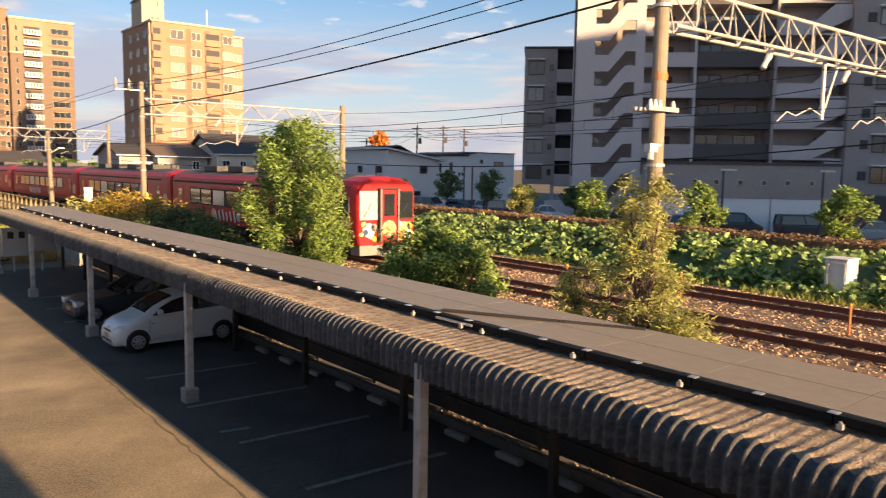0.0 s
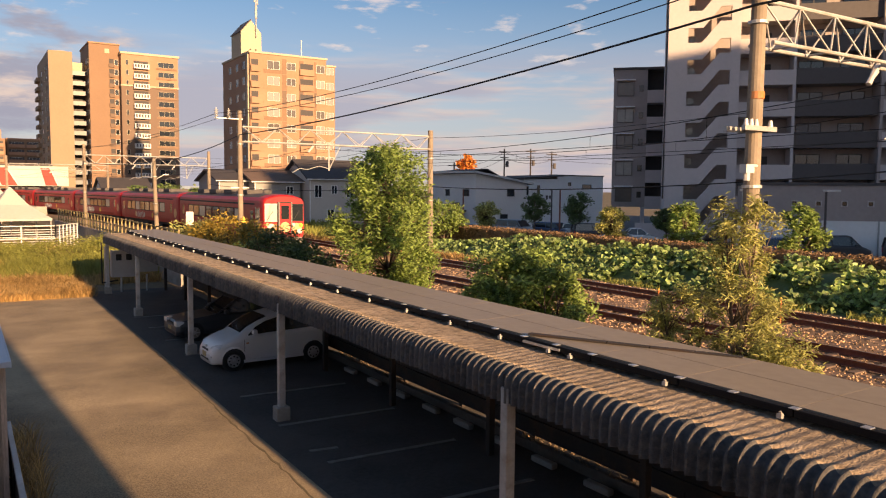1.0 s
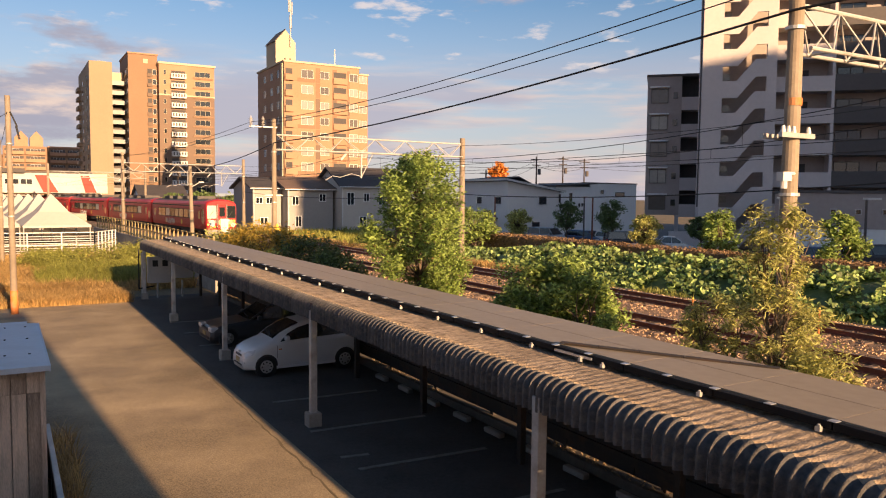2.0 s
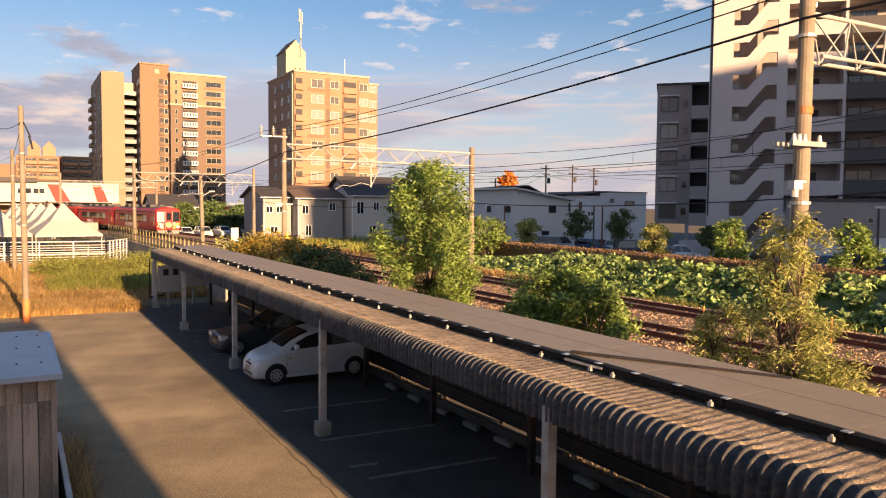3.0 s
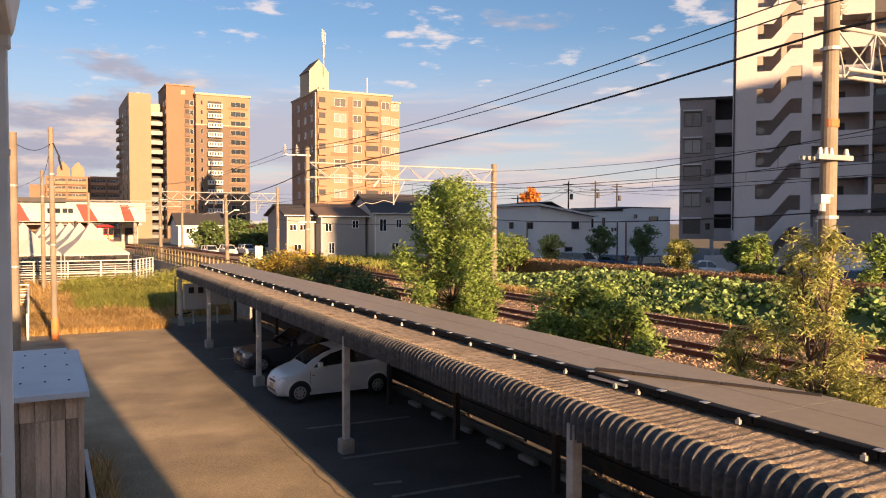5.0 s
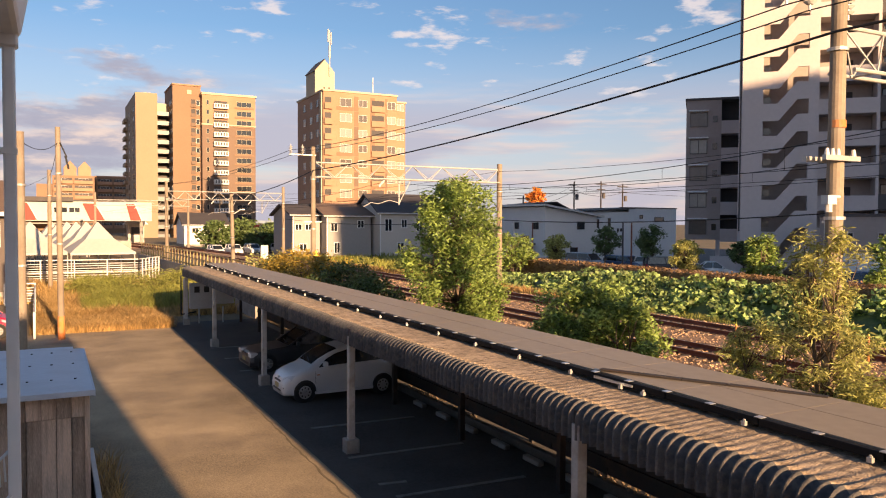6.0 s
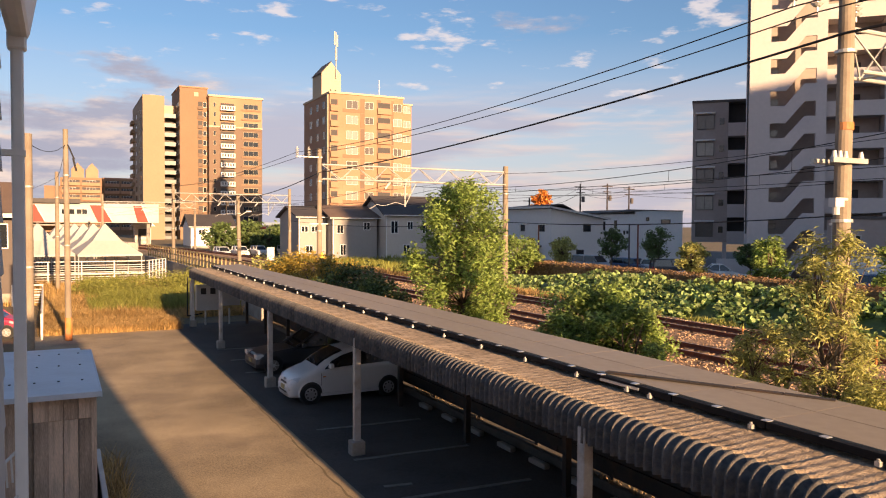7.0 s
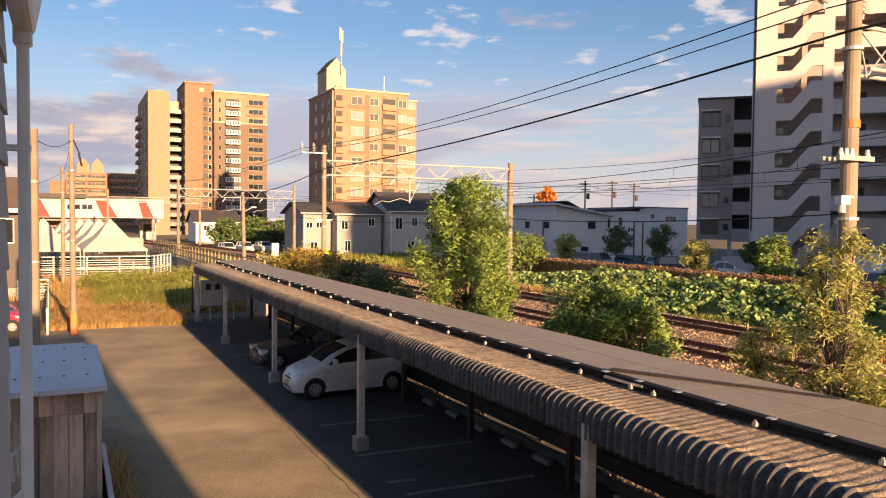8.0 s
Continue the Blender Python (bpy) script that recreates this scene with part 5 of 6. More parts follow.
wire([(25.1, -20, 7.2), (25.1, 9.2, 6.9), (24.8, 40.6, 6.9), (23.3, 85, 7.0)], 0.011, 0.4, "thin black wire beyond the tracks")
wire([(24.8, -20, 8.6), (24.9, 9.2, 8.3), (24.6, 40.6, 8.2), (23.1, 85, 8.2)], 0.011, 0.4, "thin black wire beyond the tracks")
for cx in (17.0, 21.0):
    ys = (-22.0, 9.2, 40.6, 85.0, 122.0, 165.0)
    wire([(cx + bend(y), y, 7.35) for y in ys], 0.012, 0.75, "black catenary wire over the track")
    wire([(cx + bend(y), y, 6.4) for y in (-22, 9.2, 25, 40.6, 55, 70, 85, 104, 122, 143, 165)], 0.01, 0.0, "black contact wire over the track")
    b = Build()
    for a, c in zip(ys, ys[1:]):
        for k in range(1, 7):
            t = k / 7
            y = a + (c - a) * t
            x = (cx + bend(a)) * (1 - t) + (cx + bend(c)) * t
            b.tube((x, y, 7.35 - 3.0 * t * (1 - t)), (x, y, 6.4), 0.006, None, 4, False)
    tagged(part("dropper_wire", b, "cable"), "thin droppers between catenary and contact wire", "wire", kind="stuff")
wire([(-0.925, 28, 7.6), (0.22, 35.9, 8.3), (-0.2, 60, 8.2), (-6, 110, 8.5)], 0.012, 0.3, "thin black wire between utility poles")
wire([(40, 210, 12.4), (71.7, 110, 9.2), (82.4, 110, 11.8), (93.4, 110, 11.7), (190, 140, 14)], 0.03, 0.8, "far black power line over the houses")
wire([(40, 210, 11.4), (71.7, 110, 8.2), (82.4, 110, 10.8), (93.4, 110, 10.7), (190, 140, 13)], 0.03, 0.8, "far black power line over the houses")

# orange stakes beside the rails, and the white trackside cabinet
for x, y in ((18.75, 7.8), (18.6, 16.6), (20.2, 13.4), (16.3 + 2.3, 38.5)):
    s = thing("marker_stake", "thin orange marker stake in the ballast", "stake", "marker stakes", at=pose(x, y, 1.15))
    part("rod", Build().tube((0, 0, 0), (0, 0, 0.75), 0.028, None, 8), "orange", s)
    part("tip", Build().tube((0, 0, 0.75), (0, 0, 0.8), 0.034, 0.02, 8), "yellow", s)
cab = thing("trackside_cabinet", "white metal trackside cabinet in the vines", "cabinet", at=pose(26.0, 11.2, 0.7))
part("body", bevelled(Build().box(-0.4, 0.4, -0.36, 0.36, 0, 1.5), "body", "cabinet_white", 0.02, 2), "cabinet_white", cab)
part("roof", bevelled(Build().box(-0.45, 0.45, -0.4, 0.4, 1.5, 1.55), "roof", "cabinet_white", 0.01, 1), "cabinet_white", cab)
part("door", bevelled(Build().box(-0.415, -0.4, -0.3, 0.12, 0.2, 1.4), "door", "cabinet_white", 0.004, 1), "cabinet_white", cab)
part("conduit", Build().tube((-0.43, 0.25, 0), (-0.43, 0.25, 1.4), 0.03), "galvanised", cab)


def railing():
    """The weathered ochre guard rail along the bank, beyond the carport."""
    f = thing("guard_rail", "weathered ochre metal guard rail along the railway bank", "fence")
    ys = [40.2 + 1.35 * k for k in range(34)]
    xs = [9.4 + bend(y) * 0.9 for y in ys]
    for x, y in zip(xs, ys):
        part("post", Build().box(x - 0.045, x + 0.045, y - 0.045, y + 0.045, 0.2, 2.85), "fence_ochre", f)
    for z in (2.8, 2.3, 1.8):
        for k in range(len(ys) - 1):
            b = Build().slab((xs[k], ys[k], z), (xs[k + 1], ys[k + 1], z), 0.05, 0.07)
            part("rail", b, "fence_ochre", f)
    w = Build().loft([[(9.25 + bend(y) * 0.9, y, 0), (9.55 + bend(y) * 0.9, y, 0), (9.55 + bend(y) * 0.9, y, 1.6), (9.25 + bend(y) * 0.9, y, 1.6)] for y in (39.3, 50, 58, 66, 74, 82, 86)])
    part("base_wall", w, "concrete", f, "concrete base wall")
    sign = thing("sign_board", "small grey sign board on a post", "sign", at=pose(13.0, 52.5, 1.0))
    part("post", Build().tube((0, 0, 0), (0, 0, 2.2), 0.035), "galvanised", sign)
    part("board", Build().box(-0.25, 0.25, -0.03, -0.0, 1.5, 2.4), "white_paint", sign)


railing()


# ---- plants ----
def tree(name, label, x, y, z, height, radius, leaf_mat, leaf, count, seed, crown_low=0.25, lean=0.0, wide=0.45, clumps=26, squash=1.0, droop=0.0, trunk_r=0.06, category="tree", stems=1, reach=(0.35, 1.0)):
    """A tapered trunk with limbs; leaves sit in clumps along twigs, with gaps between the clumps."""
    rng = random.Random(seed)
    t = thing(name, label, category, at=pose(x, y, z))
    wood, leaves = Build(), Build()
    wood.smooth = True
    tops = []
    for s in range(stems):
        a = rng.uniform(0, 6.28)
        foot = Vector((math.cos(a), math.sin(a), 0)) * (0.15 * radius if stems > 1 else 0)
        pts = [foot]
        for k in range(1, 6):
            h = height * 0.88 * k / 5
            off = radius * 0.5 * (k / 5) if stems > 1 else 0
            pts.append(Vector((foot.x + math.cos(a) * off + lean * k / 5 + rng.uniform(-0.05, 0.05) * height * 0.3, foot.y + math.sin(a) * off + rng.uniform(-0.05, 0.05) * height * 0.3, h)))
        for k in range(5):
            wood.tube(pts[k], pts[k + 1], trunk_r * (1 - 0.17 * k), trunk_r * (1 - 0.17 * (k + 1)), 8)
        tops.append(pts)
    centres = []
    for c in range(clumps):
        pts = tops[c % stems]
        u = crown_low + (1 - crown_low) * ((c + rng.random()) / clumps)
        profile = math.sin(math.pi * min(1.0, max(0.08, (u - crown_low) / (1.0 - crown_low) * 0.86 + 0.1))) ** 0.6
        a = rng.uniform(0, 6.28)
        r = radius * profile * rng.uniform(*reach)
        base = pts[min(4, int(u * 4.6))]
        p = Vector((base.x * 0.6 + math.cos(a) * r, base.y * 0.6 + math.sin(a) * r, height * u * squash))
        start = pts[max(0, min(4, int(u * 4.0)))].lerp(pts[min(5, int(u * 4.0) + 1)], 0.3)
        if start.z > p.z:
            start = pts[0].lerp(pts[1], max(0.1, p.z / height * 0.8))
        wood.tube(start, p, trunk_r * 0.35, trunk_r * 0.1, 5)
        centres.append((p, radius * rng.uniform(0.2, 0.36)))
    for k in range(count):
        p, r = centres[rng.randrange(len(centres))]
        d = Vector((rng.gauss(0, 1), rng.gauss(0, 1), rng.gauss(0, 0.8)))
        d = d.normalized() * r * (rng.random() ** 0.45)
        q = p + d
        if q.z > 0.02:
            leaves.leaf(q, leaf * rng.uniform(0.6, 1.35), rng, wide, droop)
    part("trunk", wood, "bark", t)
    part("crown", leaves, leaf_mat, t)
    return t


tree("tree", "leafy young green tree growing beside the track", 12.6, 23.5, 0.95, 5.35, 1.85, "leaf", 0.13, 26000, 11, 0.05, wide=0.42, clumps=95, trunk_r=0.1)
tree("tree", "pale green willow-leaved sapling beside the carport roof", 12.35, 8.95, 0.95, 3.9, 0.78, "leaf_light", 0.12, 7000, 12, 0.06, wide=0.22, clumps=64, droop=0.25, trunk_r=0.05, reach=(0.2, 1.0), stems=2)
tree("bush", "low pale willow-leaved bush on the bank", 12.3, 10.3, 0.95, 2.1, 0.72, "leaf_light", 0.11, 5500, 13, 0.1, wide=0.24, clumps=40, droop=0.25, trunk_r=0.04, stems=4, category="bush")
tree("bush", "low pale willow-leaved bush on the bank", 11.9, 8.0, 0.9, 1.5, 0.8, "leaf_light", 0.11, 5000, 14, 0.1, wide=0.24, clumps=30, droop=0.2, trunk_r=0.03, stems=4, category="bush")
tree("bush", "rounded dark green bush beside the track", 12.4, 16.2, 0.9, 2.35, 1.4, "leaf", 0.11, 12000, 15, 0.05, wide=0.5, clumps=60, trunk_r=0.04, stems=5, category="bush")
tree("bush", "rounded dark green bush beside the track", 12.4, 14.7, 0.9, 2.05, 1.15, "leaf", 0.11, 9000, 16, 0.05, wide=0.5, clumps=50, trunk_r=0.04, stems=5, category="bush")
for k, (x, y, h, r, m) in enumerate(((11.8, 37.0, 2.3, 1.7, "leaf_yellow"), (11.6, 40.5, 2.4, 1.9, "leaf_yellow"), (11.4, 44.5, 2.0, 1.7, "leaf_light"), (11.9, 33.0, 2.1, 1.7, "leaf_dark"), (11.9, 30.3, 1.7, 1.4, "leaf_dark"))):
    tree("bush", "yellowing shrub on the railway bank" if m != "leaf_dark" else "dark brownish-green shrub on the railway bank", x, y, 0.9, h, r, m, 0.15, 4200, 30 + k, 0.06, wide=0.5, clumps=44, trunk_r=0.04, stems=5, category="bush")
# clipped round trees behind the hedge, and street trees of the car park
for k, (x, y, h, r, m, lab) in enumerate(((34, 28.7, 3.85, 1.2, "leaf", "clipped round tree behind the hedge"), (34, 21.7, 3.9, 1.15, "leaf", "clipped round tree behind the hedge"),
                                        (36, 36.2, 3.5, 1.0, "leaf_light", "thin yellow-green tree behind the hedge"), (40, 56, 3.4, 1.3, "leaf_light", "small pale street tree"),
                                        (46, 56.5, 4.2, 1.4, "leaf_dark", "dark green street tree"), (47, 51.4, 4.3, 1.5, "leaf_dark", "dark green street tree"), (29.5, 46.5, 3.7, 1.9, "leaf", "broad green tree behind the line pole"),
                                        (36, 15.5, 3.8, 1.2, "leaf", "clipped round tree behind the hedge"), (50.5, 44.5, 3.0, 1.2, "leaf_dark", "dark green garden tree"))):
    tree("tree", lab, x, y, 0.35, h, r, m, 0.2, 2600, 50 + k, 0.45, wide=0.5, clumps=34, trunk_r=0.09)
tree("tree", "orange autumn tree behind the houses", 121.5, 180, 0.3, 14.2, 3.1, "leaf_orange", 0.6, 5200, 70, 0.3, wide=0.6, clumps=60, trunk_r=0.2)
for k, (x, y, h, r) in enumerate(((24, 128, 4.4, 3.2), (28.5, 130, 4.8, 3.4), (33, 126, 4.2, 3.0), (29, 118, 3.8, 2.6))):
    tree("tree", "far dark green tree by the car park", x, y, 0.3, h, r, "leaf_dark", 0.5, 2200, 80 + k, 0.1, wide=0.6, clumps=40, trunk_r=0.2)


def vine_bank():
    """The climbing vines on the bank beyond the tracks: a dark mound under many broad leaves."""
    rng = random.Random(21)
    def top(x, y):
        u = (x - 24.9) / 4.8
        prof = min(1.0, max(0.0, u * 1.7)) * (1.0 if u < 0.9 else max(0.0, (1.0 - u) * 10))
        bump = noise.noise(Vector((x * 0.6, y * 0.45, 2.0))) * 0.35 + noise.noise(Vector((x * 1.7, y * 1.5, 5.0))) * 0.2
        return 0.85 + prof * (1.15 + bump) * (1.0 if y < 34 else max(0.35, 1 - (y - 34) / 14))
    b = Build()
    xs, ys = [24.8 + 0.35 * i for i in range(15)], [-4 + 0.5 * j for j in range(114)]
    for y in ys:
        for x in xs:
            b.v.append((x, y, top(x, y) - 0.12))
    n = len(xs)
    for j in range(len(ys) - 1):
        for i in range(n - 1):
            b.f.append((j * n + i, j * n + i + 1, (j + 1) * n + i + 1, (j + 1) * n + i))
    # The mound's dark colour paints the shade in gaps between leaves.
    tagged(part("vine_mound", b, "leaf_dark"), "solid mound coloured dark for the shade under the vines", "vines", kind="stuff")
    l = Build()
    for k in range(42000):
        y = -4 + 56 * rng.random() ** 1.15
        x = 24.9 + 4.8 * rng.random()
        if noise.noise(Vector((x * 0.9, y * 0.7, 9.0))) < -0.1:
            continue
        l.leaf((x, y, top(x, y) + rng.uniform(-0.16, 0.24)), rng.uniform(0.12, 0.3), rng, 0.85)
    tagged(part("vine_leaves", l, "leaf_vine"), "broad green vine leaves covering the bank", "vines", kind="stuff")


vine_bank()


def hedge():
    rng = random.Random(22)
    h = thing("hedge", "long clipped reddish-brown hedge along the car park", "hedge")
    b, l = Build().box(30.7, 31.7, -6, 62, 0.3, 2.3), Build()
    part("core", b, "leaf_red", h)
    for k in range(22000):
        y = -6 + 68 * rng.random()
        f = rng.random()
        z = 2.33 + rng.uniform(-0.1, 0.12) if f < 0.5 else rng.uniform(0.4, 2.33)
        x = rng.uniform(30.6, 31.8) if f < 0.5 else 30.62 + rng.uniform(-0.08, 0.06)
        l.leaf((x, y, z), rng.uniform(0.08, 0.17), rng, 0.55)
    part("foliage", l, "leaf_red", h)


hedge()


def blades(name, label, mat, count, seed, area, height, wide=0.03, lean=0.4, ground=None, patch=None):
    rng = random.Random(seed)
    b = Build()
    x0, x1, y0, y1 = area
    for k in range(count):
        x, y = rng.uniform(x0, x1), rng.uniform(y0, y1)
        if patch and noise.noise(Vector((x * patch, y * patch, seed))) < -0.12:
            continue
        z = ground_height(x, y) if ground is None else ground
        h = rng.uniform(*height) * (1 + 0.4 * noise.noise(Vector((x * 0.5, y * 0.5, 1.0))))
        a = rng.uniform(0, 6.28)
        d = Vector((math.cos(a), math.sin(a), 0))
        s = Vector((-d.y, d.x, 0)) * wide * rng.uniform(0.6, 1.4)
        p = Vector((x, y, z))
        q, r = p + d * h * lean * 0.35 + Vector((0, 0, h * 0.6)), p + d * h * lean + Vector((0, 0, h))
        k0 = len(b.v)
        b.v += [tuple(p - s), tuple(p + s), tuple(q + s * 0.8), tuple(q - s * 0.8), tuple(r)]
        b.f += [(k0, k0 + 1, k0 + 2, k0 + 3), (k0 + 3, k0 + 2, k0 + 4)]
    return tagged(part(name, b, mat), label, "grass", kind="stuff")


blades("dry_grass", "tall dry orange grass at the end of the lot", "grass_dry", 22000, 41, (-0.9, 5.1, 37.6, 45), (0.15, 0.5), 0.012, 1.0)
blades("dry_grass", "tall dry orange grass before the weeds", "grass_dry", 24000, 52, (-0.9, 8.9, 42, 53), (0.25, 0.65), 0.012, 0.9)
blades("green_weeds", "green weeds behind the dry grass", "grass_green", 30000, 42, (1.5, 9.2, 44, 64), (0.4, 1.1), 0.016, 0.7, patch=0.25)
blades("dry_grass", "dry grass by the white fence", "grass_dry", 14000, 43, (-3.5, 9, 52, 66), (0.3, 0.7), 0.02, 0.6)
blades("bank_grass", "yellow-green grass on the railway bank", "grass_green", 15000, 44, (11.0, 14.0, -2, 11), (0.1, 0.4), 0.012, 0.8, patch=0.5)
blades("bank_grass", "sparse short grass on the railway bank", "grass_green", 7000, 51, (10.2, 12.8, 11, 48), (0.08, 0.3), 0.016, 0.8, patch=0.5)
blades("bank_grass", "dry straw on the railway bank", "grass_dry", 7000, 45, (12.0, 14.2, -2, 20), (0.06, 0.22), 0.014, 0.9, patch=0.7)
blades("verge_grass", "dry yellow grass between track and vines", "grass_dry", 18000, 46, (23.3, 27.0, 32, 76), (0.15, 0.45), 0.022, 0.7)
blades("verge_grass", "green grass beside the far track", "grass_green", 6000, 47, (23.5, 25.0, -2, 70), (0.1, 0.3), 0.02, 0.7, patch=0.4)
blades("weeds", "green weeds beyond the far bend", "grass_green", 9000, 48, (24, 40, 55, 90), (0.3, 0.9), 0.07, 0.6, patch=0.2)
blades("dry_litter", "dry straw and leaves along the kerb behind the bays", "litter", 4500, 53, (9.12, 9.6, -4, 38), (0.02, 0.08), 0.014, 1.6, ground=0.19, patch=0.6)
blades("weeds", "dry weeds along the shed and lot edge", "grass_dry", 1300, 49, (0.6, 1.05, 8, 17), (0.15, 0.55), 0.008, 0.8, ground=0.0, patch=0.8)
blades("weeds", "green weeds along the shed and lot edge", "grass_green", 1100, 50, (0.0, 0.9, 9.5, 12.0), (0.2, 0.6), 0.012, 0.7, ground=0.0, patch=0.8)
for k, (x, y, h, r) in enumerate(((4.2, 52.5, 1.5, 2.0), (6.4, 51.5, 1.7, 2.1), (2.2, 55, 1.3, 1.8), (8.0, 55, 1.5, 1.8))):
    tree("bush", "spreading yellow-green weed bush in the grass", x, y, 0.0, h, r, "grass_green", 0.14, 4200, 90 + k, 0.05, wide=0.35, clumps=44, trunk_r=0.02, stems=6, category="bush")


# ---- cars ----
def car(label, at, mat, kind="hatch", group="parked cars", length=3.4, width=1.47, height=1.5):
    """A car with its nose towards -x, its origin on the ground under the middle."""
    c = thing("car", label, "car", group, at=at)
    L, W, Hh = length / 2, width / 2, height
    belt = 0.62 * Hh
    nose = -L
    if kind == "hatch":
        deck = [(-L, 0.55), (-L + 0.06, 0.68), (-L + 0.2, 0.78), (-L + 0.45, 0.86), (-L + 0.8, belt + 0.0), (L - 0.5, belt + 0.05), (L - 0.08, belt + 0.05), (L - 0.01, belt - 0.1)]
        glass_low, glass_top = (-L + 0.72, L - 0.05), (-L + 1.4, L - 0.28)
    elif kind == "sedan":
        deck = [(-L, 0.5), (-L + 0.12, 0.64), (-L + 0.5, 0.72), (-L + 1.35, belt), (L - 0.95, belt + 0.02), (L - 0.1, belt - 0.04), (L - 0.02, 0.6)]
        glass_low, glass_top = (-L + 1.3, L - 0.75), (-L + 2.05, L - 1.35)
    else:
        deck = [(-L, 0.6), (-L + 0.1, 0.8), (-L + 0.4, 0.95), (-L + 0.75, belt), (L - 0.3, belt), (L - 0.02, belt)]
        glass_low, glass_top = (-L + 0.72, L - 0.05), (-L + 1.35, L - 0.15)
    rings = []
    for x, z in deck:
        taper = 0.86 if abs(x) > L - 0.06 else 0.95 if abs(x) > L - 0.3 else 1.0
        w = W * taper
        rings.append([(x, -w * 0.9, 0.2), (x, -w, 0.34), (x, -w, z - 0.16), (x, -w * 0.96, z - 0.05), (x, -w * 0.86, z), (x, w * 0.86, z), (x, w * 0.96, z - 0.05), (x, w, z - 0.16), (x, w, 0.34), (x, w * 0.9, 0.2)])
    b = Build().loft(rings)
    b.smooth = False
    part("body", bevelled(b, "body", mat, 0.02, 2), mat, c)
    g0, g1 = glass_low
    t0, t1 = glass_top
    roof_z = Hh - 0.05
    wl_, wt = W * 0.9, W * 0.74
    part("greenhouse", Build().loft([[(g0, -wl_ * 0.95, belt - 0.02), (g1, -wl_ * 0.95, belt - 0.02), (g1, wl_ * 0.95, belt - 0.02), (g0, wl_ * 0.95, belt - 0.02)], [(t0, -wt, roof_z), (t1, -wt, roof_z), (t1, wt, roof_z), (t0, wt, roof_z)]]), "window", c, "dark glass")
    roof = Build().loft([[(t0 - 0.08, -wt - 0.03, roof_z - 0.03), (t1 + 0.05, -wt - 0.03, roof_z - 0.03), (t1 + 0.05, wt + 0.03, roof_z - 0.03), (t0 - 0.08, wt + 0.03, roof_z - 0.03)],
                         [(t0 + 0.05, -wt + 0.02, Hh - 0.01), (t1 - 0.05, -wt + 0.02, Hh - 0.01), (t1 - 0.05, wt - 0.02, Hh - 0.01), (t0 + 0.05, wt - 0.02, Hh - 0.01)]])
    part("roof", bevelled(roof, "roof", mat, 0.015, 2), mat, c)
    for s in (-1, 1):
        ys0, ys1 = s * wl_ * 0.965, s * (wt + 0.012)
        for xa, xb, r in ((g0, t0, 0.032), ((g0 + g1) / 2 - 0.02, (t0 + t1) / 2 - 0.1, 0.032), (g1, t1, 0.075 if kind != "sedan" else 0.04)):
            part("pillar", Build().tube((xa, ys0, belt - 0.03), (xb, ys1, roof_z), r, None, 6), mat, c)
        part("door_seam", Build().box((g0 + g1) / 2 - 0.03, (g0 + g1) / 2 - 0.02, min(s * W, s * W * 1.004), max(s * W, s * W * 1.004), 0.36, belt - 0.18), "plastic_dark", c)
        part("door_handle", bevelled(Build().box((g0 + g1) / 2 - 0.22, (g0 + g1) / 2 - 0.07, min(s * W, s * (W + 0.025)), max(s * W, s * (W + 0.025)), belt - 0.24, belt - 0.2), "door_handle", mat, 0.008, 1), mat, c)
        mirror = Build().box(g0 + 0.22, g0 + 0.34, min(s * (W - 0.02), s * (W + 0.16)), max(s * (W - 0.02), s * (W + 0.16)), belt + 0.0, belt + 0.14)
        part("door_mirror", bevelled(mirror, "door_mirror", mat, 0.03, 2), mat, c)
        part("headlight", bevelled(Build().box(-L - 0.005, -L + 0.26, min(s * W * 0.5, s * W * 0.93), max(s * W * 0.5, s * W * 0.93), deck[0][1] - 0.0, deck[0][1] + 0.16), "headlight", "headlamp", 0.04, 2), "headlamp", c, "clear headlight")
        part("tail_light", Build().box(L - 0.1, L + 0.004, min(s * W * 0.72, s * W * 0.88), max(s * W * 0.72, s * W * 0.88), 0.7, belt - 0.02), "car_red", c, "red tail light")
        for x in (-L + 0.56, L - 0.48):
            y0, y1 = s * (W - 0.17), s * (W + 0.012)
            well = part("wheel_arch", Build().tube((x, s * (W - 0.2), 0.3), (x, s * (W + 0.004), 0.3), 0.318, None, 24), "plastic_dark", c)
            tyre = part("tyre", Build().tube((x, y0, 0.285), (x, y1, 0.285), 0.285, None, 24), "rubber", c)
            part("wheel_disc", Build().tube((x, y1, 0.285), (x, y1 + s * 0.004, 0.285), 0.18, 0.175, 20), "train_grey", tyre)
            rim = Build().tube((x, y1, 0.285), (x, y1 + s * 0.018, 0.285), 0.06, 0.05, 12)
            for k in range(6):
                a = math.pi * k / 3
                rim.slab((x, y1 + s * 0.012, 0.285), (x + 0.165 * math.cos(a), y1 + s * 0.012, 0.285 + 0.165 * math.sin(a)), 0.035, 0.012)
            part("rim", rim, "alloy", tyre)
    part("grille", Build().box(-L - 0.01, -L + 0.05, -W * 0.42, W * 0.42, deck[0][1] + 0.02, deck[0][1] + 0.09), "plastic_dark", c)
    part("air_intake", Build().box(-L - 0.012, -L + 0.05, -W * 0.6, W * 0.6, 0.25, 0.33), "plastic_dark", c)
    part("number_plate", Build().box(-L - 0.022, -L, -0.16, 0.16, 0.34, 0.47), "fence_ochre", c, "plain yellow plate")
    part("wiper", Build().slab((g0 + 0.08, -0.3, belt + 0.06), (g0 + 0.14, 0.3, belt + 0.09), 0.02, 0.02), "plastic_dark", c)
    return c


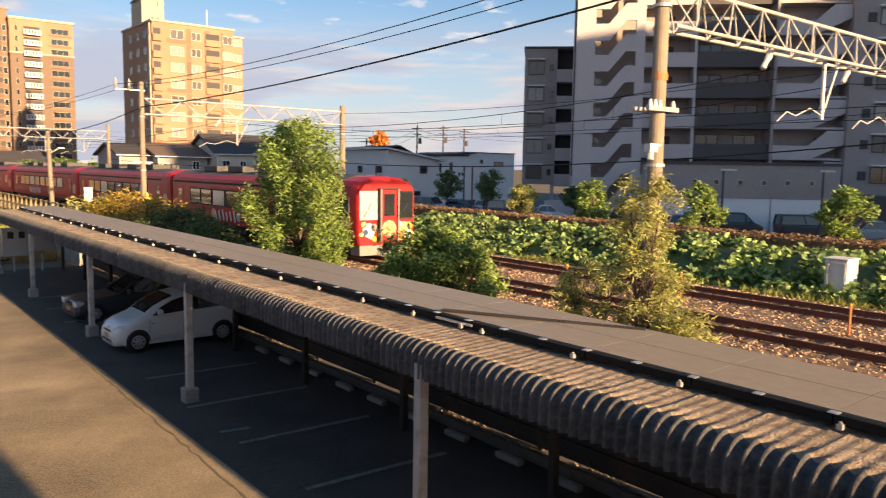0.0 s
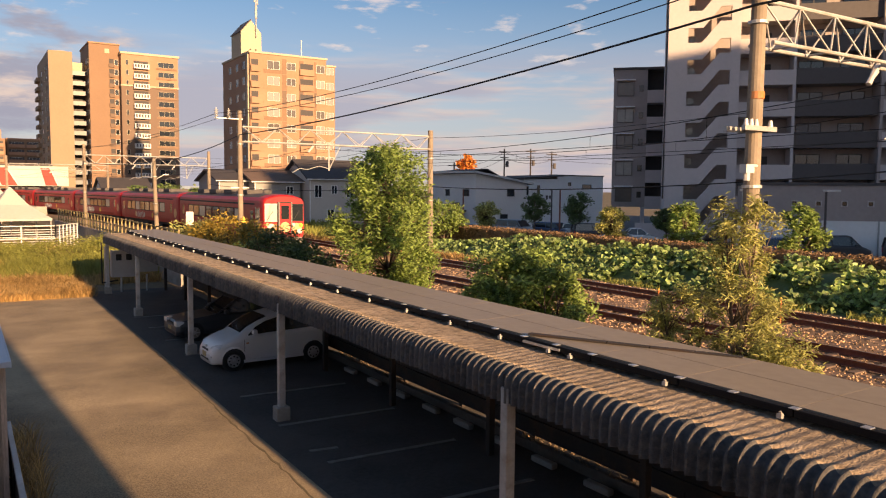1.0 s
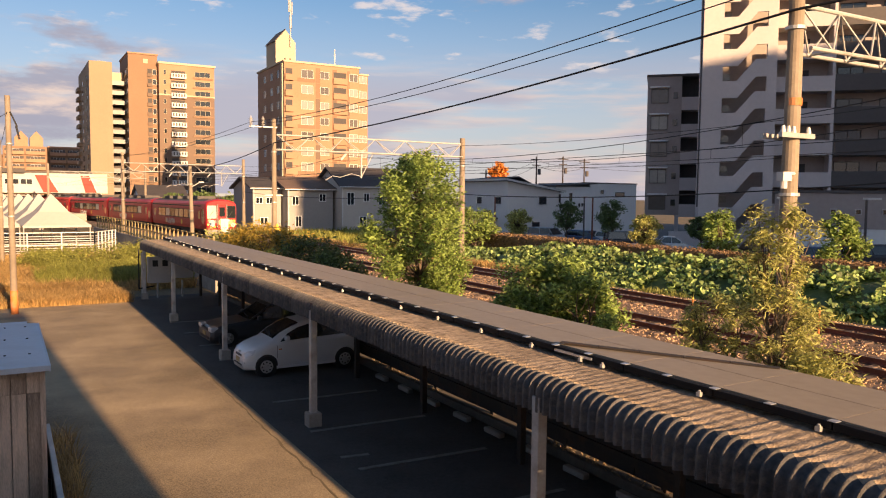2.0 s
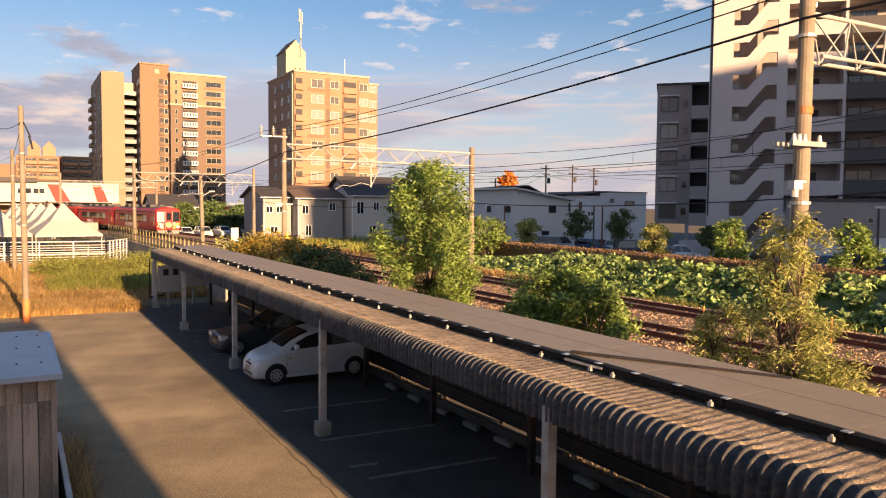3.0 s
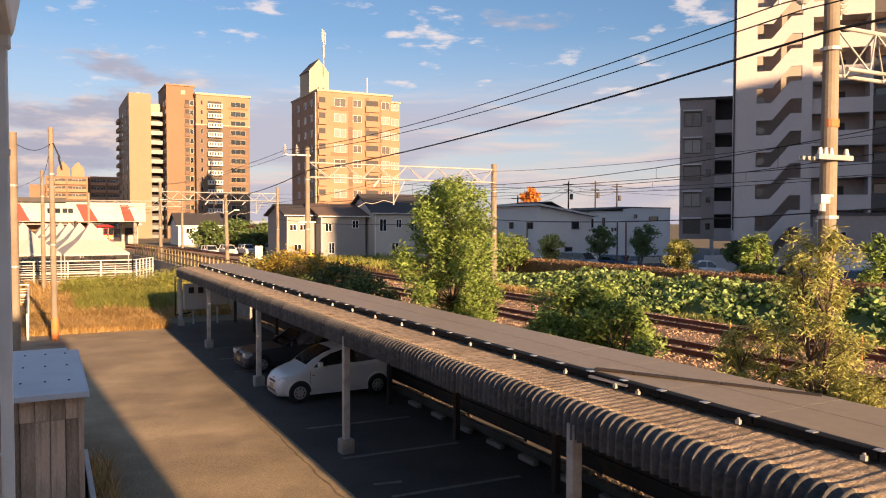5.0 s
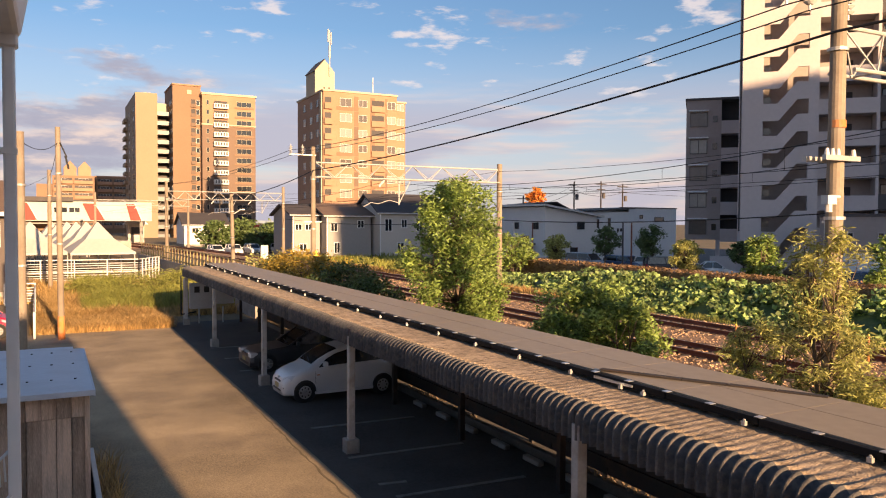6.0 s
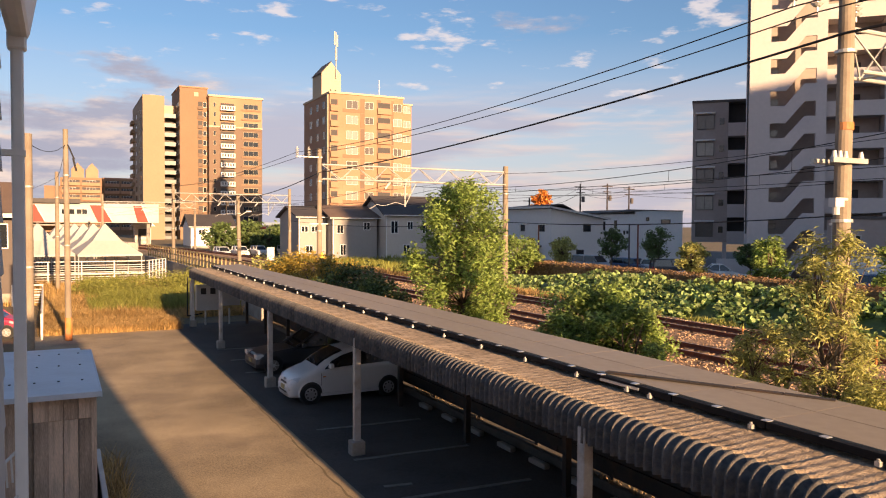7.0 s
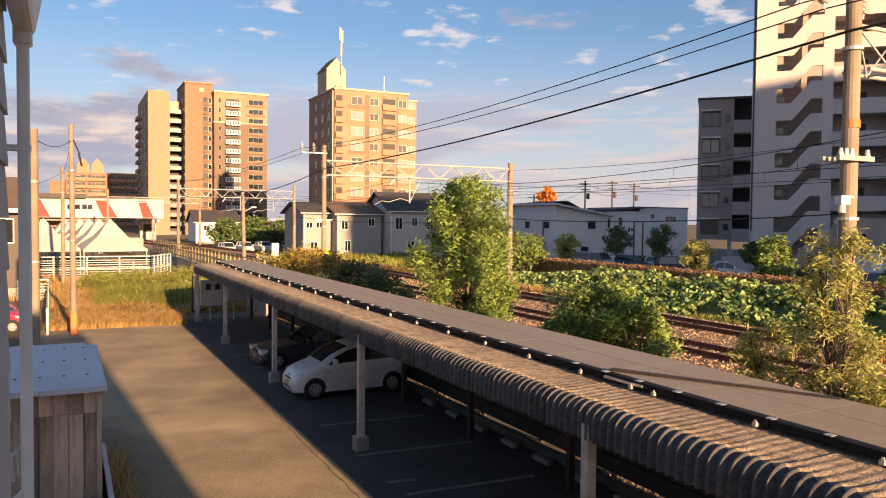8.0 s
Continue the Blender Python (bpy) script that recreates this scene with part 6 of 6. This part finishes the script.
def small_hatchback(label, at):
    """A rounded one-box hatchback with its nose towards -x, 3.4 m long."""
    c = thing("car", label, "car", "carport cars", at=at)
    # x, top of the sides, roof height, half width at the sides, half width at the roof
    stations = [(-1.7, 0.44, 0.5, 0.46, 0.38), (-1.68, 0.53, 0.6, 0.58, 0.48), (-1.6, 0.62, 0.7, 0.66, 0.54), (-1.42, 0.72, 0.81, 0.715, 0.59), (-1.15, 0.81, 0.91, 0.735, 0.62), (-0.98, 0.86, 0.96, 0.735, 0.62),
                (-0.7, 0.92, 1.17, 0.735, 0.615), (-0.4, 0.935, 1.33, 0.735, 0.6), (-0.12, 0.945, 1.43, 0.735, 0.585), (0.25, 0.955, 1.485, 0.735, 0.575), (0.7, 0.965, 1.5, 0.735, 0.57), (1.1, 0.975, 1.48, 0.73, 0.565),
                (1.36, 0.98, 1.42, 0.715, 0.55), (1.5, 0.98, 1.27, 0.7, 0.57), (1.6, 0.95, 1.03, 0.68, 0.58), (1.66, 0.72, 0.8, 0.66, 0.56), (1.7, 0.5, 0.56, 0.6, 0.5)]

    def at_x(x):
        return [float(np.interp(x, [q[0] for q in stations], [q[k] for q in stations])) for k in range(1, 5)]

    rings = []
    for x, zb, zr, wb, wr in stations:
        half = [(wb * 0.9, 0.2), (wb * 0.985, 0.28), (wb, 0.42), (wb, zb - 0.1), (wb * 0.985, zb - 0.015), (wb * 0.965, zb), (wr + 0.03, zr - 0.07 if zr - zb > 0.15 else zr - 0.03), (wr - 0.03, zr - 0.015), (wr - 0.2, zr)]
        rings.append([(x, -w, z) for w, z in half] + [(x, w, z) for w, z in reversed(half)])
    b = Build().loft(rings)
    b.smooth = True
    part("body", b, "car_white", c)

    def side_point(x, u, s):
        """A point on the cabin's side, u from the belt (0) to the roof's edge (1), a little proud of it."""
        zb, zr, wb, wr = at_x(x)
        return (x, s * (wb * 0.965 + (wr + 0.03 - wb * 0.965) * u + 0.006), zb + (zr - 0.07 - zb) * u)

    for s in (-1, 1):
        for xs, lows, highs, name in (((-0.72, -0.5, -0.2, 0.12, 0.3), (0.1, 0.09, 0.08, 0.08, 0.08), (0.2, 0.8, 0.9, 0.93, 0.93), "front_side_window"), ((0.36, 0.7, 1.05, 1.3, 1.4), (0.08, 0.08, 0.1, 0.13, 0.3), (0.93, 0.93, 0.92, 0.86, 0.6), "rear_side_window")):
            w = Build()
            outer = [[side_point(x, lo, s), side_point(x, hi, s)] for x, lo, hi in zip(xs, lows, highs)]
            w.loft([[p, q, (q[0], q[1] - s * 0.02, q[2]), (p[0], p[1] - s * 0.02, p[2])] for p, q in outer])
            part(name, w, "window", c, "dark side glass")
        part("door_seam", Build().box(0.325, 0.335, min(s * 0.733, s * 0.739), max(s * 0.733, s * 0.739), 0.34, 0.9), "plastic_dark", c)
        part("door_seam", Build().box(-0.83, -0.82, min(s * 0.733, s * 0.739), max(s * 0.733, s * 0.739), 0.34, 0.84), "plastic_dark", c)
        part("door_handle", bevelled(Build().box(0.12, 0.27, min(s * 0.73, s * 0.76), max(s * 0.73, s * 0.76), 0.8, 0.84), "door_handle", "car_white", 0.01, 1), "car_white", c)
        part("indicator", Build().box(-0.78, -0.7, min(s * 0.73, s * 0.745), max(s * 0.73, s * 0.745), 0.72, 0.75), "orange", c, "small amber side lamp")
        part("door_mirror", bevelled(Build().box(-0.62, -0.5, min(s * 0.7, s * 0.89), max(s * 0.7, s * 0.89), 0.96, 1.1), "door_mirror", "car_white", 0.035, 2), "car_white", c)
        lamp_body = Build().loft([[(-1.695, s * 0.36, 0.55), (-1.655, s * 0.6, 0.57), (-1.5, s * 0.712, 0.63), (-1.42, s * 0.7, 0.75), (-1.585, s * 0.56, 0.72), (-1.665, s * 0.4, 0.64)],
                                  [(-1.6, s * 0.36, 0.6), (-1.56, s * 0.56, 0.62), (-1.45, s * 0.6, 0.68), (-1.4, s * 0.6, 0.75), (-1.5, s * 0.5, 0.72), (-1.58, s * 0.4, 0.68)]])
        part("headlight", lamp_body, "headlamp", c, "clear almond-shaped headlight")
        part("tail_light", bevelled(Build().box(1.5, 1.655, min(s * 0.56, s * 0.69), max(s * 0.56, s * 0.69), 0.74, 0.98), "tail_light", "car_red", 0.03, 2), "car_red", c, "red tail light")
        part("sill", Build().box(-0.85, 0.9, min(s * 0.68, s * 0.742), max(s * 0.68, s * 0.742), 0.2, 0.28), "car_white", c)
        for x in (-1.13, 1.2):
            part("wheel_arch", Build().tube((x, s * 0.5, 0.3), (x, s * 0.738, 0.3), 0.325, None, 28), "plastic_dark", c)
            part("arch_lip", Build().loft([[(x + r * math.cos(a), s * y, 0.3 + r * math.sin(a)) for r, y in ((0.322, 0.73), (0.322, 0.752), (0.36, 0.745), (0.37, 0.728))] for a in [math.radians(-12 + 12 * k) for k in range(18)]]), "car_white", c)
            tyre = part("tyre", bevelled(Build().tube((x, s * 0.58, 0.28), (x, s * 0.745, 0.28), 0.28, None, 28), "tyre", "rubber", 0.025, 2), "rubber", c)
            part("wheel_disc", Build().tube((x, s * 0.743, 0.28), (x, s * 0.75, 0.28), 0.185, 0.175, 24), "alloy", tyre, "plain silver steel wheel")
            for k in range(8):
                a = math.pi * k / 4
                part("wheel_slot", Build().tube((x + 0.125 * math.cos(a), s * 0.746, 0.28 + 0.125 * math.sin(a)), (x + 0.125 * math.cos(a), s * 0.753, 0.28 + 0.125 * math.sin(a)), 0.024, None, 8), "plastic_dark", tyre)
            part("hub_cap", Build().tube((x, s * 0.748, 0.28), (x, s * 0.765, 0.28), 0.055, 0.045, 14), "alloy", tyre)
    screen = [[(x, w, at_x(x)[1] + 0.006 - (0.02 if abs(w) > 0.5 else 0.0)) for w in (-0.56, -0.42, 0.0, 0.42, 0.56)] for x in (-0.9, -0.7, -0.4, -0.16)]
    part("windscreen", Build().loft(screen, closed=False), "window", c, "dark raked windscreen")
    part("rear_window", Build().loft([[(x + 0.012, w, z) for w in (-0.5, 0.0, 0.5)] for x, z in ((1.4, 1.38), (1.5, 1.27), (1.585, 1.06))], closed=False), "window", c, "dark rear window")
    part("grille", bevelled(Build().box(-1.706, -1.62, -0.26, 0.26, 0.53, 0.59), "grille", "plastic_dark", 0.015, 1), "plastic_dark", c)
    part("badge", Build().tube((-1.69, 0, 0.635), (-1.64, 0, 0.64), 0.035, None, 12), "bright_metal", c)
    part("bumper", bevelled(Build().box(-1.715, -1.5, -0.52, 0.52, 0.27, 0.5), "bumper", "car_white", 0.05, 3), "car_white", c)
    part("air_intake", bevelled(Build().box(-1.722, -1.6, -0.36, 0.36, 0.29, 0.35), "air_intake", "plastic_dark", 0.01, 1), "plastic_dark", c)
    part("number_plate", Build().box(-1.727, -1.7, -0.16, 0.16, 0.37, 0.49), "fence_ochre", c, "plain yellow plate")
    for w in (-0.3, 0.12):
        part("wiper", Build().slab((-0.88, w, 1.06), (-0.8, w + 0.36, 1.12), 0.02, 0.02), "plastic_dark", c)
    return c


small_hatchback("small white rounded hatchback parked under the carport", pose(7.27, 21.1, 0.02, 0, 0, 1.0))
car("dark grey sedan parked under the carport", pose(7.9, 25.9, 0.02, 0, 0, 2.0), "car_dark", "sedan", "carport cars", 4.4, 1.69, 1.32)
for x, y, a, m, k, lab in ((46.8, 60.5, 100, "car_grey", "van", "brown-grey van in the far car park"), (50.0, 58.5, 100, "car_blue", "hatch", "dark blue hatchback in the far car park"),
                           (51.2, 55.4, 100, "car_white", "hatch", "white hatchback in the far car park"), (48.6, 51.0, 150, "car_dark", "van", "black van in the far car park"),
                           (46.5, 45.8, 150, "car_grey", "sedan", "silver sedan in the far car park"), (49.6, 46.6, 140, "car_white", "sedan", "white sedan in the far car park"),
                           (40.0, 58.5, 100, "car_grey", "sedan", "pale sedan in the far car park"), (50.6, 29.6, 130, "car_dark", "van", "black van beside the annexe"),
                           (53.2, 25.4, 135, "car_dark", "van", "long dark van beside the annexe"), (48.2, 32.2, 130, "car_blue", "hatch", "dark hatchback beside the annexe"), (55.8, 21.8, 135, "car_grey", "sedan", "grey sedan beside the annexe")):
    car(lab, pose(x, y, 0.38, 0, 0, a), m, k, "far parked cars", 4.2, 1.7, 1.75 if k == "van" else 1.5)
for x, y in ((20, 108), (23, 110.5), (26, 112), (30, 112), (34, 111)):
    car("pale far car parked by the trees", pose(x, y, 0.35, 0, 0, 95), "car_white" if x % 3 else "car_grey", "hatch", "far parked cars", 3.9, 1.6, 1.5)
car("small pink-red car behind the downpipe", pose(-3.1, 38.3, 0.02, 0, 0, 170), "car_red", "hatch", "lot cars", 3.4, 1.475, 1.5)


# ---- lamps of the far car park ----
for x, y, arm, m in ((40.6, 46.7, 0.9, "rail_rust"), (38.5, 57.5, 0.9, "rail_rust"), (41.6, 48.9, 0.8, "charcoal"), (37.4, 58.9, 0.6, "white_paint"), (40.5, 24.4, 0.9, "charcoal"), (43.8, 20.2, 0.9, "charcoal"), (36.0, 26.4, -0.2, "white_paint")):
    s = thing("street_lamp", "slim car park lamp post with a flat head", "street lamp", "car park lamps", at=pose(x, y, 0.35))
    part("post", Build().tube((0, 0, 0), (0, 0, 4.75), 0.08, 0.06, 10), m, s)
    part("head", bevelled(Build().box(-0.15, arm + 0.3, -0.14, 0.14, 4.72, 4.84), "head", "white_paint", 0.02, 1), "white_paint", s)
    part("foot", Build().tube((0, 0, 0), (0, 0, 0.15), 0.14, 0.12, 10), "concrete", s)


# ---- shed, fences and things at the lot's edge ----
def shed():
    s = thing("shed", "weathered brown board shed with a pale metal roof", "shed")
    rng = random.Random(61)
    me = bevelled(Build().box(0, 0.19, 0, 0.025, 0, 2.2), "board", "wood", 0.006, 1)
    short = bevelled(Build().box(0, 0.19, 0, 0.025, 0, 0.37), "board", "wood", 0.006, 1)
    x = -1.75
    while x < 0.3:
        part("board", me, "wood", s, at=pose(x, 12.24 + rng.uniform(-0.006, 0.006), 0.0 + rng.uniform(-0.02, 0), 0, rng.uniform(-0.3, 0.3), 0))
        part("board", short, "wood", s, at=pose(x, 12.215 + rng.uniform(-0.006, 0.006), 2.15, 0, rng.uniform(-0.3, 0.3), 0))
        x += 0.196
    y = 12.3
    side = bevelled(Build().box(0, 0.025, 0, 0.19, 0, 2.4), "side_board", "wood", 0.006, 1)
    while y < 16.1:
        part("side_board", side, "wood", s, at=pose(0.41, y, 0))
        y += 0.196
    part("corner_post", Build().box(0.38, 0.45, 12.2, 12.28, 0, 2.5), "wood", s)
    part("core", Build().box(-1.8, 0.39, 12.28, 16.3, 0, 2.46), "wood", s)
    part("roof", Build().loft([[(-2.0, y, z), (0.5, y, z), (0.5, y, z + 0.03), (-2.0, y, z + 0.03)] for y, z in ((12.05, 2.53), (16.45, 2.49))]), "shed_roof", s, "pale painted metal roof sheet")
    part("fascia", Build().box(-2.0, 0.5, 12.03, 12.048, 2.49, 2.567).loft([[(0.502, y, z - 0.05), (0.52, y, z - 0.05), (0.52, y, z + 0.035), (0.502, y, z + 0.035)] for y, z in ((12.03, 2.53), (16.45, 2.49))]), "shed_roof", s)
    for k in range(7):
        for yy in (13.1, 14.6, 16.0):
            part("roof_screw", Build().tube((-1.7 + 0.33 * k, yy, 2.5), (-1.7 + 0.33 * k, yy, 2.575 - (yy - 12) * 0.009), 0.018, None, 6), "dark_steel", s)
    low = thing("shed", "small lean-to with a grey sheet roof behind the shed", "shed")
    part("wall", Build().box(-1.2, 0.3, 17.2, 19.6, 0, 2.0), "siding", low)
    part("roof", Build().loft([[(-1.3, y, z), (0.38, y, z), (0.38, y, z + 0.03), (-1.3, y, z + 0.03)] for y, z in ((17.05, 2.15), (19.7, 2.05))]), "shed_roof", low)
    f = thing("low_fence", "low dark steel fence along the lot edge", "fence")
    part("panel", Build().box(0.53, 0.57, 4.5, 14.6, 0.05, 0.98), "dark_steel", f)
    part("cap", bevelled(Build().box(0.51, 0.59, 4.5, 14.65, 0.98, 1.02), "cap", "galvanised", 0.008, 1), "galvanised", f)
    for y in (5.0, 7.0, 9.0, 11.0, 13.0):
        part("post", Build().box(0.52, 0.58, y - 0.03, y + 0.03, 0, 0.98), "galvanised", f)


shed()


def white_fence(name, label, pts, height, step, slats):
    f = thing(name, label, "fence")
    for (xa, ya), (xb, yb) in zip(pts, pts[1:]):
        d = math.hypot(xb - xa, yb - ya)
        n = max(1, round(d / step))
        for k in range(n + 1):
            x, y = xa + (xb - xa) * k / n, ya + (yb - ya) * k / n
            part("post", Build().box(x - 0.045, x + 0.045, y - 0.045, y + 0.045, 0, height), "white_paint", f)
        for z in (height - 0.04, height * 0.5):
            part("rail", Build().slab((xa, ya, z), (xb, yb, z), 0.06, 0.08), "white_paint", f)
        for k in range(slats):
            z = 0.2 + (height - 0.35) * k / slats
            part("slat", Build().slab((xa, ya + 0.06, z), (xb, yb + 0.06, z), 0.02, 0.06), "siding", f)
    return f


white_fence("fence", "white steel fence with grey slats in front of the marquee", [(-8, 66.5), (6.2, 66.5)], 2.0, 2.3, 9)
white_fence("fence", "white steel fence turning beside the weeds", [(6.2, 66.5), (8.2, 70.5)], 2.0, 0.8, 9)
white_fence("fence", "low white fence along the lot edge", [(-0.75, 36.5), (-1.0, 52)], 1.15, 1.9, 4)
mesh_gate = white_fence("gate", "white mesh gate beside the lot", [(-2.6, 52), (-1.0, 52)], 1.3, 0.8, 6)


def marquee():
    w, low, peak = 5.3, 2.2, 4.85
    for j in range(2):
        for k in range(6):
            x, y = 3.55 - 0.74 * k - 5.35 * j, 75 + 5.35 * k + 0.74 * j
            t = thing("marquee", "white pyramid-roofed marquee tent in a row", "tent", "marquee row", at=pose(x, y, 0.1, 0, 0, 7.9))
            h = w / 2
            part("canopy", Build().loft([[(-h, -h, low), (h, -h, low), (h, h, low), (-h, h, low)], [(-h * 0.45, -h * 0.45, low + 1.15), (h * 0.45, -h * 0.45, low + 1.15), (h * 0.45, h * 0.45, low + 1.15), (-h * 0.45, h * 0.45, low + 1.15)],
                                         [(-0.06, -0.06, peak), (0.06, -0.06, peak), (0.06, 0.06, peak), (-0.06, 0.06, peak)]]), "tent", t)
            for sx in (-1, 1):
                for sy in (-1, 1):
                    part("leg", Build().tube((sx * (h - 0.08), sy * (h - 0.08), 0), (sx * (h - 0.08), sy * (h - 0.08), low), 0.05), "galvanised", t)
            part("valance", Build().box(-h, h, -h - 0.01, -h, low - 0.18, low).box(h, h + 0.01, -h, h, low - 0.18, low), "tent", t)


marquee()
hb = gable_house("house", "dark brown sided house with a reddish roof", -14, -2.3, 52.5, 62, 5.6, 7.4, "siding_dark", "roof_brown", "x", ((-3.3, 4.2, 1.0, 1.5),))
part("fascia", Build().box(-14.4, -1.9, 51.8, 51.95, 5.3, 5.55), "white_paint", hb)

# meter cabinet under the far end of the carport
mc = thing("meter_cabinet", "pale grey electric cabinet on a frame under the carport", "cabinet", at=pose(5.6, 38.7, 0))
part("box", bevelled(Build().box(0.3, 1.35, -0.2, 0.25, 0.75, 2.0), "box", "siding", 0.02, 1), "siding", mc)
part("box", bevelled(Build().box(1.5, 2.4, -0.2, 0.25, 0.95, 1.9), "box", "siding", 0.02, 1), "siding", mc)
for x in (0.5, 0.95):
    part("meter", Build().box(x, x + 0.25, -0.215, -0.2, 1.55, 1.85), "plastic_dark", mc)
for x in (0.05, 0.75, 1.9):
    part("leg", Build().tube((x, 0, 0), (x, 0, 2.2 if x < 0.1 else 0.8), 0.045), "galvanised", mc)
part("conduit", Build().tube((-0.1, -0.05, 0.5), (-0.1, -0.05, 2.4), 0.03).tube((-0.1, -0.05, 0.5), (0.6, -0.05, 0.6), 0.03), "rubber", mc)


# ---- movement ----
def train_pose(y):
    """The pose of a carriage whose middle is y metres along the line."""
    x0, x1 = 17.0 + bend(y - 7), 17.0 + bend(y + 7)
    return pose((x0 + x1) / 2, y, RAIL_Z, 0, 0, -math.degrees(math.atan2(x1 - x0, 14.0)))


def motions():
    tail = [(0.0, 24.6), (0.5, 34.9), (1.0, 45.5), (1.5, 56.8), (2.0, 68.3), (2.5, 79.9), (3.0, 91.4), (3.5, 102.8), (4.0, 114.1),
            (4.5, 125.3), (5.0, 136.5), (5.5, 147.6), (6.0, 158.7), (6.5, 169.8), (7.0, 180.8), (7.5, 191.8), (8.0, 202.8)]
    for k, c in enumerate(TRAIN):
        walk(c, [(t, train_pose(y + 9.95 + 20.4 * k)) for t, y in tail])


motions()
